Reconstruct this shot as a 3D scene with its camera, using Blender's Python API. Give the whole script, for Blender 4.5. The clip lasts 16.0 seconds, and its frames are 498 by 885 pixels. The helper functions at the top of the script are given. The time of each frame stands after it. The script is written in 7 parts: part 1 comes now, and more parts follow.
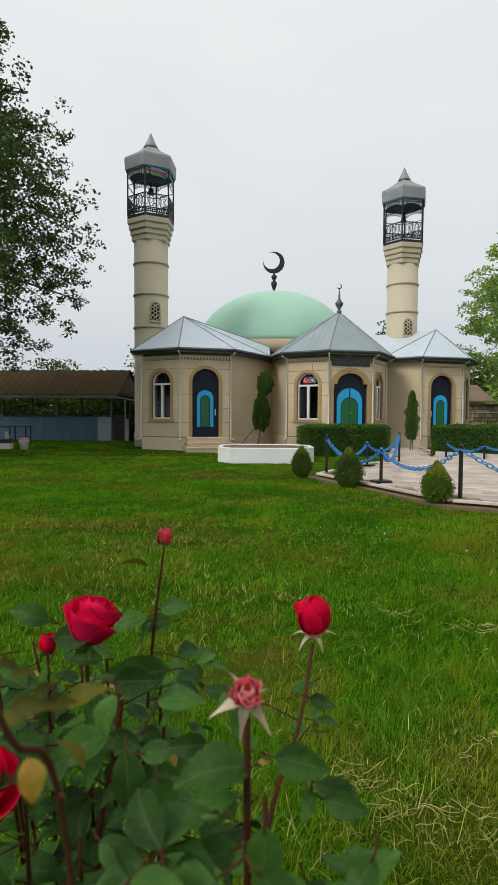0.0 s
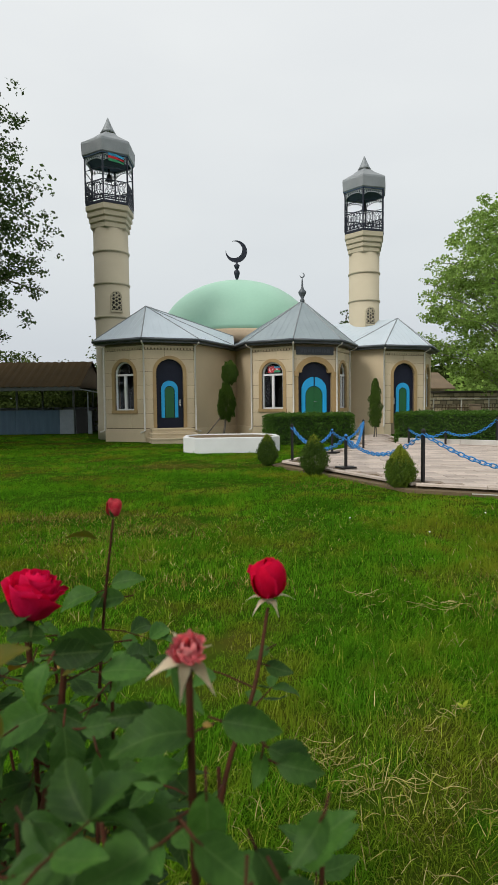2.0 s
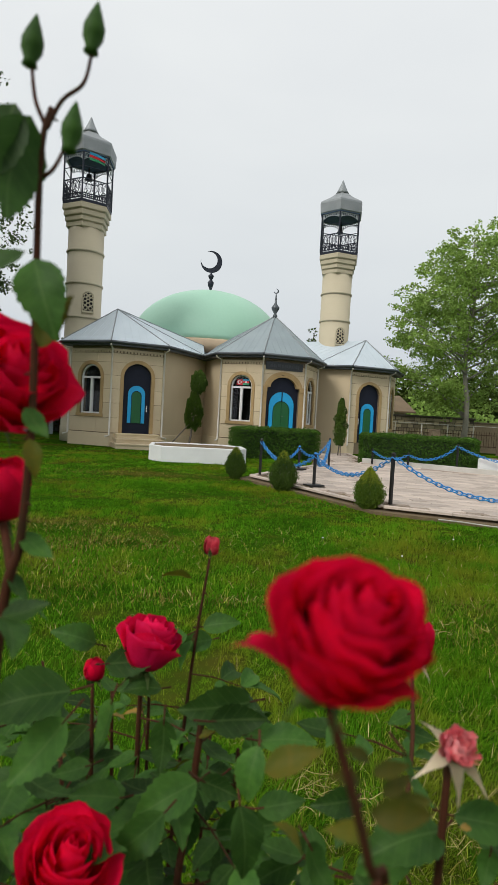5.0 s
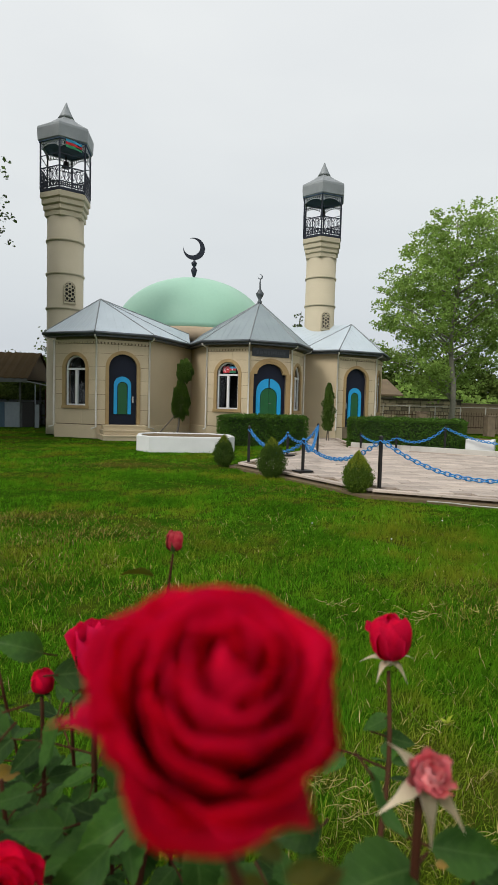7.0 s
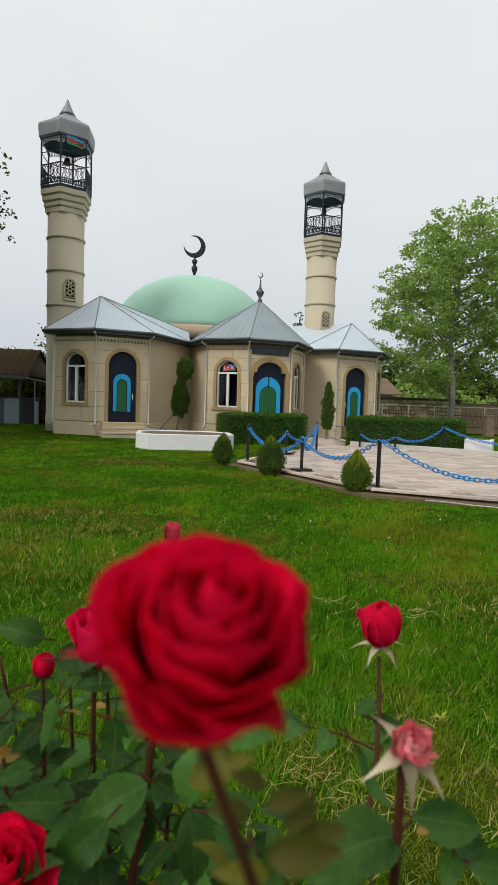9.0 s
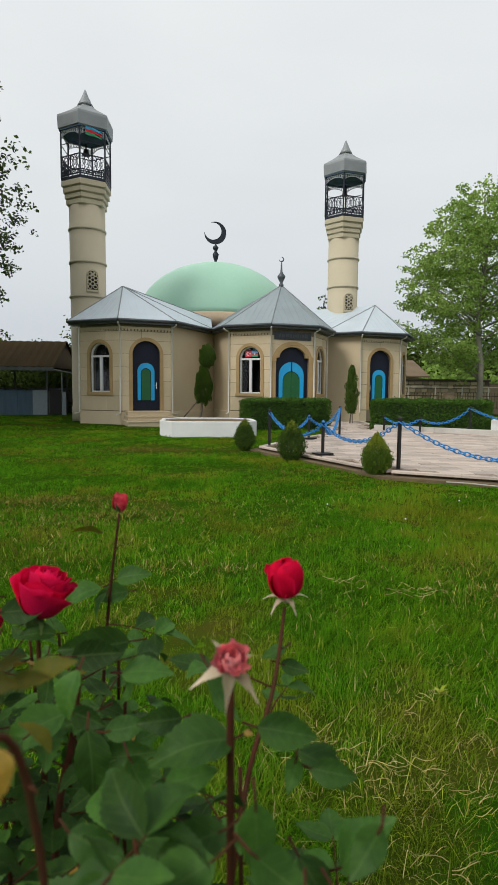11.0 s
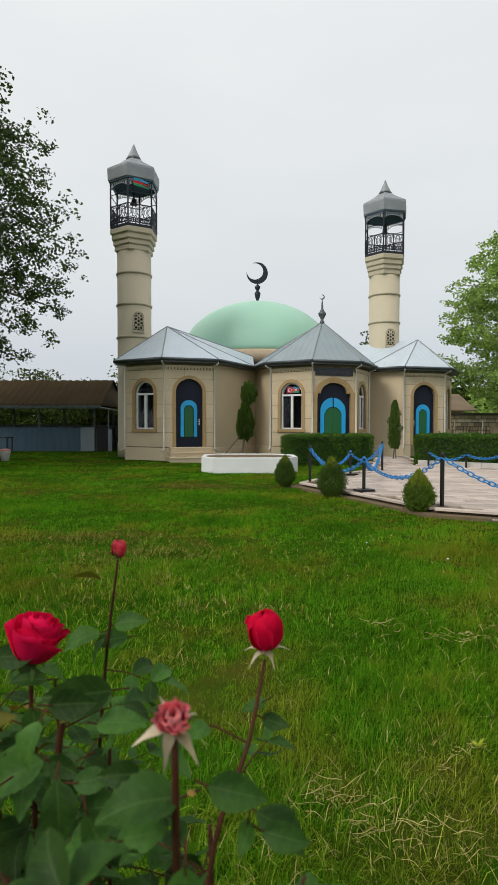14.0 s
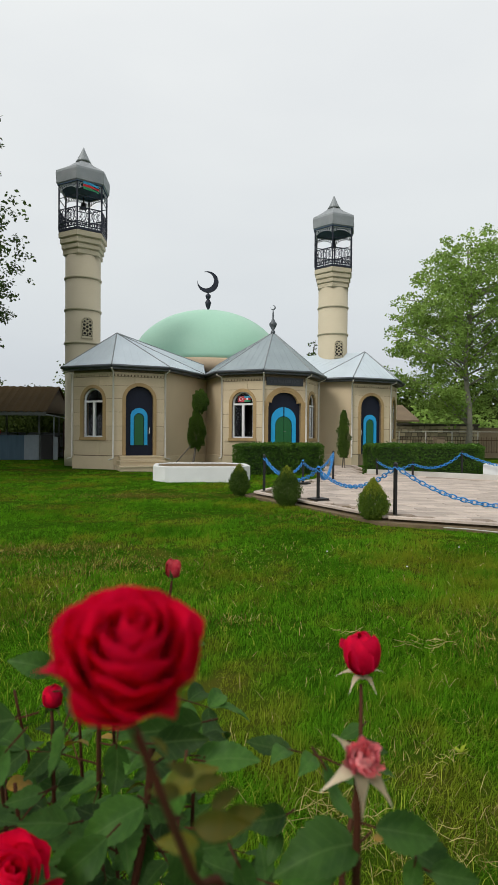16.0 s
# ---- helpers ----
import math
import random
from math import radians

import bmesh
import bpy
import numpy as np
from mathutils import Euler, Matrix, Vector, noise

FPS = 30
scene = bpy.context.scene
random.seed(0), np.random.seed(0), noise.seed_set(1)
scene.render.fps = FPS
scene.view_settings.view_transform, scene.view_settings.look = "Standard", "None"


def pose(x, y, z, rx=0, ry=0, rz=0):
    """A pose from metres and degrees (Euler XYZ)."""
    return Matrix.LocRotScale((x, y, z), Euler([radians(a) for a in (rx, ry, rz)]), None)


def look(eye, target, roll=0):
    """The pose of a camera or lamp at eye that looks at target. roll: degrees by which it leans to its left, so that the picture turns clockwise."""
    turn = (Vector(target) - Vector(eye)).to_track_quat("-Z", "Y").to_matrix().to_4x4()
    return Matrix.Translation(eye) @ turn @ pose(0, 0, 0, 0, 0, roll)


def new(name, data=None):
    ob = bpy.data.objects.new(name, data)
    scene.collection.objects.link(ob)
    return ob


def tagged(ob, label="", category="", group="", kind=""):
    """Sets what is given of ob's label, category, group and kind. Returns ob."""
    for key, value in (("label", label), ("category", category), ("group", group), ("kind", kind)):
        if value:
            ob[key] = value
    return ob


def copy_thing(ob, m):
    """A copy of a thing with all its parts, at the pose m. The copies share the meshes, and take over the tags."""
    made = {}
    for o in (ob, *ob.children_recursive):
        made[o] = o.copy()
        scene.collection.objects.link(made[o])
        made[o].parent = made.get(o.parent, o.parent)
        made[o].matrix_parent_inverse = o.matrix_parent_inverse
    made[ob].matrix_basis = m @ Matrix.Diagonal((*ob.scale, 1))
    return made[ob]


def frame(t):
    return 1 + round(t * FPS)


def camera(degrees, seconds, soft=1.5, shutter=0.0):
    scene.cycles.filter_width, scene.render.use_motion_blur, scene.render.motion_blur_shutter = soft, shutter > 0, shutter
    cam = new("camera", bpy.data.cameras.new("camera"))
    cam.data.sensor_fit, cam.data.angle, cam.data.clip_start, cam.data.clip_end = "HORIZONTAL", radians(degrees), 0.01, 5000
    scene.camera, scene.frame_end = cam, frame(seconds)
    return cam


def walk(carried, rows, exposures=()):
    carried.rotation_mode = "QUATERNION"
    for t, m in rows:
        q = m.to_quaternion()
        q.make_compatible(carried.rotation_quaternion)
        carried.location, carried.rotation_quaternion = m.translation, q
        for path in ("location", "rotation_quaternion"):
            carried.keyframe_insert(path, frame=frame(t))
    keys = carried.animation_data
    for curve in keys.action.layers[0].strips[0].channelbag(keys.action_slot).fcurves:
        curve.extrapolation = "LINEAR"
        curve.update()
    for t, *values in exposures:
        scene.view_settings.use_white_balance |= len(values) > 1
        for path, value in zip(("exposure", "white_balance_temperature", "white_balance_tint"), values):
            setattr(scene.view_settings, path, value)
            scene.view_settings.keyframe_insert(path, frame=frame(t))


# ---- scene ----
cam = camera(48.0, 16.0, soft=0.7)
cam.data.dof.use_dof, cam.data.dof.focus_distance, cam.data.dof.aperture_fstop = True, 5.5, 16.0
PATH = [
    (0, (0.0021, -0.0212, 1.3095), (-0.0094, 9.9676, 0.8367), 0.314),
    (0.5, (-0.0059, -0.0076, 1.2942), (0.1617, 9.9772, 0.7697), 0.481),
    (1, (-0.0208, -0.0096, 1.2690), (0.3190, 9.9634, 0.6187), 0.307),
    (1.5, (-0.0006, 0.0063, 1.2661), (0.6109, 9.9621, 0.5527), -0.137),
    (2, (0.0221, 0.0138, 1.2681), (0.6102, 9.9762, 0.6312), -0.614),
    (2.5, (-0.0274, 0.0153, 1.2872), (0.5871, 9.9956, 1.1615), 0.724),
    (3, (-0.0460, 0.0291, 1.2963), (1.3425, 9.9322, 1.2558), 2.178),
    (3.5, (-0.0771, 0.0233, 1.3065), (1.2876, 9.9277, 1.1056), 2.315),
    (4, (-0.1231, 0.0360, 1.3105), (1.1429, 9.9522, 1.0526), 3.032),
    (6.5, (-0.2036, 0.1019, 1.2886), (1.2056, 9.9790, 0.6125), 2.967),
    (7, (-0.1413, 0.1152, 1.2983), (1.3559, 9.9818, 0.6586), 1.534),
    (7.5, (-0.1642, 0.1056, 1.2915), (1.1282, 9.9956, 0.5726), 2.642),
    (8, (-0.1731, 0.0942, 1.2835), (1.1424, 9.9751, 0.4854), 2.606),
    (8.5, (-0.1865, 0.0806, 1.2765), (1.4062, 9.9024, 0.2786), 2.436),
    (9, (-0.1408, 0.0977, 1.2932), (1.3705, 9.9603, 0.6255), 1.963),
    (11.5, (0.0003, 0.0160, 1.2762), (0.9763, 9.9022, 0.1318), 0.402),
    (12, (0.0253, 0.0253, 1.2596), (1.0332, 9.8653, -0.2095), 0.193),
    (12.5, (0.0190, 0.0146, 1.2615), (1.1715, 9.8329, -0.2458), -0.136),
    (13, (0.0255, 0.0007, 1.2666), (1.0190, 9.8591, -0.0839), -0.249),
    (13.5, (0.0333, -0.0015, 1.2809), (0.6789, 9.9344, 0.3525), -0.165),
    (14, (0.0432, 0.0052, 1.3049), (0.2974, 9.9976, 1.0086), 0.079),
    (14.5, (0.0385, 0.0097, 1.3148), (0.1138, 10.0066, 1.0769), -0.262),
    (15, (0.0225, 0.0055, 1.3125), (0.4168, 9.9937, 1.0283), -0.280),
    (15.5, (-0.0436, 0.0172, 1.3055), (0.7029, 9.9870, 1.0915), 0.231),
    (16, (-0.1157, 0.0381, 1.3129), (1.0816, 9.9652, 1.1749), 0.455),
]
walk(cam, [(t, look(e, g, r)) for t, e, g, r in PATH], [(0.0, 0.0), (16.0, 0.0)])

# ---- world and light: overcast sky, weak wide sun ----
SUN_EL, SUN_AZ = 42.0, 229.0
world = bpy.data.worlds.new("overcast")
scene.world = world
world.use_nodes = True
wn, wl = world.node_tree.nodes, world.node_tree.links
sky = wn.new("ShaderNodeTexSky")
sky.sky_type, sky.sun_disc = "NISHITA", False
sky.sun_elevation, sky.sun_rotation = radians(SUN_EL), radians(SUN_AZ)
sky.air_density, sky.dust_density = 1.0, 4.0
wtex = wn.new("ShaderNodeTexCoord")
wmap = wn.new("ShaderNodeMapping")
wmap.inputs["Scale"].default_value = (1.0, 1.0, 3.0)
wnoise = wn.new("ShaderNodeTexNoise")
wnoise.inputs["Scale"].default_value, wnoise.inputs["Detail"].default_value = 1.6, 4.0
wsep = wn.new("ShaderNodeSeparateXYZ")
wgrad = wn.new("ShaderNodeValToRGB")
for pos, col in ((0.0, (0.61, 0.65, 0.69, 1)), (0.10, (0.62, 0.66, 0.695, 1)), (0.24, (0.705, 0.742, 0.757, 1)), (0.50, (0.82, 0.845, 0.845, 1)), (1.0, (0.95, 0.965, 0.955, 1))):
    el = wgrad.color_ramp.elements[0] if pos == 0.0 else (wgrad.color_ramp.elements[-1] if pos == 1.0 else wgrad.color_ramp.elements.new(pos))
    el.position, el.color = pos, col
wcloud = wn.new("ShaderNodeMix")
wcloud.data_type, wcloud.blend_type = "RGBA", "MULTIPLY"
wcloud.inputs["Factor"].default_value = 1.0
wramp = wn.new("ShaderNodeValToRGB")
wramp.color_ramp.elements[0].position, wramp.color_ramp.elements[0].color = 0.35, (0.93, 0.935, 0.95, 1)
wramp.color_ramp.elements[1].position, wramp.color_ramp.elements[1].color = 0.65, (1.0, 1.0, 1.0, 1)
wmix = wn.new("ShaderNodeMix")
wmix.data_type = "RGBA"
wmix.inputs["Factor"].default_value = 0.94
wscale = wn.new("ShaderNodeMix")
wscale.data_type, wscale.blend_type = "RGBA", "MULTIPLY"
wscale.inputs["Factor"].default_value = 1.0
wscale.inputs["B"].default_value = (10.0, 10.0, 10.0, 1)
wl.new(wtex.outputs["Generated"], wmap.inputs["Vector"])
wl.new(wmap.outputs["Vector"], wnoise.inputs["Vector"])
wl.new(wtex.outputs["Generated"], wsep.inputs["Vector"])
wl.new(wsep.outputs["Z"], wgrad.inputs["Fac"])
wl.new(wnoise.outputs["Fac"], wramp.inputs["Fac"])
wl.new(wgrad.outputs["Color"], wcloud.inputs["A"])
wl.new(wramp.outputs["Color"], wcloud.inputs["B"])
wl.new(wcloud.outputs["Result"], wscale.inputs["A"])
wl.new(sky.outputs["Color"], wmix.inputs["A"])
wl.new(wscale.outputs["Result"], wmix.inputs["B"])
wbg = wn["Background"]
wl.new(wmix.outputs["Result"], wbg.inputs["Color"])
wbg.inputs["Strength"].default_value = 0.107
sun_data = bpy.data.lights.new("sun", "SUN")
sun_data.energy, sun_data.angle, sun_data.color = 2.0, radians(20), (1.0, 0.96, 0.90)
sun = new("sun", sun_data)
sa, se = radians(SUN_AZ), radians(SUN_EL)
sun.matrix_world = look((20 * math.sin(sa) * math.cos(se), 20 * math.cos(sa) * math.cos(se), 20 * math.sin(se)), (0, 0, 0))


# ---- materials ----
def mat(name, a, b=None, rough=0.6, metal=0.0, scale=6.0, fine=60.0, bump=0.15, dist=0.01, rand=0.0, translucent=0.0, stretch=(1, 1, 1), spec=0.5):
    """Two tones a and b mixed by noise at two sizes, with a fine relief."""
    m = bpy.data.materials.new(name)
    m.use_nodes = True
    nd, lk = m.node_tree.nodes, m.node_tree.links
    bs = nd["Principled BSDF"]
    b = b or tuple(v * 0.8 for v in a)
    tc = nd.new("ShaderNodeTexCoord")
    mp = nd.new("ShaderNodeMapping")
    mp.inputs["Scale"].default_value = stretch
    lk.new(tc.outputs["Object"], mp.inputs["Vector"])
    n1, n2 = nd.new("ShaderNodeTexNoise"), nd.new("ShaderNodeTexNoise")
    n1.inputs["Scale"].default_value, n1.inputs["Detail"].default_value = scale, 6.0
    n2.inputs["Scale"].default_value, n2.inputs["Detail"].default_value = fine, 4.0
    lk.new(mp.outputs["Vector"], n1.inputs["Vector"])
    lk.new(mp.outputs["Vector"], n2.inputs["Vector"])
    blend = nd.new("ShaderNodeMix")
    blend.inputs["Factor"].default_value = 0.35
    lk.new(n1.outputs["Fac"], blend.inputs["A"])
    lk.new(n2.outputs["Fac"], blend.inputs["B"])
    rp = nd.new("ShaderNodeValToRGB")
    rp.color_ramp.elements[0].position, rp.color_ramp.elements[1].position = 0.32, 0.68
    rp.color_ramp.elements[0].color, rp.color_ramp.elements[1].color = (*b, 1), (*a, 1)
    lk.new(blend.outputs["Result"], rp.inputs["Fac"])
    col = rp.outputs["Color"]
    if rand:
        oi = nd.new("ShaderNodeObjectInfo")
        geo = nd.new("ShaderNodeNewGeometry")
        add = nd.new("ShaderNodeMath")
        add.operation = "ADD"
        lk.new(oi.outputs["Random"], add.inputs[0])
        lk.new(geo.outputs["Random Per Island"], add.inputs[1])
        fr = nd.new("ShaderNodeMath")
        fr.operation = "FRACT"
        lk.new(add.outputs[0], fr.inputs[0])
        mr = nd.new("ShaderNodeMapRange")
        mr.inputs["To Min"].default_value, mr.inputs["To Max"].default_value = 1 - rand, 1 + rand
        lk.new(fr.outputs[0], mr.inputs["Value"])
        hs = nd.new("ShaderNodeHueSaturation")
        lk.new(mr.outputs["Result"], hs.inputs["Value"])
        lk.new(col, hs.inputs["Color"])
        col = hs.outputs["Color"]
    lk.new(col, bs.inputs["Base Color"])
    bs.inputs["Roughness"].default_value, bs.inputs["Metallic"].default_value = rough, metal
    bs.inputs["Specular IOR Level"].default_value = spec
    if bump:
        bp = nd.new("ShaderNodeBump")
        bp.inputs["Strength"].default_value, bp.inputs["Distance"].default_value = bump, dist
        lk.new(n2.outputs["Fac"], bp.inputs["Height"])
        lk.new(bp.outputs["Normal"], bs.inputs["Normal"])
    if translucent:
        tr, mx = nd.new("ShaderNodeBsdfTranslucent"), nd.new("ShaderNodeMixShader")
        mx.inputs["Fac"].default_value = translucent
        lk.new(col, tr.inputs["Color"])
        lk.new(bs.outputs["BSDF"], mx.inputs[1])
        lk.new(tr.outputs["BSDF"], mx.inputs[2])
        lk.new(mx.outputs["Shader"], nd["Material Output"].inputs["Surface"])
    return m


STONE = mat("limestone cladding", (0.62, 0.515, 0.35), (0.52, 0.425, 0.285), 0.8, scale=1.3, fine=30, rand=0.07, bump=0.25)
STUCCO = mat("beige stucco", (0.58, 0.475, 0.32), (0.49, 0.40, 0.265), 0.85, scale=0.7, fine=60, bump=0.2)
BUFF = mat("carved buff stone trim", (0.42, 0.29, 0.13), (0.33, 0.22, 0.10), 0.7, scale=4, fine=50)
MINARET = mat("cream painted render", (0.512, 0.456, 0.330), (0.446, 0.391, 0.279), 0.75, scale=0.8, fine=40, bump=0.12)
SHEET = mat("galvanised roof sheet", (0.57, 0.64, 0.69), (0.49, 0.56, 0.61), 0.5, 0.2, scale=1.2, fine=18, bump=0.05)
DARKSHEET = mat("aged darker roof sheet", (0.30, 0.355, 0.375), (0.25, 0.30, 0.32), 0.55, 0.2, scale=1.2, fine=18, bump=0.05)
TINGREY = mat("weathered zinc sheet", (0.30, 0.32, 0.33), (0.22, 0.24, 0.25), 0.55, 0.35, scale=2, fine=25, bump=0.1)
FASCIA = mat("dark grey gutter metal", (0.10, 0.115, 0.13), (0.07, 0.08, 0.09), 0.45, 0.3, scale=3, fine=40, bump=0.05)
DOME = mat("pale green painted dome", (0.36, 0.61, 0.465), (0.32, 0.56, 0.425), 0.5, 0.0, scale=0.5, fine=8, bump=0.05)
DRUM = mat("peach painted drum", (0.58, 0.44, 0.30), (0.5, 0.38, 0.26), 0.8)
WHITE = mat("white plastic frame", (0.78, 0.79, 0.79), (0.72, 0.72, 0.72), 0.35, scale=3, fine=50, bump=0.03)
PIPE = mat("off white downpipe", (0.68, 0.66, 0.60), (0.58, 0.55, 0.49), 0.5)
BLACKDOOR = mat("blue black painted steel", (0.014, 0.018, 0.034), (0.010, 0.012, 0.024), 0.5, 0.0, spec=0.2, scale=3, fine=40, bump=0.04)
BLUE = mat("sky blue paint", (0.012, 0.37, 0.74), (0.010, 0.32, 0.66), 0.4, scale=4, fine=40, bump=0.04)
GREENP = mat("deep green paint", (0.008, 0.115, 0.030), (0.006, 0.09, 0.024), 0.42, scale=4, fine=40, bump=0.05)
CHROME = mat("brushed handle metal", (0.7, 0.7, 0.7), (0.6, 0.6, 0.6), 0.25, 0.9, bump=0.02)
IRON = mat("navy black wrought iron", (0.020, 0.026, 0.042), (0.014, 0.017, 0.028), 0.5, 0.4, bump=0.1)
UNDER = mat("navy painted soffit", (0.045, 0.085, 0.15), (0.03, 0.06, 0.11), 0.6)
LACE = mat("pale painted iron lace", (0.40, 0.43, 0.46), (0.30, 0.33, 0.36), 0.6)
GROUT = mat("dark mortar joint", (0.22, 0.17, 0.11), (0.16, 0.12, 0.08), 0.95)
# near-black colour that stands in for the shade of unlit interiors
ROOMSHADE = mat("near-black painted interior shade", (0.008, 0.008, 0.008), (0.005, 0.005, 0.005), 0.9)
CHAIN = mat("bright blue chain paint", (0.018, 0.235, 0.58), (0.012, 0.165, 0.47), 0.4, scale=20, fine=90, bump=0.05)
POST = mat("black painted post", (0.012, 0.012, 0.013), (0.018, 0.016, 0.015), 0.45, 0.2)
CONCRETE = mat("pale concrete", (0.55, 0.53, 0.49), (0.42, 0.40, 0.36), 0.85, scale=2.5, fine=50, bump=0.3)
POOLW = mat("white painted concrete", (0.72, 0.73, 0.72), (0.62, 0.63, 0.62), 0.7, scale=2, fine=40, bump=0.15)
PAVER = mat("pinkish grey paving slab", (0.56, 0.468, 0.40), (0.345, 0.287, 0.244), 0.75, scale=1.6, fine=40, rand=0.2, bump=0.25)
SOIL = mat("bare brown soil", (0.17, 0.12, 0.062), (0.10, 0.072, 0.038), 0.95, scale=4, fine=40, bump=0.6, dist=0.03)
BARK = mat("grey brown bark", (0.16, 0.135, 0.11), (0.08, 0.065, 0.05), 0.9, scale=6, fine=40, stretch=(1, 1, 0.3), bump=0.7, dist=0.03)
PLANEBARK = mat("mottled pale bark", (0.30, 0.28, 0.23), (0.15, 0.14, 0.11), 0.85, scale=3, fine=30, stretch=(1, 1, 0.5), bump=0.5, dist=0.02)
LEAFDARK = mat("dark broad leaves", (0.085, 0.135, 0.034), (0.045, 0.078, 0.022), 0.65, spec=0.15, scale=0.6, fine=6, rand=0.35, translucent=0.25, bump=0)
LEAFLIGHT = mat("light plane leaves", (0.35, 0.49, 0.115), (0.20, 0.315, 0.075), 0.7, spec=0.12, scale=0.45, fine=5, rand=0.35, translucent=0.55, bump=0)
HEDGE = mat("clipped hedge leaves", (0.092, 0.190, 0.025), (0.044, 0.105, 0.015), 0.65, spec=0.12, scale=2, fine=25, rand=0.4, translucent=0.3, bump=0)
HEDGECORE = mat("hedge inner twigs", (0.018, 0.035, 0.010), (0.010, 0.020, 0.007), 0.9)
THUJA = mat("thuja scale leaves", (0.135, 0.205, 0.018), (0.045, 0.095, 0.011), 0.65, spec=0.15, scale=3, fine=30, rand=0.16, translucent=0.15, bump=0)
THUJATIP = mat("yellow green thuja tips", (0.30, 0.33, 0.028), (0.16, 0.21, 0.020), 0.65, spec=0.15, scale=3, fine=30, rand=0.16, translucent=0.2, bump=0)
CYPRESS = mat("dark cypress leaves", (0.080, 0.140, 0.017), (0.036, 0.072, 0.010), 0.65, spec=0.15, scale=3, fine=30, rand=0.16, translucent=0.15, bump=0)
FARWOOD = mat("distant mixed foliage", (0.088, 0.125, 0.022), (0.034, 0.058, 0.014), 0.8, spec=0.1, scale=0.3, fine=2, rand=0.35, translucent=0.2, bump=0)
SHEDROOF = mat("rusty brown roof sheet", (0.058, 0.038, 0.016), (0.038, 0.026, 0.011), 0.9, 0.0, spec=0.1, scale=0.8, fine=12, bump=0.1)
SHEDBLUE = mat("faded blue boarding", (0.085, 0.150, 0.210), (0.060, 0.108, 0.155), 0.7, scale=1.5, fine=20, stretch=(4, 4, 0.5))
SHEDPALE = mat("pale blue grey panel", (0.32, 0.37, 0.42), (0.26, 0.31, 0.35), 0.7)
SHEDPOST = mat("grey steel post", (0.16, 0.18, 0.18), (0.10, 0.11, 0.11), 0.6, 0.3)
REDBOARD = mat("dark red brown boards", (0.060, 0.028, 0.020), (0.032, 0.017, 0.013), 0.85, scale=3, fine=40, stretch=(4, 4, 0.5), spec=0.1)
RUST = mat("rusty brown iron", (0.115, 0.062, 0.036), (0.055, 0.034, 0.022), 0.8, 0.2, scale=6, fine=60, spec=0.2)
SANDWALL = mat("sandy rendered wall", (0.36, 0.27, 0.165), (0.24, 0.18, 0.115), 0.9, scale=0.8, fine=15, bump=0.4)
PILLAR = mat("weathered sandstone pillar", (0.26, 0.195, 0.125), (0.15, 0.115, 0.08), 0.9, scale=4, fine=40, bump=0.5)
BRICK = mat("grey tan stone block", (0.50, 0.42, 0.27), (0.27, 0.22, 0.145), 0.9, scale=2, fine=25, rand=0.42, bump=0.5)
MORTAR = mat("grey mortar", (0.10, 0.084, 0.065), (0.06, 0.05, 0.04), 0.95, scale=4, fine=40)
TILEROOF = mat("old tan roof", (0.19, 0.135, 0.075), (0.12, 0.085, 0.05), 0.85, scale=1, fine=12)
PETALRED = mat("velvet crimson petal", (0.92, 0.011, 0.105), (0.80, 0.005, 0.066), 0.7, scale=60, fine=400, rand=0.14, translucent=0.45, bump=0.05, spec=0.12)
PETALPINK = mat("rose pink petal", (0.92, 0.018, 0.160), (0.80, 0.009, 0.100), 0.7, scale=60, fine=400, rand=0.14, translucent=0.26, bump=0.05, spec=0.12)
PETALTIP = mat("crimson petal with pale streaks", (0.72, 0.13, 0.15), (0.60, 0.012, 0.05), 0.65, scale=90, fine=400, rand=0.2, translucent=0.25, bump=0.05, spec=0.12)
PETALBUD = mat("pale pink young petal", (0.95, 0.60, 0.56), (0.93, 0.20, 0.29), 0.6, scale=160, fine=500, rand=0.25, translucent=0.35, bump=0.05, spec=0.15)
SEPAL = mat("pale green sepal", (0.74, 0.62, 0.48), (0.58, 0.52, 0.35), 0.7, spec=0.1, scale=60, fine=300, rand=0.05, translucent=0.2, bump=0.1)
GREENCALYX = mat("fresh green calyx", (0.10, 0.15, 0.035), (0.06, 0.10, 0.025), 0.6, scale=60, fine=300, rand=0.15, translucent=0.15, bump=0.1, spec=0.2)
STEM = mat("reddish green rose stem", (0.072, 0.020, 0.010), (0.036, 0.020, 0.008), 0.75, scale=25, fine=200, rand=0.2, bump=0.2, dist=0.001, spec=0.12)
ROSELEAF = mat("matt green rose leaf", (0.056, 0.135, 0.020), (0.022, 0.064, 0.011), 0.55, scale=25, fine=160, rand=0.6, translucent=0.28, bump=0.3, dist=0.001, spec=0.16)


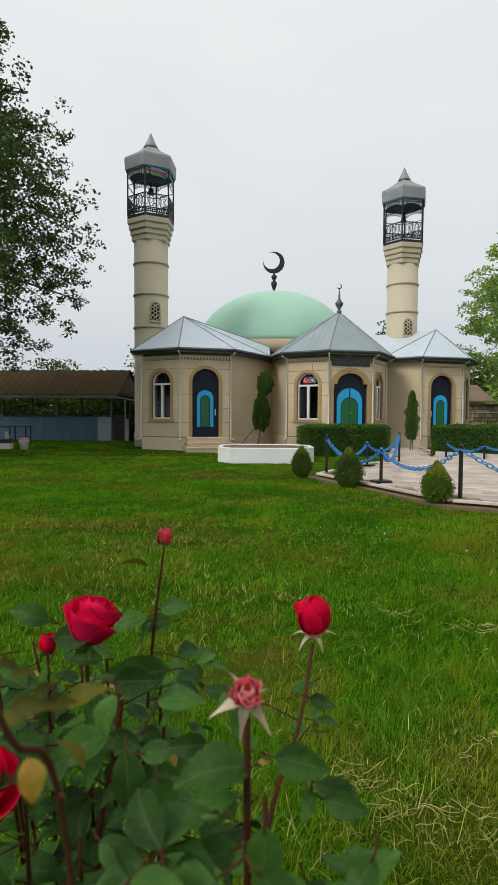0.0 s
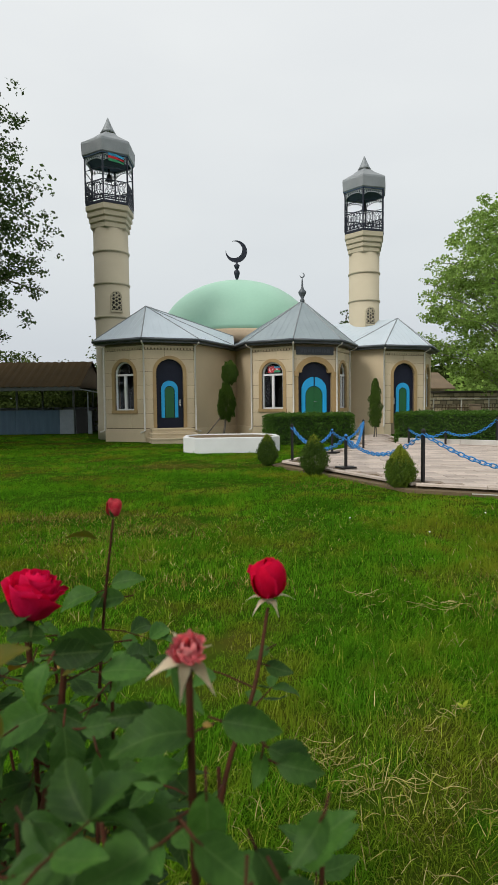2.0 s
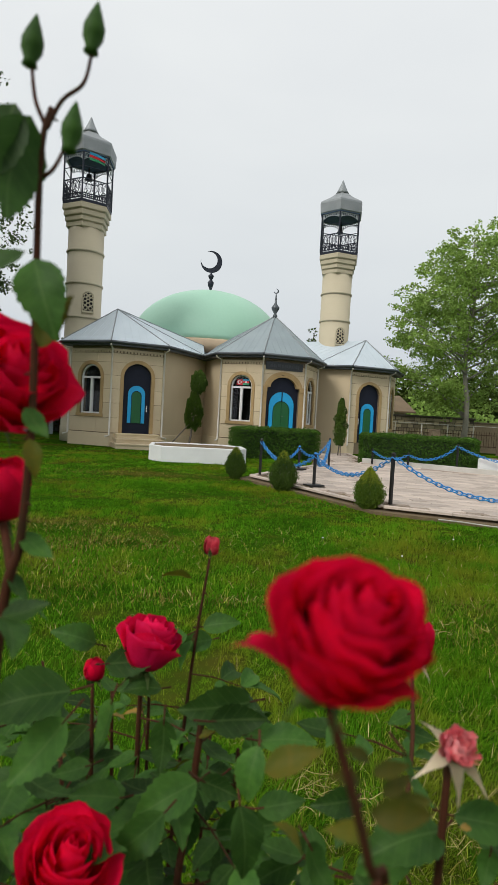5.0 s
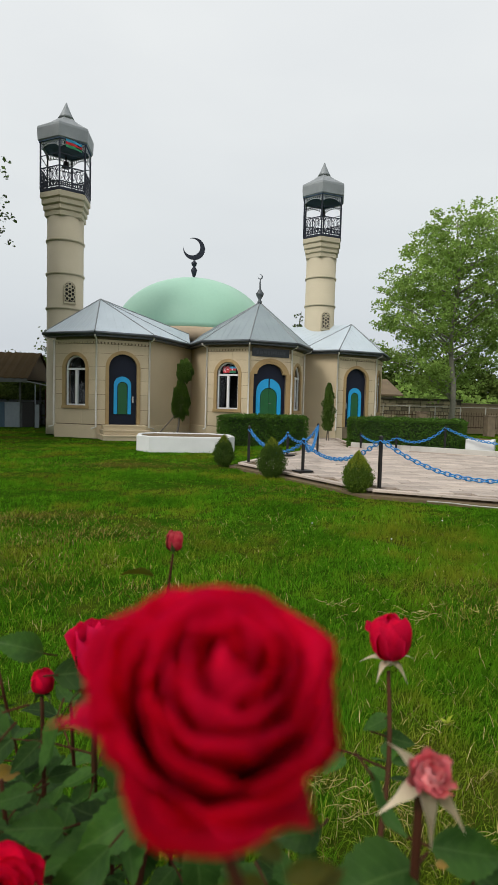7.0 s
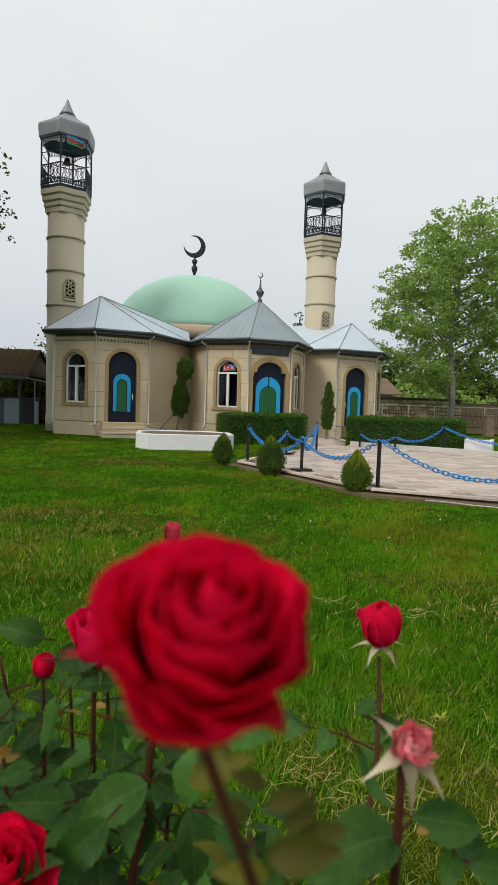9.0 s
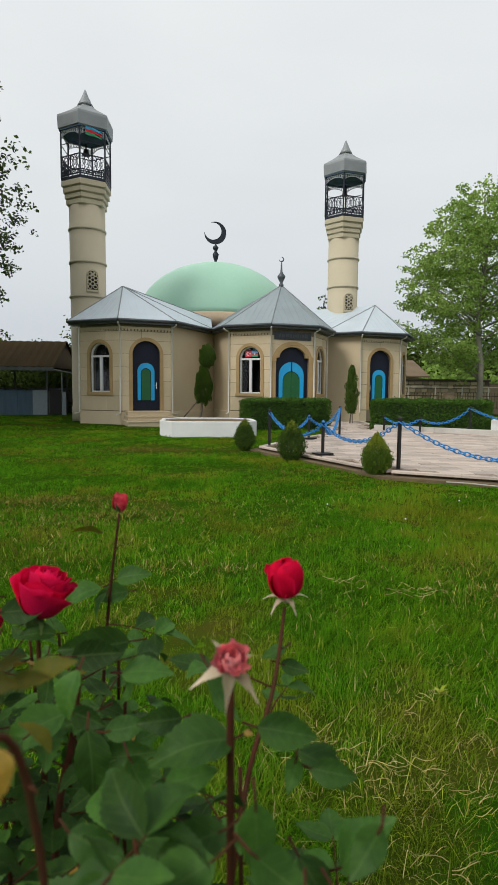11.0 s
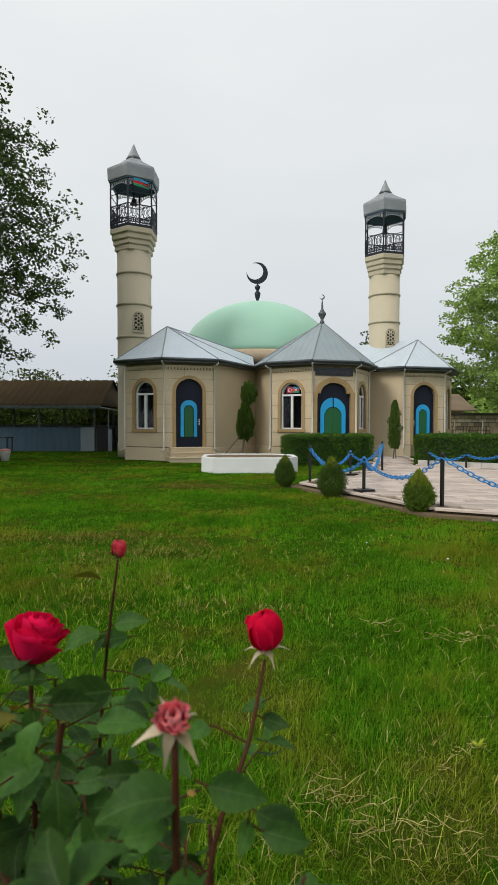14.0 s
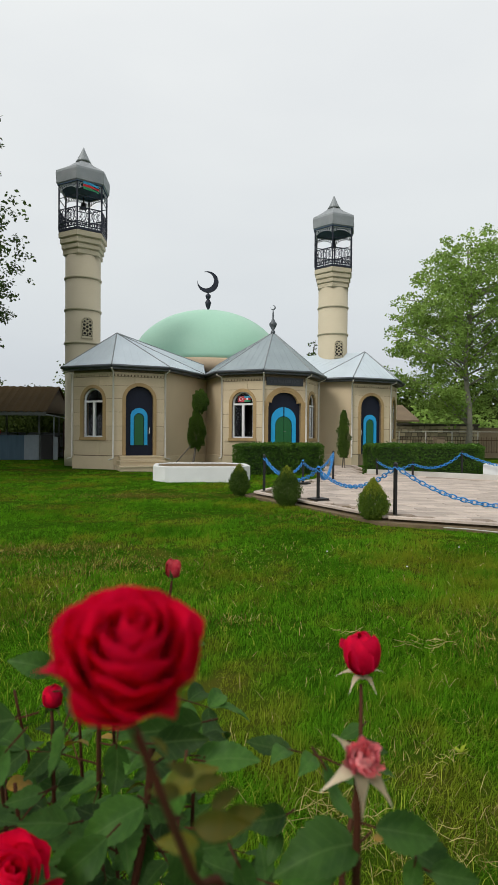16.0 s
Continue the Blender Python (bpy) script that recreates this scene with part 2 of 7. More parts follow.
def add_veins(m, tone):
    """A pale midrib and slanting side veins along the leaflet's own length."""
    nd, lk = m.node_tree.nodes, m.node_tree.links
    bs = nd["Principled BSDF"]
    old = bs.inputs["Base Color"].links[0].from_socket
    tc, sep = nd.new("ShaderNodeTexCoord"), nd.new("ShaderNodeSeparateXYZ")
    lk.new(tc.outputs["Object"], sep.inputs["Vector"])

    def calc(op, a, b=None):
        n = nd.new("ShaderNodeMath")
        n.operation = op
        for k, v in enumerate((a, b)):
            if isinstance(v, (int, float)):
                n.inputs[k].default_value = v
            elif v is not None:
                lk.new(v, n.inputs[k])
        return n.outputs[0]

    side = calc("ABSOLUTE", sep.outputs["Y"])
    rib = calc("LESS_THAN", side, 0.0007)
    saw = calc("FRACT", calc("MULTIPLY", calc("SUBTRACT", sep.outputs["X"], calc("MULTIPLY", side, 0.9)), 125.0))
    vein = calc("MULTIPLY", calc("LESS_THAN", saw, 0.10), 0.5)
    mx = nd.new("ShaderNodeMix")
    mx.data_type = "RGBA"
    lk.new(calc("MULTIPLY", calc("MAXIMUM", rib, vein), 0.22), mx.inputs["Factor"])
    lk.new(old, mx.inputs["A"])
    mx.inputs["B"].default_value = (*tone, 1)
    for l in [l for l in lk if l.from_socket == old and l.to_node != mx]:
        lk.new(mx.outputs["Result"], l.to_socket)


add_veins(ROSELEAF, (0.14, 0.22, 0.06))
YOUNGLEAF = mat("yellowing rose leaf", (0.42, 0.22, 0.020), (0.20, 0.15, 0.018), 0.6, scale=25, fine=160, rand=0.25, translucent=0.25, bump=0.15, dist=0.001)
REDLEAF = mat("olive and rust young rose leaf", (0.118, 0.098, 0.008), (0.062, 0.085, 0.008), 0.6, scale=40, fine=160, rand=0.3, translucent=0.35, bump=0.15, dist=0.001, spec=0.2)
STRAW = mat("dry straw", (0.46, 0.39, 0.15), (0.26, 0.21, 0.07), 0.8, scale=8, fine=60, rand=0.3, bump=0, spec=0.1)
PALEBLADE = mat("pale yellow green blades", (0.36, 0.42, 0.045), (0.20, 0.27, 0.024), 0.7, scale=2, fine=30, rand=0.4, translucent=0.3, bump=0, spec=0.03)
THATCH = mat("dead brown thatch", (0.190, 0.165, 0.032), (0.110, 0.100, 0.020), 0.9, scale=8, fine=60, rand=0.45, bump=0, spec=0.03)
DARKPANEL = mat("dark inscription panel", (0.018, 0.024, 0.030), (0.012, 0.016, 0.02), 0.3)
GREYLETTER = mat("grey lettering", (0.055, 0.065, 0.075), (0.045, 0.05, 0.06), 0.5)
FLAGRED = mat("red flag cloth", (0.60, 0.012, 0.025), (0.5, 0.01, 0.02), 0.7, bump=0)
FLAGBLUE = mat("blue flag cloth", (0.02, 0.30, 0.50), (0.02, 0.26, 0.44), 0.7, bump=0)
FLAGGREEN = mat("green flag cloth", (0.03, 0.28, 0.13), (0.03, 0.24, 0.11), 0.7, bump=0)
FLAGWHITE = mat("white flag cloth", (0.8, 0.8, 0.8), (0.75, 0.75, 0.75), 0.7, bump=0)
BUCKET = mat("dirty white plastic", (0.6, 0.6, 0.58), (0.45, 0.44, 0.42), 0.5)
PINKLID = mat("faded pink plastic", (0.55, 0.16, 0.14), (0.45, 0.12, 0.1), 0.5)


def glass_mat():
    m = bpy.data.materials.new("window glass")
    m.use_nodes = True
    nd, lk = m.node_tree.nodes, m.node_tree.links
    bs = nd["Principled BSDF"]
    bs.inputs["Base Color"].default_value = (0.75, 0.8, 0.82, 1)
    bs.inputs["Roughness"].default_value = 0.03
    bs.inputs["Transmission Weight"].default_value = 1.0
    bs.inputs["IOR"].default_value = 1.3
    n = nd.new("ShaderNodeTexNoise")
    n.inputs["Scale"].default_value = 1.5
    bp = nd.new("ShaderNodeBump")
    bp.inputs["Strength"].default_value, bp.inputs["Distance"].default_value = 0.02, 0.01
    lk.new(n.outputs["Fac"], bp.inputs["Height"])
    lk.new(bp.outputs["Normal"], bs.inputs["Normal"])
    return m


GLASS = glass_mat()


def grass_mat(name, c1, c2, c3, ground=False):
    """Green with broad yellow and worn patches in world space."""
    m = mat(name, c1, c2, 0.75 if not ground else 0.9, scale=1.1 if not ground else 7.0, fine=9 if not ground else 120, rand=0 if ground else 0.30, translucent=0 if ground else 0.42, bump=0.6 if ground else 0, dist=0.02, spec=0.0)
    nd, lk = m.node_tree.nodes, m.node_tree.links
    bs = nd["Principled BSDF"]
    old = bs.inputs["Base Color"].links[0].from_socket
    n = nd.new("ShaderNodeTexNoise")
    n.inputs["Scale"].default_value, n.inputs["Detail"].default_value = 0.55, 5.0
    tc = nd.new("ShaderNodeTexCoord")
    lk.new(tc.outputs["Object"], n.inputs["Vector"])
    rp = nd.new("ShaderNodeValToRGB")
    rp.color_ramp.elements[0].position, rp.color_ramp.elements[1].position = 0.48, 0.60
    rp.color_ramp.elements[1].color = (0.85, 0.85, 0.85, 1)
    small = nd.new("ShaderNodeTexNoise")
    small.inputs["Scale"].default_value, small.inputs["Detail"].default_value = 2.6, 4.0
    both = nd.new("ShaderNodeMix")
    both.inputs["Factor"].default_value = 0.42
    lk.new(tc.outputs["Object"], small.inputs["Vector"])
    lk.new(n.outputs["Fac"], both.inputs["A"])
    lk.new(small.outputs["Fac"], both.inputs["B"])
    lk.new(both.outputs["Result"], rp.inputs["Fac"])
    mx = nd.new("ShaderNodeMix")
    mx.data_type = "RGBA"
    lk.new(rp.outputs["Color"], mx.inputs["Factor"])
    lk.new(old, mx.inputs["A"])
    mx.inputs["B"].default_value = (*c3, 1)
    for l in [l for l in lk if l.from_socket == old and l.to_node != mx]:
        lk.new(mx.outputs["Result"], l.to_socket)
    return m


GRASS = grass_mat("lawn grass blades", (0.130, 0.314, 0.012), (0.054, 0.172, 0.008), (0.205, 0.226, 0.018))
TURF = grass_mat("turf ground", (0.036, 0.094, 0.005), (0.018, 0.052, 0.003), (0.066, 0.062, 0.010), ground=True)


# ---- mesh helpers ----
def smooth(bm, on=True):
    for f in bm.faces:
        f.smooth = on
    return bm


def mesh_of(name, bm, *materials):
    bmesh.ops.recalc_face_normals(bm, faces=bm.faces)
    me = bpy.data.meshes.new(name)
    bm.to_mesh(me)
    bm.free()
    for m in materials:
        me.materials.append(m)
    return me


def part(name, bm, material, parent=None, label=""):
    """Links a bmesh (or a mesh) as one mesh object under a thing or a part."""
    me = mesh_of(name, bm, material) if isinstance(bm, bmesh.types.BMesh) else bm
    ob = new(name, me)
    if parent:
        ob.parent = parent
    return tagged(ob, label)


def thing(name, label, category, m=None, group="", kind=""):
    ob = new(name)
    ob.empty_display_size = 0.2
    if m is not None:
        ob.matrix_world = m
    return tagged(ob, label, category, group, kind)


def box(bm, x0, x1, y0, y1, z0, z1, m=None, bevel=0.0):
    r = bmesh.ops.create_cube(bm, size=1, matrix=Matrix.LocRotScale(((x0 + x1) / 2, (y0 + y1) / 2, (z0 + z1) / 2), None, (abs(x1 - x0), abs(y1 - y0), abs(z1 - z0))))
    vs = r["verts"]
    if bevel:
        es = {e for v in vs for e in v.link_edges}
        out = bmesh.ops.bevel(bm, geom=list(es), offset=bevel, segments=2, affect="EDGES", profile=0.6)
        vs = list({v for f in out["faces"] for v in f.verts} | {v for v in vs if v.is_valid})
        vs = list({w for v in vs for e in v.link_edges for w in e.verts} | set(vs))
    if m is not None:
        bmesh.ops.transform(bm, matrix=m, verts=vs)
    return bm


def prism(bm, pts, z0, z1, m=None):
    """A flat outline (x, y) drawn up from z0 to z1."""
    lo = [bm.verts.new((x, y, z0)) for x, y in pts]
    hi = [bm.verts.new((x, y, z1)) for x, y in pts]
    n = len(pts)
    bm.faces.new(lo[::-1])
    bm.faces.new(hi)
    for i in range(n):
        bm.faces.new((lo[i], lo[(i + 1) % n], hi[(i + 1) % n], hi[i]))
    if m is not None:
        bmesh.ops.transform(bm, matrix=m, verts=lo + hi)
    return bm


def lathe(bm, profile, n=24, m=None, turn=0.0):
    rings = []
    for r, z in profile:
        if r < 1e-6:
            rings.append([bm.verts.new((0, 0, z))])
        else:
            rings.append([bm.verts.new((r * math.cos(turn + 2 * math.pi * i / n), r * math.sin(turn + 2 * math.pi * i / n), z)) for i in range(n)])
    for a, b in zip(rings, rings[1:]):
        for i in range(n):
            j = (i + 1) % n
            if len(a) == 1 and len(b) == 1:
                continue
            if len(a) == 1:
                bm.faces.new((a[0], b[j], b[i]))
            elif len(b) == 1:
                bm.faces.new((a[i], a[j], b[0]))
            else:
                bm.faces.new((a[i], a[j], b[j], b[i]))
    for ring, flip in ((rings[0], True), (rings[-1], False)):
        if len(ring) > 2:
            bm.faces.new(ring[::-1] if flip else ring)
    if m is not None:
        bmesh.ops.transform(bm, matrix=m, verts=[v for r in rings for v in r])
    return bm


def tube(bm, pts, radii, n=8, closed=False):
    """A round bar along a line of points."""
    pts = [Vector(p) for p in pts]
    if isinstance(radii, (int, float)):
        radii = [radii] * len(pts)
    rings, side = [], None
    for i, p in enumerate(pts):
        a = pts[i - 1] if i or closed else p
        b = pts[(i + 1) % len(pts)] if i < len(pts) - 1 or closed else p
        d = (b - a).normalized()
        if side is None:
            side = d.orthogonal().normalized()
        side = (side - d * side.dot(d)).normalized()
        up = d.cross(side)
        rings.append([bm.verts.new(p + (side * math.cos(2 * math.pi * k / n) + up * math.sin(2 * math.pi * k / n)) * radii[i]) for k in range(n)])
    pairs = list(zip(rings, rings[1:])) + ([(rings[-1], rings[0])] if closed else [])
    for a, b in pairs:
        for k in range(n):
            bm.faces.new((a[k], a[(k + 1) % n], b[(k + 1) % n], b[k]))
    if not closed:
        bm.faces.new(rings[0][::-1])
        bm.faces.new(rings[-1])
    return bm


def arch_outline(w, zb, ztop, n=12, rise=None):
    """The outline (s, z) of an arched opening: w wide, from zb to the crown at ztop."""
    h = w / 2
    rise = rise or h
    zs = ztop - rise
    pts = [(-h, zb), (h, zb)]
    for i in range(n + 1):
        a = math.pi * i / n
        pts.append((h * math.cos(a), zs + rise * math.sin(a)))
    return pts


def band(bm, outer, inner, y0, y1):
    """A border between two outlines with equally many points, the first two being the foot, standing in x-z, from y0 to y1 deep."""
    n = len(outer)
    o0 = [bm.verts.new((s, y0, z)) for s, z in outer]
    i0 = [bm.verts.new((s, y0, z)) for s, z in inner]
    o1 = [bm.verts.new((s, y1, z)) for s, z in outer]
    i1 = [bm.verts.new((s, y1, z)) for s, z in inner]
    for k in range(1, n):
        j = (k + 1) % n
        bm.faces.new((o0[k], o0[j], i0[j], i0[k]))
        bm.faces.new((o1[k], i1[k], i1[j], o1[j]))
        bm.faces.new((o0[k], o1[k], o1[j], o0[j]))
        bm.faces.new((i0[k], i0[j], i1[j], i1[k]))
    for k in (0, 1):
        bm.faces.new((o0[k], i0[k], i1[k], o1[k]))
    return bm


def slab_xz(bm, outline, y0, y1):
    a = [bm.verts.new((s, y0, z)) for s, z in outline]
    b = [bm.verts.new((s, y1, z)) for s, z in outline]
    n = len(outline)
    bm.faces.new(a)
    bm.faces.new(b[::-1])
    for k in range(n):
        j = (k + 1) % n
        bm.faces.new((a[k], b[k], b[j], a[j]))
    return bm


def leaf_cloud(name, centres, sizes, material, parent=None, label="", seed=1, droop=0.3, up=0.0, long=1.6, kind=""):
    """Many small folded leaves, one at each centre."""
    rng = np.random.default_rng(seed)
    n = len(centres)
    d = rng.normal(size=(n, 3))
    d[:, 2] = d[:, 2] * 0.6 - droop + up
    d /= np.linalg.norm(d, axis=1)[:, None]
    s = np.cross(d, rng.normal(size=(n, 3)))
    s /= np.linalg.norm(s, axis=1)[:, None]
    nn = np.cross(d, s)
    L = (sizes * long)[:, None]
    W = (sizes * 0.5)[:, None]
    c = centres
    vs = np.stack([c - d * L * 0.5, c - s * W + nn * W * 0.25, c + d * L * 0.5, c + s * W + nn * W * 0.25], 1).reshape(-1, 3)
    idx = np.arange(n)[:, None] * 4
    fs = np.concatenate([idx + [0, 1, 2], idx + [0, 2, 3]], 0)
    me = bpy.data.meshes.new(name)
    me.vertices.add(len(vs))
    me.vertices.foreach_set("co", vs.astype(np.float32).ravel())
    me.loops.add(len(fs) * 3)
    me.loops.foreach_set("vertex_index", fs.astype(np.int32).ravel())
    me.polygons.add(len(fs))
    me.polygons.foreach_set("loop_start", np.arange(0, len(fs) * 3, 3, dtype=np.int32))
    me.update(calc_edges=True)
    me.materials.append(material)
    ob = new(name, me)
    if parent:
        ob.parent = parent
    return tagged(ob, label, kind=kind)


# ---- ground ----
def build_ground():
    bm = bmesh.new()
    xs = [-600, -150, -50] + [-14 + 0.5 * i for i in range(69)] + [40, 120, 600]
    ys = [-600, -100, -20, -6] + [-2 + 0.5 * i for i in range(60)] + [40, 70, 150, 600]
    grid = {}
    for i, x in enumerate(xs):
        for j, y in enumerate(ys):
            near = max(0.0, 1 - max(abs(x) - 14, 0) / 30 - max(y - 20, 0) / 20)
            z = near * 0.035 * noise.noise(Vector((x * 0.6, y * 0.6, 0))) if -14 < x < 20 and -2 < y < 28 else 0
            grid[i, j] = bm.verts.new((x, y, z - 0.02))
    for i in range(len(xs) - 1):
        for j in range(len(ys) - 1):
            bm.faces.new((grid[i, j], grid[i + 1, j], grid[i + 1, j + 1], grid[i, j + 1]))
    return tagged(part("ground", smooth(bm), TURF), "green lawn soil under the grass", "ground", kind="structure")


build_ground()

# ---- mosque, in its own frame: x along the front, y into the building ----
BM = pose(3.93, 21.93, 0, 0, 0, 15)
EAVE = 3.86
OUTLINE = [(-6.9, 16), (-6.9, 3.25), (-7.82, 2.305), (-6.51, 0.995), (-4.61, 0.995), (-2.15, 3.455), (-2.15, 1.24), (-0.91, 0), (0.91, 0),
           (2.147, 1.237), (2.147, 2.70), (3.78, 1.07), (5.78, 1.07), (7.18, 2.47), (7.18, 16)]
mosque = thing("mosque", "beige stone mosque with grey metal roofs and pale green dome", "mosque", BM)


def offset_line(pts, d):
    """The closed outline moved outwards by d (points run with the inside to the left)."""
    out = []
    n = len(pts)
    for i in range(n):
        p, a, b = Vector(pts[i]), Vector(pts[i - 1]), Vector(pts[(i + 1) % n])
        e1, e2 = (p - a).normalized(), (b - p).normalized()
        n1, n2 = Vector((e1.y, -e1.x)), Vector((e2.y, -e2.x))
        k = (n1 + n2) / max(1 + n1.dot(n2), 0.2)
        out.append(tuple(p + k * d))
    return out


EDGE = offset_line(OUTLINE, 0.30)


def face_matrix(p0, p1):
    p0, p1 = Vector(p0), Vector(p1)
    d = p1 - p0
    return pose((p0.x + p1.x) / 2, (p0.y + p1.y) / 2, 0, 0, 0, math.degrees(math.atan2(d.y, d.x))), d.length


def half_width(z, op):
    w, zb, zt, rise = op
    if z < zb or z > zt:
        return 0.0
    zs = zt - rise
    return w / 2 if z <= zs else w / 2 * math.sqrt(max(0.0, 1 - ((z - zs) / rise) ** 2))


def wall_face(p0, p1, op=None, material=STUCCO, z0=0.0, thick=0.3):
    """One flat length of wall, with an arched opening through it if op is given."""
    m, length = face_matrix(p0, p1)
    bm = bmesh.new()
    h = length / 2
    if not op:
        box(bm, -h, h, 0, thick, z0, EAVE - 0.17)
    else:
        w, zb, zt, rise = op
        arch = arch_outline(w, zb, zt, 14, rise)[2:]
        box(bm, -h, -w / 2, 0, thick, z0, EAVE - 0.17)
        box(bm, w / 2, h, 0, thick, z0, EAVE - 0.17)
        if zb > z0 + 0.01:
            box(bm, -w / 2, w / 2, 0, thick, z0, zb)
        top = EAVE - 0.17
        for (s0, a0), (s1, a1) in zip(arch, arch[1:]):
            f0 = [bm.verts.new((s, y, z)) for y in (0, thick) for s, z in ((s0, a0), (s1, a1), (s1, top), (s0, top))]
            bm.faces.new(f0[:4])
            bm.faces.new(f0[4:][::-1])
            bm.faces.new((f0[0], f0[1], f0[5], f0[4]))
    ob = part("wall", bm, material, mosque)
    ob.matrix_local = m
    return ob, m, length


def cladding(parent, length, op, seed, courses=(0.50, 1.05, 1.60, 2.12, 2.62, 3.10, 3.44)):
    """Stone slabs in courses on a wall face, cut round the opening."""
    rng = random.Random(seed)
    h = length / 2
    for z0, z1 in zip(courses, courses[1:]):
        a, b = z0 + 0.006, z1 - 0.006
        zs = [a + (b - a) * k / 4 for k in range(5)]
        w = max(half_width(z, op) for z in zs)
        if w > 0.02:
            runs = [-1, 1]
            for side in runs:
                inner = [(side * max(half_width(z, op) + 0.02, 0.0), z) for z in zs]
                cut = side * (h - rng.uniform(0.25, 0.32)) if h - w > 0.7 else None
                bm = bmesh.new()
                outline = inner + [(side * (h - 0.012), b), (side * (h - 0.012), a)]
                slab_xz(bm, outline, -0.022, 0.004)
                part("stone_slab", bm, STONE, parent)
        else:
            cut = rng.uniform(-0.35, 0.35) * h
            for s0, s1 in ((-h + 0.012, cut - 0.006), (cut + 0.006, h - 0.012)):
                bm = bmesh.new()
                box(bm, s0, s1, -0.022, 0.004, a, b)
                part("stone_slab", bm, STONE, parent)


def dentils(parent, length):
    bm = bmesh.new()
    h = length / 2 - 0.02
    box(bm, -h, h, -0.05, 0.004, 3.52, 3.60)
    n = int(2 * h / 0.12)
    for i in range(n):
        s = -h + (i + 0.5) * 2 * h / n
        box(bm, s - 0.035, s + 0.035, -0.05, 0.004, 3.45, 3.518)
    part("cornice", bm, STONE, parent, "carved stone dentil cornice")


def plinth(parent, length, gap=None):
    h = length / 2
    runs = [(-h - 0.02, h + 0.02)] if not gap else [(-h - 0.02, -gap), (gap, h + 0.02)]
    for s0, s1 in runs:
        bm = bmesh.new()
        box(bm, s0, s1, -0.06, 0.002, -0.1, 0.47, bevel=0.012)
        part("plinth", bm, STONE, parent)


def surround(parent, op, width=0.125, sill=True, shoulders=False):
    w, zb, zt, rise = op
    bm = bmesh.new()
    band(bm, arch_outline(w + 2 * width, zb, zt + width, 16, rise + width), arch_outline(w, zb, zt, 16, rise), -0.055, 0.05)
    if sill:
        box(bm, -w / 2 - width - 0.02, w / 2 + width + 0.02, -0.075, 0.05, zb - 0.12, zb)
    if shoulders:
        for sg in (-1, 1):
            box(bm, sg * (w / 2 - 0.01), sg * (w / 2 + width + 0.05), -0.075, -0.056, zt - rise - 0.05, zt - rise + 0.14)
            box(bm, sg * (w / 2 + width - 0.05), sg * (w / 2 + width + 0.05), -0.05, 0.03, zb, zt - rise - 0.05)
    part("stone_surround", bm, BUFF, parent, "buff stone border round the opening")


def arched_window(parent, op, open_side=False):
    w, zb, zt, rise = op
    zs = zt - rise
    win = part("window", band(bmesh.new(), arch_outline(w, zb, zt, 16, rise), arch_outline(w - 0.11, zb + 0.055, zt - 0.055, 16, rise - 0.055), 0.05, 0.12), WHITE, parent, "white arched window with dark glass")
    bm = bmesh.new()
    box(bm, -w / 2 + 0.05, w / 2 - 0.05, 0.052, 0.115, zb + 0.001, zb + 0.056)
    part("sill_rail", bm, WHITE, win)
    bm = bmesh.new()
    box(bm, -w / 2 + 0.05, w / 2 - 0.05, 0.028, 0.118, zs - 0.07, zs)
    part("transom", bm, WHITE, win)
    bm = bmesh.new()
    box(bm, -0.05, 0.05, 0.030, 0.117, zb + 0.05, zs - 0.06)
    part("mullion", bm, WHITE, win)
    for s0, s1 in ((-w / 2 + 0.05, -0.04), (0.04, w / 2 - 0.05)):
        bm = bmesh.new()
        box(bm, s0, s1, 0.08, 0.088, zb + 0.05, zs - 0.06)
        p = part("pane", bm, GLASS, win)
        p.visible_shadow = False
    bm = bmesh.new()
    slab_xz(bm, arch_outline(w - 0.1, zs, zt - 0.05, 14, rise - 0.05), 0.08, 0.088)
    part("pane", bm, GLASS, win).visible_shadow = False
    # box behind the panes, coloured near black in place of the room's shade
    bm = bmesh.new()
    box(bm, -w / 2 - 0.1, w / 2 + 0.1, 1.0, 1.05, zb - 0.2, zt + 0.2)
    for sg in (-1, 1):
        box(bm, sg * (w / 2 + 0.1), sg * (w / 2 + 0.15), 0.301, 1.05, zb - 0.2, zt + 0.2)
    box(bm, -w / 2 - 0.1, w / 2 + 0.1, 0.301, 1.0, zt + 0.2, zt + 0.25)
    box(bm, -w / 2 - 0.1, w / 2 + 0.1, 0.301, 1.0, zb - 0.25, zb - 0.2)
    part("room_shade_box", bm, ROOMSHADE, win)
    return win


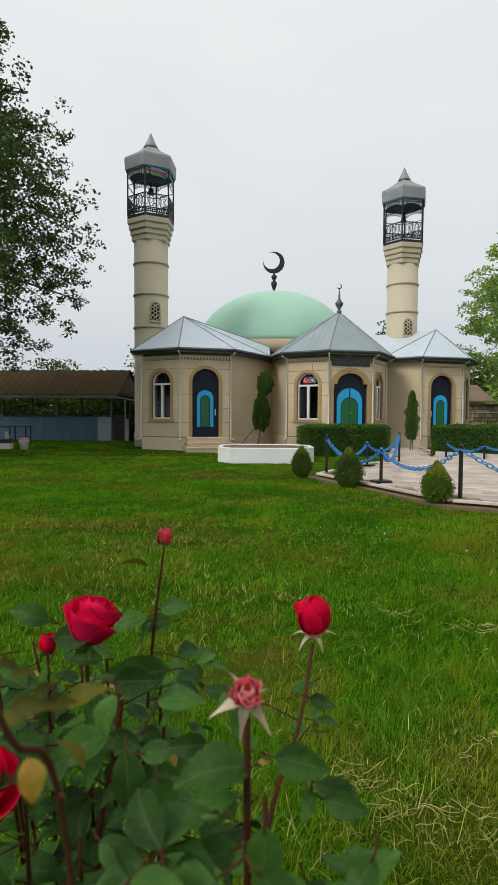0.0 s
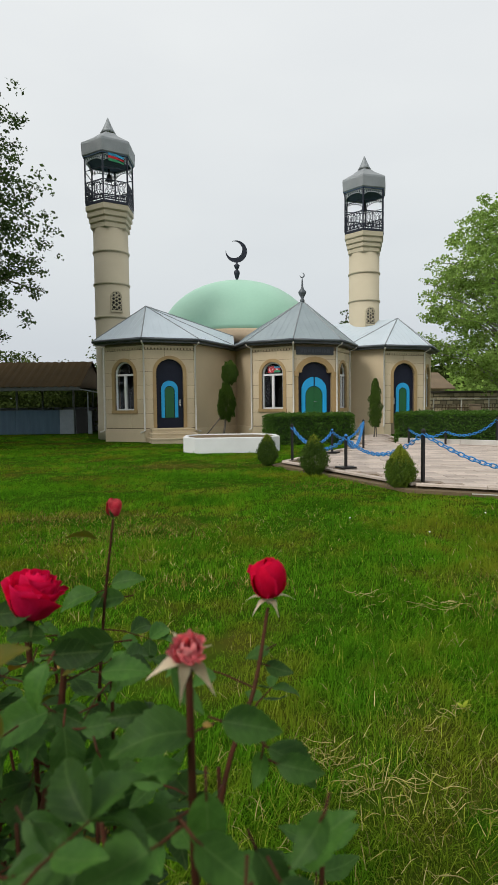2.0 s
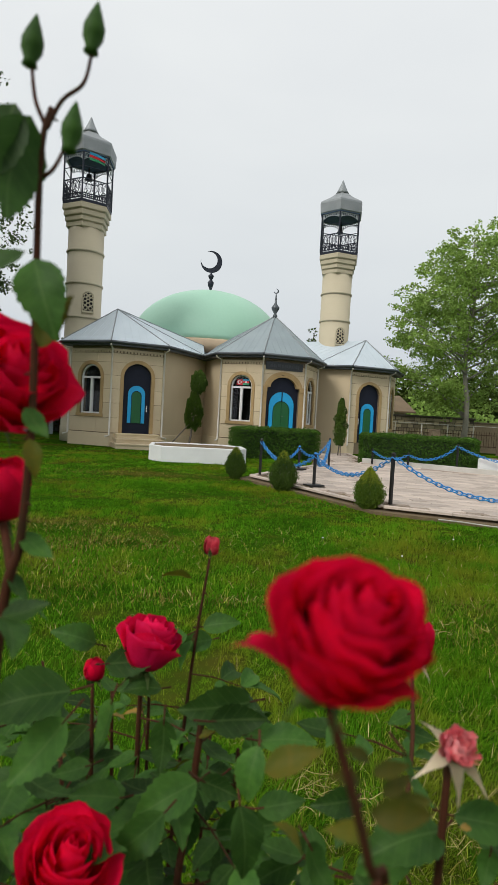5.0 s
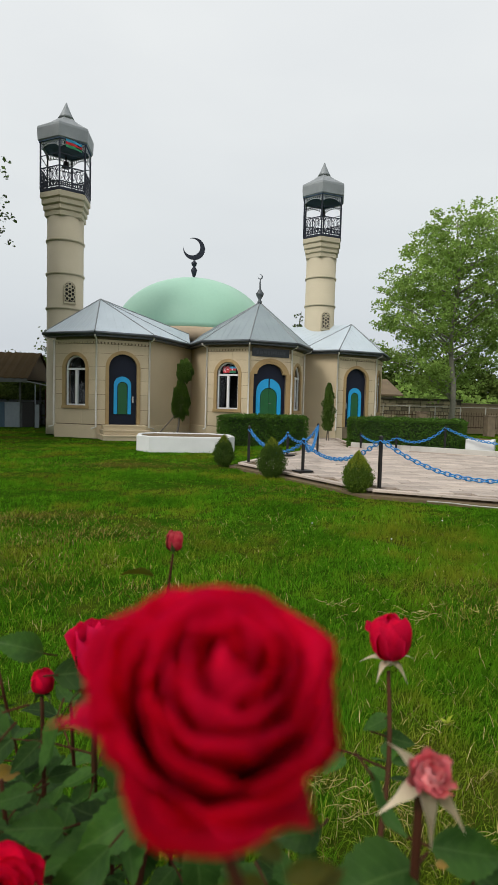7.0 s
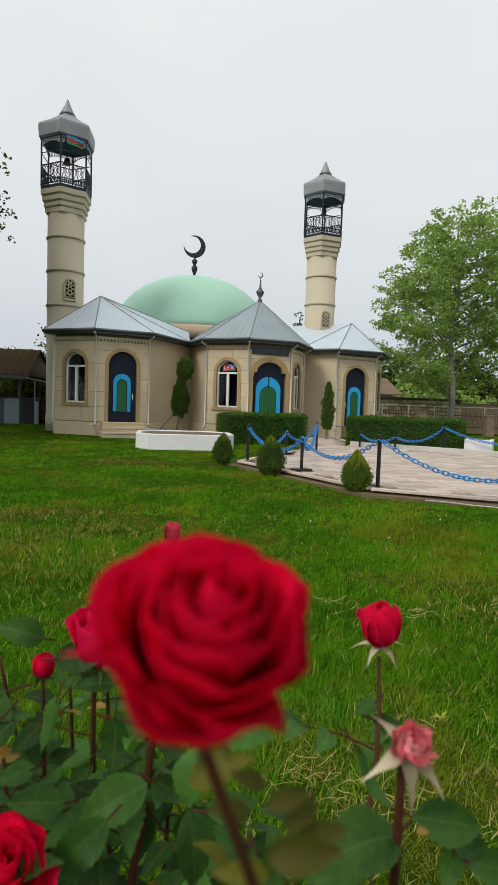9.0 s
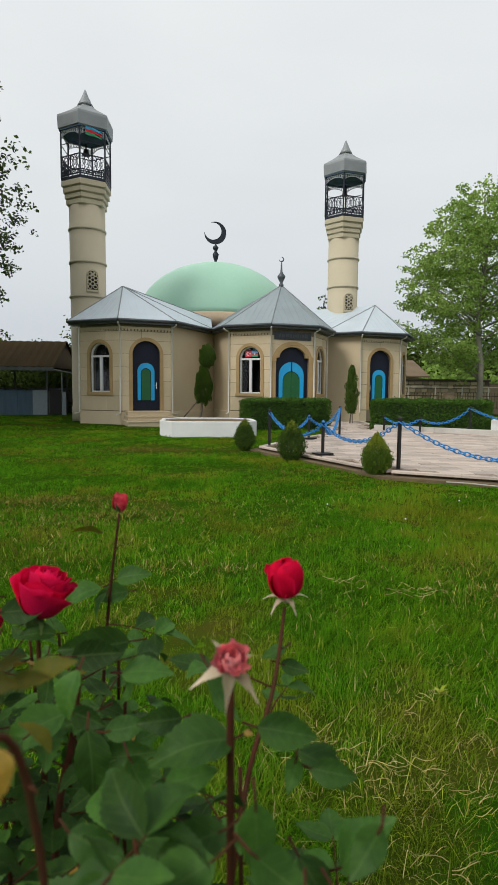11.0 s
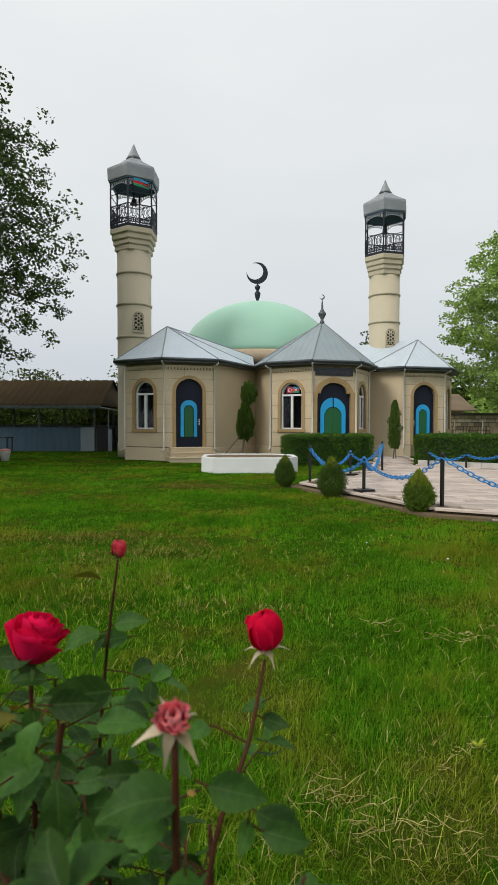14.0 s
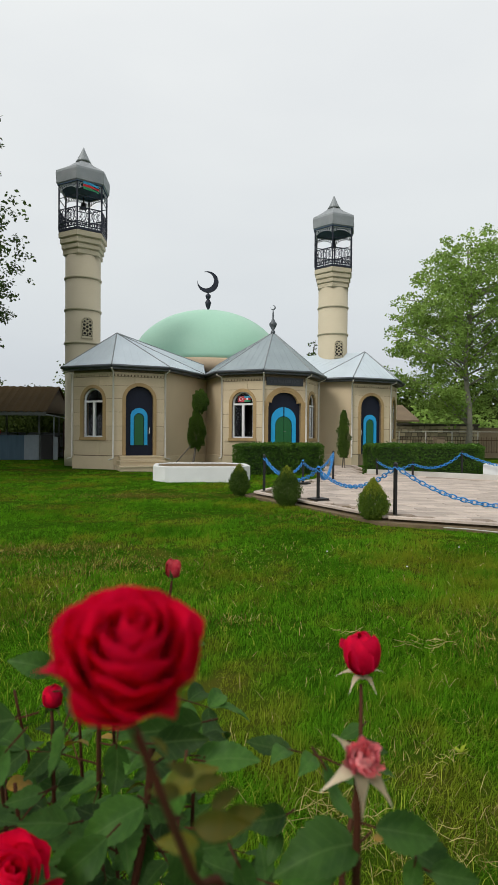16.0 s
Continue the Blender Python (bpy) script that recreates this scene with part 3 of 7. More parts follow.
def arched_door(parent, op, blue_w, blue_z, green_w, green_top, handle_s, double=False, handle_z=1.45):
    w, zb, zt, rise = op
    bm = bmesh.new()
    slab_xz(bm, arch_outline(w - 0.006, zb, zt - 0.003, 16, rise - 0.003), 0.10, 0.16)
    door = part("door", bm, BLACKDOOR, parent, "blue-black arched metal door with sky blue and green panel")
    b0, b1 = blue_z
    bm = bmesh.new()
    band(bm, arch_outline(blue_w, b0, b1, 16), arch_outline(green_w + 0.05, b0, green_top + 0.025, 16), 0.055, 0.099)
    part("arch_trim", bm, BLUE, door, "sky blue painted arch")
    if double:
        for sg in (-1, 1):
            pts = [(sg * s, z) for s, z in arch_outline(green_w, b0, green_top, 16) if s * 1 >= -0.001]
            pts = [(sg * 0.006, b0)] + [(sg * max(abs(s), 0.006), z) for s, z in arch_outline(green_w, b0, green_top, 16)[1:10]] + [(sg * 0.006, green_top - 0.002)]
            bm = bmesh.new()
            slab_xz(bm, pts, 0.07, 0.098)
            part("leaf_panel", bm, GREENP, door, "deep green door leaf")
        bm = bmesh.new()
        box(bm, -0.02, 0.02, 0.04, 0.0985, green_top, b1 + 0.02)
        part("centre_strip", bm, BLACKDOOR, door)
    else:
        bm = bmesh.new()
        slab_xz(bm, arch_outline(green_w, b0, green_top, 16), 0.07, 0.098)
        part("leaf_panel", bm, GREENP, door, "deep green panel")
    bm = bmesh.new()
    box(bm, handle_s - 0.02, handle_s + 0.02, 0.09, 0.0995, handle_z - 0.13, handle_z + 0.12, bevel=0.004)
    tube(bm, [(handle_s, 0.09, handle_z), (handle_s, 0.03, handle_z), (handle_s - 0.09, 0.03, handle_z)], 0.011, 8)
    part("handle", bm, CHROME, door, "chrome lever handle")
    return door


DOOR_L, DOOR_M, DOOR_R = (1.03, 0.50, 3.10, 0.50), (1.44, 0.42, 3.08, 0.60), (1.08, 0.50, 3.10, 0.52)
WIN = (0.92, 1.18, 3.02, 0.46)
faces = list(zip(OUTLINE, OUTLINE[1:]))
plans = {2: ("win", WIN), 3: ("door", DOOR_L), 6: ("win", WIN), 7: ("door", DOOR_M), 8: ("win", WIN), 11: ("door", DOOR_R), 12: ("win", WIN)}
for i, (p0, p1) in enumerate(faces):
    what, op = plans.get(i, (None, None))
    ob, fm, length = wall_face(p0, p1, op, GROUT if what else STUCCO)
    if what:
        cladding(ob, length, op, i)
        if i != 7:
            dentils(ob, length)
    plinth(ob, length, (op[0] / 2 + 0.13) if what == "door" else None)
    if what == "win":
        surround(ob, op)
        arched_window(ob, op)
    if what == "door":
        surround(ob, op, 0.125 if i != 7 else 0.13, False, i == 7)
        if i == 3:
            arched_door(ob, op, 0.64, (0.89, 2.29), 0.34, 2.07, 0.40)
        elif i == 7:
            arched_door(ob, op, 1.08, (0.44, 2.42), 0.70, 2.04, 0.07, True)
            bm = bmesh.new()
            band(bm, arch_outline(1.40, 2.60, 3.07, 16, 0.50), arch_outline(1.14, 2.60, 3.0, 16, 0.42), -0.045, 0.085)
            part("arch_shoulder", bm, BUFF, ob, "buff stone border narrowing the arch")
        else:
            arched_door(ob, op, 0.68, (0.86, 2.25), 0.36, 2.02, -0.42)
bm = bmesh.new()
box(bm, -6.9, 7.18, 16.0, 16.3, 0, 3.65)
part("wall", bm, STUCCO, mosque)

# inscription panel over the main door
bm = bmesh.new()
box(bm, -0.80, 0.80, -0.05, 0.0, 3.27, 3.58, m=pose(0, 0, 0))
panel = part("inscription_panel", bm, DARKPANEL, mosque, "dark inscription panel with worn grey lettering")
bm = bmesh.new()
rl = random.Random(4)
s = -0.62
while s < 0.6:
    wdt = rl.uniform(0.03, 0.09)
    box(bm, s, s + wdt, -0.056, -0.049, 3.35 + rl.uniform(0, 0.05), 3.46 + rl.uniform(0, 0.05))
    s += wdt + rl.uniform(0.015, 0.04)
part("lettering", bm, GREYLETTER, panel)

# eaves and roofs
bm = bmesh.new()
prism(bm, EDGE, EAVE - 0.17, EAVE - 0.004)
part("eaves_board", bm, FASCIA, mosque, "dark grey metal eaves board")
for a, b in list(zip(EDGE, EDGE[1:]))[1:14]:
    bm = bmesh.new()
    d = (Vector(b) - Vector(a)).normalized()
    nrm = Vector((d.y, -d.x)) * 0.055
    tube(bm, [(a[0] + nrm.x, a[1] + nrm.y, EAVE - 0.055), (b[0] + nrm.x, b[1] + nrm.y, EAVE - 0.055)], 0.055, 10)
    part("gutter", smooth(bm), FASCIA, mosque)


def seam_roof(corners, apex, rise_at=EAVE, sheet=SHEET):
    """A fan of sheet-metal slopes from eave corners up to an apex, with standing seams and ridge caps."""
    ax, ay, az = apex
    eave = [(c[0], c[1], c[2] if len(c) > 2 else rise_at) for c in corners]
    bm = bmesh.new()
    top = bm.verts.new(apex)
    vs = [bm.verts.new(c) for c in eave]
    for a, b in zip(vs, vs[1:]):
        bm.faces.new((a, b, top))
    roof = part("roof", bm, sheet, mosque, "grey galvanised sheet metal roof")
    A = Vector(apex)
    bm = bmesh.new()
    for a, b in zip(eave, eave[1:]):
        a, b = Vector(a), Vector(b)
        nrm = (b - a).cross(A - a).normalized()
        if nrm.z < 0:
            nrm = -nrm
        n = max(2, int((b - a).length / 0.24))
        mid = (a + b) / 2
        for k in range(1, n):
            p = a.lerp(b, k / n)
            # seams run straight up the slope until they meet a hip
            e = (b - a).normalized()
            foot = a + e * (A - a).dot(e)
            up_ = A - foot
            base, sp, st = (b - a).length, (p - a).length, (A - a).dot(e)
            # height fraction at which the seam meets the hips on either side
            cuts = [1.0]
            if st > 1e-3:
                cuts.append(sp / st if sp < st else 1.0)
            if base - st > 1e-3:
                cuts.append((base - sp) / (base - st) if sp > st else 1.0)
            f = min(cuts)
            if st < 0 or st > base:
                f *= 0.5
            q = p + up_ * max(0.0, f) * 0.985
            tube(bm, [p + nrm * 0.001, q + nrm * 0.001], 0.007, 4)
    part("standing_seam", bm, sheet, roof)
    for c in eave[1:-1]:
        bm = bmesh.new()
        c = Vector(c)
        n = int((A - c).length / 0.11)
        tube(bm, [c + Vector((0, 0, 0.006)), A + Vector((0, 0, 0.006))], 0.02, 6)
        for k in range(n):
            q = c.lerp(A, (k + 0.5) / n)
            tube(bm, [q + Vector((0, 0, 0.0)), q + Vector((0, 0, 0.035))], 0.016, 5)
        part("ridge_cap", bm, TINGREY, roof, "crimped metal ridge cap")
    return roof


seam_roof([(-4.6, 8.0, 4.7), (EDGE[1][0], 7.0), EDGE[1], EDGE[2], EDGE[3], EDGE[4], EDGE[5], (-1.8, 5.0, 4.55), (-4.6, 8.0, 4.7)], (-6.18, 2.5, 5.30))
seam_roof([(-0.6, 6.0, 4.9), EDGE[5], EDGE[6], EDGE[7], EDGE[8], EDGE[9], EDGE[10], (0.6, 6.0, 4.9)], (0.15, 1.5, 5.64), sheet=DARKSHEET)
seam_roof([(1.5, 5.0, 5.05), EDGE[10], EDGE[11], EDGE[12], EDGE[13], (EDGE[13][0], 7.0), (4.2, 8.0, 4.9), (1.5, 5.0, 5.05)], (5.43, 2.57, 5.29))
bm = bmesh.new()
lo = [(-7.26, 5.5, EAVE), (7.54, 5.5, EAVE), (7.54, 16.4, EAVE), (-7.26, 16.4, EAVE)]
hi = [(-4.6, 5.2, 4.55), (4.2, 5.2, 4.75), (4.2, 13.0, 4.6), (-4.6, 13.0, 4.6)]
lv, hv2 = [bm.verts.new(p) for p in lo], [bm.verts.new(p) for p in hi]
for k in range(4):
    bm.faces.new((lv[k], lv[(k + 1) % 4], hv2[(k + 1) % 4], hv2[k]))
bm.faces.new(hv2)
part("roof", bm, SHEET, mosque)

# dome with its drum and crescent
DC = (-0.31, 9.1)
bm = bmesh.new()
lathe(bm, [(4.22, 4.3), (4.22, 4.86), (4.16, 4.95), (4.0, 4.97)], 48, pose(*DC, 0))
part("drum", smooth(bm), DRUM, mosque, "peach painted ring under the dome")
bm = bmesh.new()
prof = [(4.12 * math.cos(a), 4.94 + 3.04 * math.sin(a)) for a in [math.pi / 2 * k / 20 for k in range(20)]] + [(0, 7.98)]
lathe(bm, prof, 64, pose(*DC, 0))
dome = part("dome", smooth(bm), DOME, mosque, "pale green painted dome")
bm = bmesh.new()
lathe(bm, [(0.05, 7.9), (0.10, 8.0), (0.06, 8.12), (0.13, 8.32), (0.17, 8.5), (0.06, 8.66), (0.12, 8.74), (0.16, 8.86), (0.05, 8.97), (0.04, 9.06)], 16, pose(*DC, 0))
part("finial", smooth(bm), IRON, dome, "dark metal finial")


def crescent(bm, r, thick, tilt, centre, yaw=-15.0):
    """A flat crescent moon, open to the upper left."""
    out, inn = [], []
    n = 28
    for k in range(n + 1):
        a = radians(-152 + 304 * k / n)
        out.append((r * math.cos(a), r * math.sin(a)))
        off, ri = -0.27 * r, 0.80 * r
        x0, y0 = r * math.cos(radians(152)), r * math.sin(radians(152))
        b0 = math.atan2(y0, x0 - off)
        ri = math.hypot(x0 - off, y0)
        b = -b0 + 2 * b0 * k / n
        inn.append((off + ri * math.cos(b), ri * math.sin(b)))
    m = Matrix.Translation(centre) @ pose(0, 0, 0, 0, 0, yaw) @ pose(0, 0, 0, 90) @ pose(0, 0, 0, 0, 0, tilt)
    vs = []
    for z in (-thick / 2, thick / 2):
        vs.append(([bm.verts.new(m @ Vector((x, y, z))) for x, y in out], [bm.verts.new(m @ Vector((x, y, z))) for x, y in inn]))
    (o0, i0), (o1, i1) = vs
    for k in range(n):
        bm.faces.new((o0[k], o0[k + 1], i0[k + 1], i0[k]))
        bm.faces.new((o1[k], i1[k], i1[k + 1], o1[k + 1]))
        bm.faces.new((o0[k], o1[k], o1[k + 1], o0[k + 1]))
        bm.faces.new((i0[k], i0[k + 1], i1[k + 1], i1[k]))
    return bm


bm = bmesh.new()
crescent(bm, 0.58, 0.06, -38, (DC[0] - 0.02, DC[1], 9.6))
part("crescent", bm, IRON, dome, "dark metal crescent moon")

# finial on the main porch roof
bm = bmesh.new()
lathe(bm, [(0.09, 5.55), (0.10, 5.66), (0.05, 5.74), (0.15, 5.92), (0.17, 6.0), (0.09, 6.1), (0.045, 6.2), (0.03, 6.45), (0.010, 6.62)], 14, pose(0.15, 1.5, 0))
pf = part("finial", smooth(bm), FASCIA, mosque, "dark grey metal spire with small crescent")
bm = bmesh.new()
crescent(bm, 0.105, 0.03, -38, (0.15, 1.5, 6.68))
part("crescent", bm, FASCIA, pf)


# downpipes at the corners
def downpipe(e, c, side, foot=0.35):
    bm = bmesh.new()
    e, c = Vector((*e, EAVE - 0.12)), Vector((*c, 0))
    out = Vector((e.x - c.x, e.y - c.y, 0)).normalized() * 0.07
    p = c + out
    tube(bm, [e, e + Vector((0, 0, -0.05)), (p.x, p.y, EAVE - 0.27), (p.x, p.y, foot + 0.06), (p.x + out.x + side, p.y + out.y, foot)], 0.034, 10)
    part("downpipe", smooth(bm), PIPE, mosque, "off-white rain downpipe")


for k, sd in ((2, -0.12), (3, -0.14), (4, 0.16), (6, -0.05), (7, 0.0), (8, 0.0), (9, 0.03), (11, -0.04), (12, 0.03)):
    downpipe(EDGE[k], OUTLINE[k], sd)

# porch steps
for name, centre, width in (("left", (-5.56, 0.995), 1.55), ("main", (0, 0), 1.9)):
    steps = thing("door_steps", "three worn limestone steps before an arched door", "steps", BM @ pose(*centre, 0), "steps at the mosque doors")
    for k in range(3):
        bm = bmesh.new()
        box(bm, -width / 2 - 0.06 * (2 - k), width / 2 + 0.06 * (2 - k), -0.50 - 0.36 * (2 - k), -0.062, -0.05 if k == 0 else 0.165 * k + 0.006, 0.165 * (k + 1), bevel=0.012)
        box(bm, -width / 2 - 0.06 * (2 - k) - 0.02, width / 2 + 0.06 * (2 - k) + 0.02, -0.53 - 0.36 * (2 - k), -0.06, 0.165 * (k + 1) - 0.045, 0.165 * (k + 1) + 0.004, bevel=0.008)
        part("step", bm, STONE, steps)


# ---- minarets ----
def build_minaret(m):
    mt = thing("minaret", "cream round minaret with iron balcony and zinc canopy", "minaret", m, "minarets of the mosque")
    R = 0.70
    bm = bmesh.new()
    lathe(bm, [(R + 0.02, 0), (R + 0.02, 0.6), (R, 0.62), (R, 8.7)], 40)
    part("shaft", smooth(bm), MINARET, mt)
    for z in (4.96, 6.30, 7.58):
        bm = bmesh.new()
        lathe(bm, [(R - 0.01, z - 0.05), (R + 0.035, z - 0.045), (R + 0.05, z), (R + 0.035, z + 0.04), (R - 0.01, z + 0.045)], 40)
        part("ring", smooth(bm), MINARET, mt, "moulded ring")
    for k, (r0, z0, z1) in enumerate(((0.79, 8.44, 8.66), (0.845, 8.662, 8.87), (0.905, 8.872, 9.10), (0.965, 9.102, 9.36))):
        bm = bmesh.new()
        lathe(bm, [(r0 - 0.07, z0), (r0 + 0.03, z0 + 0.05), (r0 + 0.03, z1 - 0.03), (r0, z1)], 6)
        part("corbel", bm, MINARET, mt, "stepped six-sided corbel")
    bm = bmesh.new()
    lathe(bm, [(0.995, 9.362), (0.995, 9.46)], 6)
    part("balcony_floor", bm, IRON, mt, "dark iron balcony edge")
    rp = 0.975
    corners = [(rp * math.cos(k * math.pi / 3), rp * math.sin(k * math.pi / 3)) for k in range(6)]
    for x, y in corners:
        bm = bmesh.new()
        box(bm, x - 0.027, x + 0.027, y - 0.027, y + 0.027, 9.462, 11.22)
        part("post", bm, IRON, mt, "square iron post")

    def loop(bm, cx, cz, rx, rz, bar=0.009, n=12, a0=0.0, a1=2 * math.pi):
        closed = a1 - a0 > 6.2
        pts = [(cx + rx * math.cos(a0 + (a1 - a0) * q / n), 0, cz + rz * math.sin(a0 + (a1 - a0) * q / n)) for q in range(n + (0 if closed else 1))]
        tube(bm, pts, bar, 4, closed=closed)
    for k in range(6):
        (x0, y0), (x1, y1) = corners[k], corners[(k + 1) % 6]
        d = math.hypot(x1 - x0, y1 - y0)
        fm = pose((x0 + x1) / 2, (y0 + y1) / 2, 0, 0, 0, math.degrees(math.atan2(y1 - y0, x1 - x0)))
        h = d / 2 - 0.03
        bm = bmesh.new()
        for z, e in ((9.53, 0.02), (9.68, 0.016), (10.24, 0.018)):
            box(bm, -h, h, -0.015, 0.015, z - e, z + e)
        box(bm, -0.018, 0.018, -0.014, 0.014, 9.53, 10.24)
        for c in (-h / 2, h / 2):
            w = h / 2 - 0.03
            loop(bm, c, 9.96, w * 0.42, 0.24, 0.011)
            loop(bm, c, 9.96, w * 0.22, 0.11, 0.011)
            for sg in (-1, 1):
                for z in (9.78, 10.13):
                    loop(bm, c + sg * w * 0.66, z, w * 0.30, 0.085, 0.011)
                    loop(bm, c + sg * w * 0.30, z + (0.06 if z > 10 else -0.06), w * 0.2, 0.07, 0.009, 9)
                loop(bm, c + sg * w * 0.86, 9.96, w * 0.32, 0.17, 0.010, 9, math.pi / 2 if sg > 0 else -math.pi / 2, math.pi * 1.5 if sg > 0 else math.pi / 2)
                loop(bm, c + sg * w * 0.66, 9.96, w * 0.12, 0.07, 0.009, 8)
        n = 12
        for q in range(n):
            s = -h + (q + 0.5) * 2 * h / n
            box(bm, s - 0.014, s + 0.014, -0.01, 0.01, 9.55, 9.67)
        rail = part("railing", bm, IRON, mt, "scrolled wrought iron railing panel")
        rail.matrix_local = fm
        upper = part("upper_rail", box(bmesh.new(), -h, h, -0.012, 0.012, 10.688, 10.712), IRON, mt)
        upper.matrix_local = fm
        bm = bmesh.new()
        # scalloped lace brackets under the canopy
        box(bm, -h, h, -0.012, 0.012, 11.185, 11.215)
        for q in range(9):
            s = -h + (q + 0.5) * 2 * h / 9
            drop = 0.07 + 0.14 * (abs(q - 4) / 4) ** 2
            loop(bm, s, 11.185 - drop / 2, h / 10, drop / 2, 0.012, 9)
            if drop > 0.16:
                loop(bm, s, 11.185 - drop * 0.55, h / 18, drop * 0.22, 0.010, 7)
        arc = [(-h + 2 * h * q / 16, 0, 11.10 - 0.15 * abs(q / 8 - 1) ** 2.2) for q in range(17)]
        tube(bm, arc, 0.012, 4)
        lace = part("lace", bm, LACE, mt, "pale scalloped iron lace")
        lace.matrix_local = fm
    bm = bmesh.new()
    lathe(bm, [(0.99, 11.222), (1.045, 11.225), (1.045, 11.26), (0.94, 11.262)], 6)
    part("soffit", bm, UNDER, mt, "navy painted boards under the canopy")
    bm = bmesh.new()
    lathe(bm, [(1.04, 11.264), (1.085, 11.30), (1.11, 11.72), (1.095, 11.80), (1.06, 11.83), (0.58, 12.12), (0.28, 12.36)], 6)
    part("canopy", bm, TINGREY, mt, "dull grey zinc six-sided canopy")
    bm = bmesh.new()
    lathe(bm, [(0.32, 12.36), (0.24, 12.50), (0.10, 12.80), (0.03, 12.98), (0.0, 13.02)], 12)
    part("spire", smooth(bm), TINGREY, mt, "small zinc cone")
    bm = bmesh.new()
    tube(bm, [(0, 0, 11.0), (0, 0, 10.75)], 0.03, 8)
    lathe(bm, [(0.05, 10.78), (0.09, 10.75), (0.12, 10.60), (0.16, 10.52)], 12)
    part("loudspeaker", smooth(bm), POST, mt, "dark horn loudspeaker")
    # pierced lattice window on the side towards the lawn
    bm = bmesh.new()
    band(bm, arch_outline(0.46, 5.16, 5.98, 12), arch_outline(0.40, 5.20, 5.94, 12), -0.03, 0.1)
    box(bm, -0.23, 0.23, -0.03, 0.1, 5.12, 5.20)
    lat = part("lattice_window", bm, MINARET, mt, "pierced stone lattice window")
    # near-black slab: the shade in the lattice holes is put into its colour
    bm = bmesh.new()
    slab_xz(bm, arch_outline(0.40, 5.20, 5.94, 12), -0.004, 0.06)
    part("shade_backing", bm, ROOMSHADE, lat)
    bm = bmesh.new()
    for cx, cz in ((0, 5.58), (-0.12, 5.65), (0.12, 5.65), (-0.12, 5.50), (0.12, 5.50), (0, 5.73), (0, 5.43), (-0.10, 5.31), (0.10, 5.31), (-0.085, 5.79), (0.085, 5.79), (0, 5.86)):
        ring = [(cx + 0.074 * math.cos(a), -0.022, cz + 0.074 * math.sin(a)) for a in [2 * math.pi * w / 12 for w in range(12)]]
        tube(bm, ring, 0.020, 4, closed=True)
    part("lattice", bm, MINARET, lat, "pale stone tracery")
    lat.matrix_local = pose(0, 0, 0, 0, 0, -3) @ pose(0, -R - 0.012, 0)
    return mt


minaret = build_minaret(pose(-4.17, 23.75, 0, 0, 0, 26))
tagged(copy_thing(minaret, pose(7.1, 26.45, -0.16, 0, 0, 12)), "cream round minaret with iron balcony, farther corner of the mosque")


# ---- flags ----
def flag_patch(bm, w, h, at, nx=8, ny=4, wave=0.03):
    grid = {}
    for i in range(nx + 1):
        for j in range(ny + 1):
            s, t = i / nx, j / ny
            grid[i, j] = bm.verts.new(at @ Vector((s * w, wave * math.sin(s * 7 + t * 2) * s, t * h)))
    for i in range(nx):
        for j in range(ny):
            bm.faces.new((grid[i, j], grid[i + 1, j], grid[i + 1, j + 1], grid[i, j + 1]))
    return bm


def disc(bm, r, at, n=20):
    vs = [bm.verts.new(at @ Vector((r * math.cos(2 * math.pi * k / n), 0, r * math.sin(2 * math.pi * k / n)))) for k in range(n)]
    bm.faces.new(vs)
    return bm


wm, wlen = face_matrix(OUTLINE[6], OUTLINE[7])
flags = thing("window_flags", "small red and blue-red-green flags behind the window's arched pane", "flag", BM @ wm @ pose(-0.27, 0.13, 2.62))
part("red_flag", slab_xz(bmesh.new(), [(0, 0), (0.27, 0), (0.27, 0.24), (0, 0.24)], 0, 0.004), FLAGRED, flags)
bm = disc(bmesh.new(), 0.075, pose(0.12, -0.003, 0.12))
part("moon", bm, FLAGWHITE, flags)
part("moon_cut", disc(bmesh.new(), 0.06, pose(0.143, -0.005, 0.12)), FLAGRED, flags)
part("star", disc(bmesh.new(), 0.026, pose(0.205, -0.006, 0.12), 5), FLAGWHITE, flags)
for k, (mt_, z) in enumerate(((FLAGGREEN, 0.0), (FLAGRED, 0.08), (FLAGBLUE, 0.16))):
    part("flag_stripe", slab_xz(bmesh.new(), [(0.275, z), (0.54, z), (0.54, z + 0.08), (0.275, z + 0.08)], 0, 0.004), mt_, flags)
part("moon", disc(bmesh.new(), 0.032, pose(0.40, -0.004, 0.12)), FLAGWHITE, flags)

banner = thing("minaret_flag", "blue, red and green striped flag draped under the canopy", "flag", pose(-4.02, 22.80, 10.95, 0, 0, 22))
for k, mt_ in enumerate((FLAGGREEN, FLAGRED, FLAGBLUE)):
    part("flag_stripe", flag_patch(bmesh.new(), 0.62, 0.10, pose(0, 0, 0.10 * k, 0, 8, 0), wave=0.05), mt_, banner)


# ---- paved court, kerb, posts and chains ----
COURT = [(5.6, 6.75), (3.03, 8.22), (1.52, 11.95), (2.75, 14.0), (3.9, 15.6), (4.75, 18.4), (4.3, 20.9), (6.9, 22.6), (6.4, 19.4), (5.72, 17.3), (7.15, 16.0), (8.75, 14.5), (11.5, 12.6), (15.0, 11.0), (15.0, 3.5), (9.5, 4.6)]
court = tagged(part("paved_court", prism(bmesh.new(), COURT, -0.05, 0.06), SOIL), "raised court paved with pinkish grey slabs", "pavement", kind="structure")


bank = offset_line(COURT, -0.26)
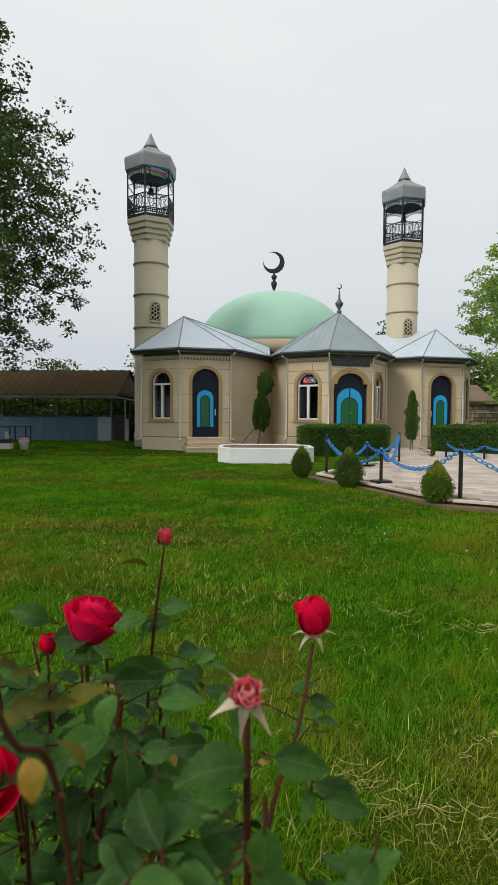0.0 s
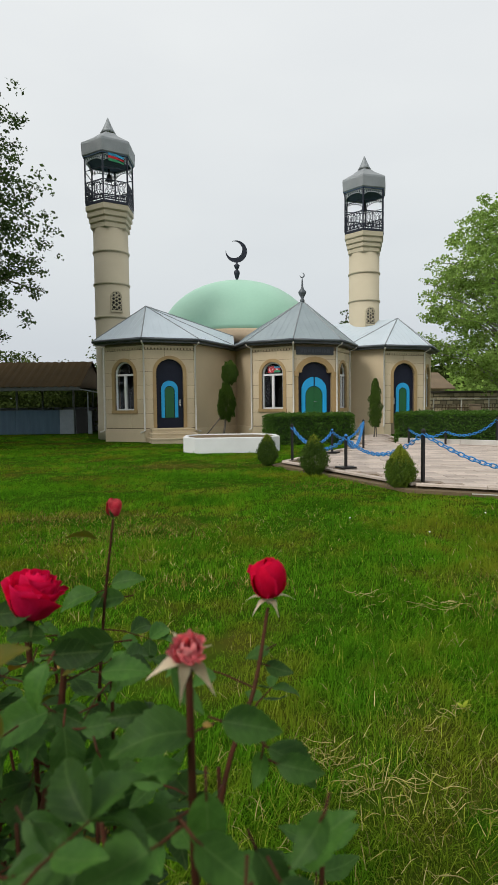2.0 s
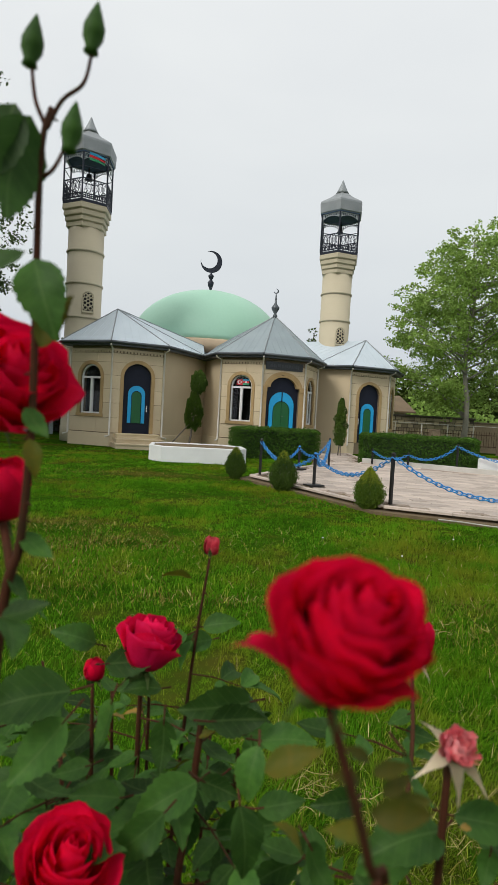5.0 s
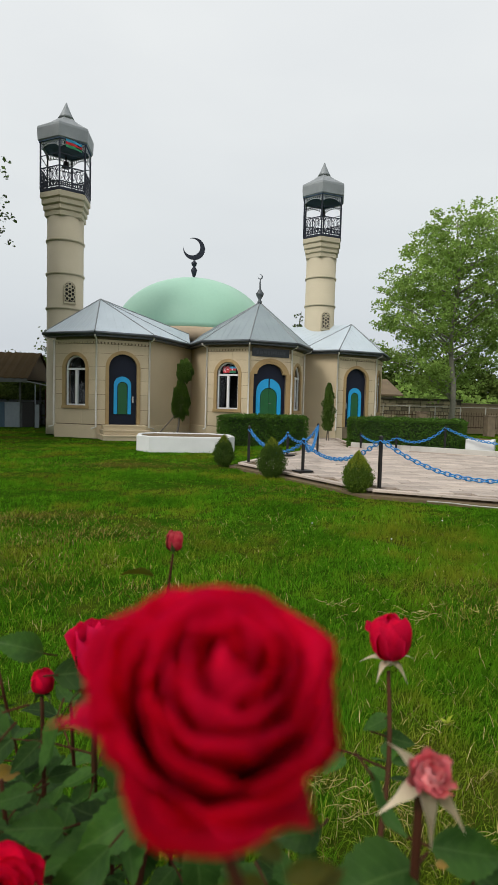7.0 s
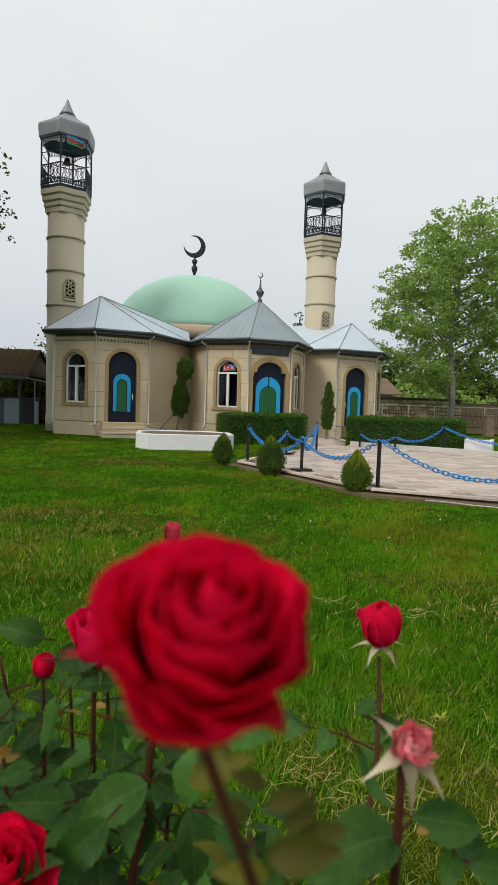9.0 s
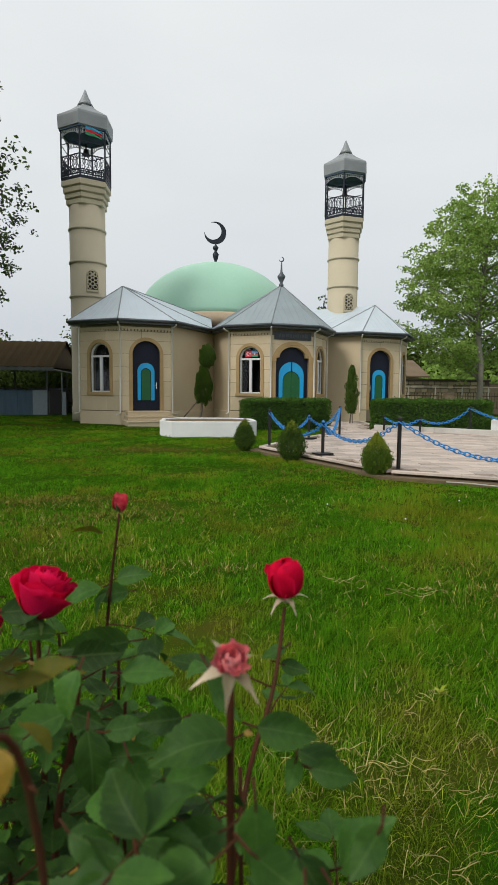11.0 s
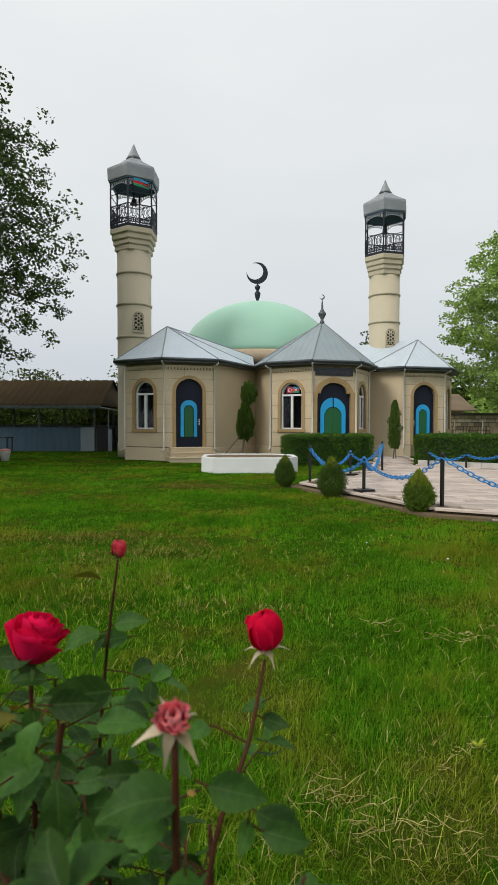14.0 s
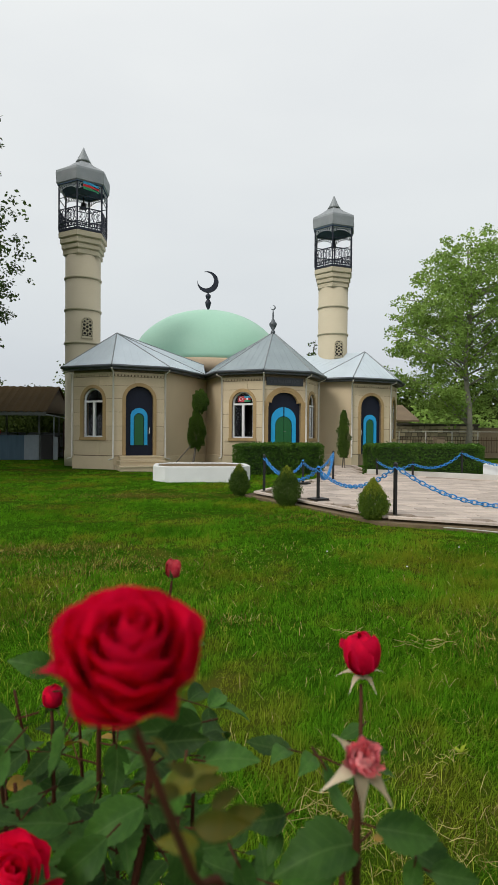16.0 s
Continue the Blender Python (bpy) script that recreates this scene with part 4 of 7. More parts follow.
tagged(part("soil_bank", prism(bmesh.new(), bank, -0.05, 0.025), SOIL), "strip of bare brown soil along the court", "soil", kind="structure")


def inside(p, poly):
    x, y = p
    c = False
    for (x0, y0), (x1, y1) in zip(poly, poly[1:] + poly[:1]):
        if (y0 > y) != (y1 > y) and x < (x1 - x0) * (y - y0) / (y1 - y0) + x0:
            c = not c
    return c


def kerbs():
    line = COURT + COURT[:1]
    for (x0, y0), (x1, y1) in zip(line, line[1:]):
        d = math.hypot(x1 - x0, y1 - y0)
        n = max(1, round(d / 1.0))
        for k in range(n):
            a, b = k / n, (k + 1) / n
            ang = math.degrees(math.atan2(y1 - y0, x1 - x0))
            bm = bmesh.new()
            box(bm, 0.003, d / n - 0.003, -0.03, 0.10, 0.062, 0.098, bevel=0.004)
            ob = part("kerb_stone", bm, PAVER, court, "weathered stone edging")
            ob.matrix_local = pose(x0 + (x1 - x0) * a, y0 + (y1 - y0) * a, 0, 0, 0, ang)


kerbs()
# raised planting edge behind the court
for (x0, y0), (x1, y1) in (((5.72, 17.3), (7.15, 16.0)), ((7.15, 16.0), (8.75, 14.5)), ((8.75, 14.5), (11.5, 12.6))):
    d = math.hypot(x1 - x0, y1 - y0)
    bm = bmesh.new()
    box(bm, 0.0, d, 0.10, 0.22, -0.05, 0.24, bevel=0.015)
    ob = part("border_kerb", bm, CONCRETE, None)
    ob.matrix_world = pose(x0, y0, 0, 0, 0, math.degrees(math.atan2(y1 - y0, x1 - x0)))
    tagged(ob, "low pale concrete edging beside the hedge", "kerb", kind="structure")


def post(x, y, top, plate=False, dark=True):
    p = thing("chain_post", "black steel post with blue chain on its top" if not plate else "short black steel post on a square base plate", "post", pose(x, y, 0.095, 0, 0, 20), "posts round the court")
    bm = bmesh.new()
    box(bm, -0.023, 0.023, -0.023, 0.023, 0.0, top - 0.095, bevel=0.004)
    part("shaft", bm, POST, p)
    bm = bmesh.new()
    lathe(bm, [(0.030, top - 0.097), (0.034, top - 0.085), (0.02, top - 0.06), (0.0, top - 0.055)], 10)
    part("cap", bm, CHAIN if plate else POST, p)
    if plate:
        bm = bmesh.new()
        box(bm, -0.16, 0.16, -0.13, 0.13, 0.0, 0.03, bevel=0.004)
        part("base_plate", bm, POST, p)
    return p


POSTS = {"a": (1.68, 12.12, 0.85), "b": (2.46, 10.39, 0.70), "c": (3.17, 8.34, 0.87), "d": (4.08, 15.2, 0.85), "e": (2.92, 13.83, 0.66), "f": (7.98, 15.42, 0.86), "g": (5.75, 6.80, 0.86), "i": (5.98, 16.98, 0.54), "j": (6.82, 16.2, 0.51), "h": (10.6, 13.3, 0.86)}
for k, (x, y, z) in POSTS.items():
    post(x, y, z, k in "be")


def link_mesh():
    bm = bmesh.new()
    ring = []
    for k in range(14):
        a = 2 * math.pi * k / 14
        ring.append((0.018 * (1 if math.cos(a) > 0 else -1) * (abs(math.cos(a)) > 0.3) + 0.018 * math.cos(a), 0.021 * math.sin(a), 0))
    tube(bm, ring, 0.0065, 5, closed=True)
    return mesh_of("link", smooth(bm), CHAIN)


LINK = link_mesh()


def chain(a, b, sag):
    """Oval links hanging between two post tops."""
    p, q = Vector((a[0], a[1], a[2] - 0.03)), Vector((b[0], b[1], b[2] - 0.03))
    ch = thing("chain", "bright blue painted steel chain sagging between posts", "chain", Matrix.Translation(p), "chains round the court")

    def at(t):
        return p.lerp(q, t) - Vector((0, 0, sag * 4 * t * (1 - t)))
    n = int(((q - p).length + sag * sag * 8 / 3 / (q - p).length) / 0.078)
    for k in range(n):
        m0, m1 = at(k / n), at((k + 1) / n)
        c = (m0 + m1) / 2
        d = (m1 - m0).normalized()
        rot = d.to_track_quat("X", "Z").to_matrix().to_4x4() @ pose(0, 0, 0, 90 * (k % 2) + 20)
        ob = part("link", LINK, None, ch)
        ob.matrix_local = Matrix.Translation(c - p) @ rot @ Matrix.Diagonal((1.4, 1.55, 1.55, 1))
    return ch


for a, b, s in (("a", "b", 0.34), ("b", "c", 0.32), ("a", "e", 0.34), ("e", "d", 0.30), ("c", "g", 0.52), ("i", "j", 0.20), ("j", "f", 0.26), ("f", "h", 0.40), ("b", "d", 0.40)):
    chain(POSTS[a], POSTS[b], s)

# white planting basin
BASIN = [(-0.56, 15.62), (1.42, 15.66), (1.88, 16.25), (1.88, 17.4), (1.3, 18.0), (-0.5, 18.0), (-0.92, 17.4), (-0.92, 16.2)]
basin = thing("planting_basin", "low white painted concrete octagonal basin on the lawn", "planter", pose(0, 0, 0))
inner = offset_line(BASIN, -0.13)
bm = bmesh.new()
n = len(BASIN)
rings = [[bm.verts.new((x, y, z)) for x, y in pts] for pts, z in ((BASIN, -0.1), (BASIN, 0.40), (offset_line(BASIN, -0.015), 0.415), (offset_line(BASIN, -0.115), 0.415), (inner, 0.40), (inner, 0.3))]
for a, b in zip(rings, rings[1:]):
    for k in range(n):
        bm.faces.new((a[k], a[(k + 1) % n], b[(k + 1) % n], b[k]))
part("rim", bm, POOLW, basin)
part("soil", prism(bmesh.new(), inner, 0.1, 0.385), SOIL, basin, "dark bare soil")
box2 = thing("white_basin", "white painted concrete planting box beside the hedge", "planter", pose(9.26, 15.2, 0, 0, 0, -35))
bm = bmesh.new()
box(bm, -0.62, 0.14, -0.45, 0.45, 0, 0.52, bevel=0.02)
part("body", bm, POOLW, box2)
bm = bmesh.new()
box(bm, -0.52, 0.04, -0.35, 0.35, 0.45, 0.53)
part("soil", bm, SOIL, box2)


# ---- shrubs ----
def hedge(name, p0, p1, depth, height, seed, label):
    """A clipped hedge from p0 to p1 along its front foot."""
    rng = np.random.default_rng(seed)
    (x0, y0), (x1, y1) = p0, p1
    L = math.hypot(x1 - x0, y1 - y0)
    m = pose(x0, y0, 0, 0, 0, math.degrees(math.atan2(y1 - y0, x1 - x0)))
    h = thing(name, label, "hedge", m, "hedges before the mosque")
    bm = bmesh.new()
    box(bm, 0.10, L - 0.10, 0.10, depth - 0.10, 0.0, height - 0.10, bevel=0.12)
    part("core", bm, HEDGECORE, h)
    N = int((L * height * 2 + L * depth + depth * height * 2) * 2200)
    areas = np.array([L * height, L * height, L * depth, depth * height, depth * height])
    side = rng.choice(5, N, p=areas / areas.sum())
    a, b = rng.random(N), rng.random(N)
    pts = np.zeros((N, 3))
    bump = 0.03 * np.sin(a * L * 7 + b * 5) + 0.02 * np.sin(a * L * 17 + b * 11)
    inn = -np.abs(rng.normal(0, 0.05, N)) + bump + rng.normal(0, 0.012, N) + (rng.random(N) < 0.02) * 0.05
    for k in range(5):
        w = side == k
        if k in (0, 1):
            pts[w] = np.stack([a[w] * L, (-inn[w] if k == 0 else depth + inn[w]), b[w] * height], 1)
        elif k == 2:
            pts[w] = np.stack([a[w] * L, b[w] * depth, height + inn[w]], 1)
        else:
            pts[w] = np.stack([(-inn[w] if k == 3 else L + inn[w]), a[w] * depth, b[w] * height], 1)
    # round the upper edges a little
    ex = np.minimum(pts[:, 0], L - pts[:, 0]).clip(0, 0.12)
    ey = np.minimum(pts[:, 1], depth - pts[:, 1]).clip(0, 0.12)
    pts[:, 2] -= np.maximum(0, pts[:, 2] - height + 0.1) * ((0.12 - ex) + (0.12 - ey)) * 4
    leaf_cloud("leaves", pts, rng.uniform(0.022, 0.042, N), HEDGE, h, "small glossy green leaves", seed, droop=0.0, up=0.3)
    return h


hedge("hedge", (1.84, 18.1), (4.80, 18.95), 0.9, 1.02, 11, "clipped dark green box hedge in front of the main door")
hedge("hedge", (5.72, 17.60), (8.84, 15.81), 0.9, 1.05, 12, "clipped dark green hedge behind the court's kerb")


def small_conifer(x, y, h, r, seed, gold):
    rng = np.random.default_rng(seed)
    c = thing("dwarf_thuja", "small egg-shaped golden green thuja on the lawn" if gold else "small pointed egg-shaped dark green thuja on the lawn", "shrub", pose(x, y, 0), "thujas beside the court")
    bm = bmesh.new()
    tube(bm, [(0, 0, -0.02), (0.01, 0, 0.12), (0, 0.01, h * 0.7)], [0.03, 0.025, 0.008], 7)
    part("trunk", bm, BARK, c)
    N = 18000
    t = rng.random(N) ** 1.05
    ang = rng.random(N) * 2 * np.pi
    swell = np.where(t < 0.36, 0.42 + 0.58 * np.sin(np.pi / 2 * np.clip(t / 0.36, 0, 1)), np.clip(1 - (np.clip(t - 0.36, 0, 1) / 0.66) ** 2.1, 0, 1))
    lump = 1 + 0.10 * np.sin(ang * 5 + t * 9) + 0.09 * np.sin(ang * 11 - t * 23) + 0.08 * np.sin(ang * 17 + t * 41) + rng.normal(0, 0.06, N)
    depth = np.sqrt(rng.uniform(0.35, 1.0, N))
    rr = r * swell * lump * depth
    spire = 0.05 * np.sin(ang * 7 + 1.3 * seed) * t * depth
    pts = np.stack([rr * np.cos(ang), rr * np.sin(ang), 0.02 + t * h * 0.97 + spire + rng.normal(0, 0.015, N)], 1)
    young = (t + 0.25 * rng.random(N) > (0.84 if gold else 1.02)) & (depth > 0.75)
    size = rng.uniform(0.007, 0.012, N)
    leaf_cloud("foliage", pts[~young], size[~young], THUJA if gold else CYPRESS, c, "dense upright scale foliage", seed, droop=0.0, up=1.9, long=3.6)
    leaf_cloud("new_growth", pts[young], size[young] * 0.9, THUJATIP, c, "yellow-green young tips", seed + 50, droop=0.0, up=2.2, long=4.2)
    return c


small_conifer(1.13, 12.05, 0.62, 0.215, 21, False)
small_conifer(1.82, 10.2, 0.69, 0.255, 22, False)
small_conifer(2.82, 8.35, 0.60, 0.225, 23, True)


def blob_leaves(rng, centre, radii, N, power=0.5):
    u = rng.normal(size=(N, 3))
    u /= np.linalg.norm(u, axis=1)[:, None]
    k = rng.uniform(0.5, 1.0, N)[:, None] ** power
    lump = (1 + 0.08 * np.sin(u[:, 0] * 9 + u[:, 2] * 7) + 0.06 * np.sin(u[:, 1] * 15))[:, None]
    return np.array(centre) + u * k * lump * np.array(radii)


topiary = thing("topiary", "two-tiered clipped cypress topiary against the beige wall", "shrub", pose(0.43, 20.6, 0))
bm = bmesh.new()
tube(bm, [(-0.18, 0.0, -0.02), (-0.08, 0, 0.5), (-0.02, 0.02, 1.1), (0.05, 0, 1.8), (0.14, 0, 2.6)], [0.045, 0.04, 0.035, 0.03, 0.015], 8)
part("trunk", bm, BARK, topiary)
rng0 = np.random.default_rng(31)
low = blob_leaves(rng0, (0, 0, 1.48), (0.34, 0.34, 0.72), 9000)
low[:, :2] *= (1.1 - 0.35 * np.clip((low[:, 2:] - 0.8) / 1.4, 0, 1))
leaf_cloud("lower_tier", low, rng0.uniform(0.016, 0.028, 9000), CYPRESS, topiary, "egg-shaped lower tier", 31, droop=0, up=1.8, long=3.4)
leaf_cloud("upper_tier", blob_leaves(rng0, (0.13, 0, 2.52), (0.30, 0.30, 0.42), 6000), rng0.uniform(0.016, 0.028, 6000), CYPRESS, topiary, "rounded upper tier", 32, droop=0, up=1.8, long=3.4)
stake = tagged(part("wooden_stake", tube(bmesh.new(), [(-0.55, 20.4, 0.0), (0.34, 20.55, 1.05)], 0.025, 6), BARK), "leaning weathered wooden stake propping the topiary", "stake")

cyp = thing("young_cypress", "slender young cypress beside the paved path", "tree", pose(6.0, 20.7, 0))
bm = bmesh.new()
tube(bm, [(-0.05, 0, 0), (0.0, 0, 0.6), (0, 0, 2.1)], [0.03, 0.022, 0.006], 7)
tube(bm, [(0.06, 0, 0), (0.03, 0, 0.6)], [0.02, 0.014], 6)
part("trunk", bm, BARK, cyp)
N = 7000
t = rng0.random(N)
ang = rng0.random(N) * 6.283
rr = 0.26 * np.sin(np.pi * np.clip(0.12 + t * 0.84, 0, 1)) ** 0.6 * (1.0 - 0.3 * t) * (1 + 0.45 * np.sin(t * 19) * np.sin(ang * 3 + t * 4)) * np.sqrt(rng0.random(N))
leaf_cloud("foliage", np.stack([rr * np.cos(ang), rr * np.sin(ang), 0.48 + t * 1.78], 1), rng0.uniform(0.016, 0.030, N), CYPRESS, cyp, "wispy upright foliage", 33, droop=0, up=1.8, long=3.6)


# ---- trees ----
def crown_radius(profile, z):
    """The crown's reach at height z, between the given heights and radii."""
    return float(np.interp(z, [h for h, r in profile], [r for h, r in profile], 0.0, 0.0))


def tree(name, x, y, label, trunk_top, profile, boughs, along, per, leaf, bark, leafmat, seed, trunk_r=0.3, clump_r=0.6, droop=0.10, lean=0.0, gap=0.0):
    """A trunk, boughs that reach to the crown's outline, and loose sprays of leaves along them."""
    rng = np.random.default_rng(seed)
    tr = thing(name, label, "tree", pose(x, y, 0))
    bm = bmesh.new()
    k = 8
    pts = [(0.12 * math.sin(i * 1.3), 0.1 * math.cos(i * 1.7), trunk_top * i / k - 0.1) for i in range(k + 1)]
    tube(bm, pts, [trunk_r * (1.25 if i == 0 else 1) * (1 - 0.8 * i / k) for i in range(k + 1)], 10)
    part("trunk", smooth(bm), bark, tr)
    zs = np.linspace(profile[0][0], profile[-1][0], 60)
    ws = np.array([crown_radius(profile, z) for z in zs])
    share = ws * np.linspace(0.7, 1.15, 60)
    sprays, sizes = [], []
    for b in range(boughs):
        z1 = float(rng.choice(zs, p=share / share.sum())) + rng.uniform(-0.2, 0.2)
        az = b * 2.399963 + rng.uniform(-0.3, 0.3)
        reach = crown_radius(profile, z1) * rng.uniform(0.80, 1.02)
        if reach < 0.3:
            continue
        if z1 < gap and math.sin(az) < -0.80:
            continue
        tip = np.array([reach * math.cos(az) + lean * min(1.0, max(0.0, (z1 - 4) / 8)), reach * math.sin(az), z1])
        z0 = min(trunk_top * 0.96, max(profile[0][0] * 0.7, z1 - (0.45 - droop) * reach * rng.uniform(0.7, 1.2)))
        foot = np.array([0.0, 0.0, z0])
        mid = foot * 0.45 + tip * 0.55 + np.array([0, 0, (0.10 + droop) * reach])
        if b < 44:
            bm = bmesh.new()
            tube(bm, [tuple(foot), tuple(foot * 0.6 + mid * 0.4), tuple(mid), tuple(tip)], [trunk_r * 0.36, trunk_r * 0.26, trunk_r * 0.15, 0.015], 6)
            part("limb", smooth(bm), bark, tr)
        n = max(3, int(along * reach / ws.max()))
        for q in range(n):
            f = 0.22 + 0.78 * ((q + rng.random()) / n) ** 0.8
            p = (1 - f) ** 2 * foot + 2 * f * (1 - f) * mid + f * f * tip
            p = p + rng.normal(0, 1, 3) * np.array([0.13, 0.13, 0.08]) * reach * (1.15 - 0.8 * f)
            sprays.append(p)
            sizes.append(clump_r * rng.uniform(0.55, 1.15) * (1.15 - 0.45 * f))
    out = []
    for p, r in zip(sprays, sizes):
        n = int(per * rng.uniform(0.6, 1.4) * (r / clump_r) ** 1.5)
        q = rng.normal(size=(n, 3))
        q *= (rng.random(n) ** 0.5 / np.linalg.norm(q, axis=1))[:, None] * np.array([r, r, r * 0.6])
        q[:, 2] -= 0.15 * (q[:, 0] ** 2 + q[:, 1] ** 2) / r
        out.append(p + q)
    out = np.concatenate(out)
    leaf_cloud("crown", out, rng.uniform(leaf * 0.7, leaf * 1.35, len(out)), leafmat, tr, "crown of many loose leaf sprays", seed)
    return tr


tree("broadleaf_tree", -13.3, 19.2, "tall dark broadleaf tree with ragged drooping outer branches", 16.5, ((2.8, 4.0), (3.9, 6.8), (5.3, 7.9), (6.6, 7.6), (8.3, 8.3), (9.6, 7.3), (11.9, 6.2), (13.9, 5.4), (15.5, 4.8), (17.6, 3.6), (19.5, 0.6)), 450, 20, 52, 0.082, BARK, LEAFDARK, 41, 0.45, 0.55, 0.16)
tree("plane_tree", 15.3, 28.8, "large light green plane tree before the stone wall", 11.6, ((2.7, 1.4), (3.2, 3.4), (4.2, 4.5), (5.6, 4.85), (7.1, 5.0), (8.1, 4.9), (9.0, 4.55), (9.8, 4.15), (10.8, 3.75), (11.5, 3.2), (12.1, 2.3), (12.5, 0.7)), 225, 15, 34, 0.098, PLANEBARK, LEAFLIGHT, 42, 0.17, 0.50, 0.0, 1.3, 6.2)
tree("far_conifer", 14.0, 60.0, "distant dark conifer top above the roofs", 10.0, ((3.0, 1.5), (6.0, 1.1), (9.0, 0.75), (11.2, 0.42), (12.2, 0.3)), 60, 5, 9, 0.16, BARK, LEAFDARK, 43, 0.14, 0.4)


def woods(name, x0, x1, y0, y1, zmax, n, leaf, mat_, seed, label, per=36):
    rng = np.random.default_rng(seed)
    cl = []
    for k in range(n):
        x, y = rng.uniform(x0, x1), rng.uniform(y0, y1)
        top = zmax * rng.uniform(0.55, 1.0) * (0.85 + 0.15 * math.sin(x * 0.9 + seed))
        for z in np.arange(0.3, top, 0.8):
            cl.append((x + rng.normal(0, 0.6), y + rng.normal(0, 0.6), z))
    cl = np.array(cl)
    pts = np.repeat(cl, per, 0) + rng.uniform(-1, 1, size=(len(cl) * per, 3)) * np.array([0.95, 0.95, 0.6])
    pts[:, 2] = np.abs(pts[:, 2])
    ob = leaf_cloud(name, pts, rng.uniform(leaf * 0.7, leaf * 1.3, len(pts)), mat_, None, label, seed, kind="stuff")
    return tagged(ob, category="foliage")


woods("shrub_belt", -26, -5.5, 35, 40, 5.2, 180, 0.13, FARWOOD, 51, "belt of mixed green bushes behind the shed", 64)
woods("corner_bush", -10.0, -5.6, 33.4, 34.8, 5.0, 30, 0.11, FARWOOD, 55, "dark green bushes between shed and mosque", 60)
woods("far_woods", 20, 60, 48, 60, 7.5, 150, 0.34, FARWOOD, 52, "distant wood behind the stone wall")
woods("far_trees", 12, 24, 38, 44, 4.0, 60, 0.24, LEAFLIGHT, 53, "bushes behind the tiled roof by the wall")
woods("tree_belt", -60, 40, 70, 80, 6.5, 200, 0.5, FARWOOD, 54, "far belt of trees along the horizon")

# ---- open shed ----
SM = pose(-7.05, 28.6, 0, 0, 0, -3)
shed = thing("open_shed", "long open shed with rusty brown roof and faded blue boarding", "shed", SM)
bm = bmesh.new()
LX = -17.0
n = 150
for half, (ya, za, yb, zb) in enumerate(((-0.75, 2.34, 1.6, 3.72), (1.6, 3.72, 4.2, 2.4))):
    prev = None
    for k in range(n + 1):
        x = LX + (0.55 - LX) * k / n
        o = 0.022 * math.sin(k * 1.9)
        cur = [bm.verts.new((x, ya, za + o)), bm.verts.new((x, yb, zb + o)), bm.verts.new((x, yb, zb + o + 0.012)), bm.verts.new((x, ya, za + o + 0.012))]
        if prev:
            bm.faces.new((prev[0], cur[0], cur[1], prev[1]))
            bm.faces.new((prev[3], prev[2], cur[2], cur[3]))
            bm.faces.new((prev[0], prev[3], cur[3], cur[0]))
            bm.faces.new((prev[1], cur[1], cur[2], prev[2]))
        prev = cur
part("roof", bm, SHEDROOF, shed, "corrugated rusty brown roof")
bm = bmesh.new()
box(bm, LX, 0.5, -0.74, -0.70, 2.16, 2.32)
part("fascia", bm, SHEDPOST, shed)
bm = bmesh.new()
slab = [(-0.70, 2.30), (4.1, 2.35), (1.6, 3.66)]
va = [bm.verts.new((0.46, y, z)) for y, z in slab] + [bm.verts.new((0.42, y, z)) for y, z in slab]
bm.faces.new(va[:3])
bm.faces.new(va[3:][::-1])
for k in range(3):
    bm.faces.new((va[k], va[(k + 1) % 3], va[(k + 1) % 3 + 3], va[k + 3]))
part("gable", bm, POST, shed, "dark boarded gable")
for k in range(22):
    bm = bmesh.new()
    x = -0.75 - k * 0.74
    box(bm, x - 0.735, x - 0.004, 0.0, 0.04, 0.0, 1.2 + 0.008 * (k % 3), bevel=0.006)
    part("board_panel", bm, SHEDBLUE, shed, "faded blue board")
bm = bmesh.new()
box(bm, -0.745, -0.05, -0.01, 0.045, 0.0, 1.22, bevel=0.006)
part("end_panel", bm, SHEDPALE, shed, "pale grey-blue end panel")
bm = bmesh.new()
box(bm, 0.0, 0.06, 0.1, 3.4, 0.0, 1.15)
part("side_wall", bm, SHEDPOST, shed)
bm = bmesh.new()
box(bm, LX, 0.2, 3.9, 4.0, 0.0, 1.35)
part("back_wall", bm, SHEDPOST, shed, "low dark back wall")
for x in (-0.06, -2.9, -5.8, -8.7, -11.6, -14.5):
    for y in (0.1, 3.7):
        bm = bmesh.new()
        box(bm, x - 0.045, x + 0.045, y - 0.045, y + 0.045, 0, 2.5)
        part("post", bm, SHEDPOST, shed, "grey steel post")
for y in (-0.1, 3.4):
    bm = bmesh.new()
    box(bm, LX, 0.4, y - 0.04, y + 0.04, 2.28, 2.38)
    part("beam", bm, SHEDPOST, shed)
bm = bmesh.new()
tube(bm, [(0.45, -0.7, 2.22), (1.4, 0.4, 2.02), (1.4, 2.5, 2.02)], 0.03, 6)
part("side_rail", bm, SHEDPALE, shed, "pale gable rail")
for x, y in ((0.6, 0.3), (1.35, 0.6)):
    bm = bmesh.new()
    tube(bm, [(x, y, 0), (x, y, 2.1)], 0.035, 6)
    part("post", bm, SHEDPALE, shed)

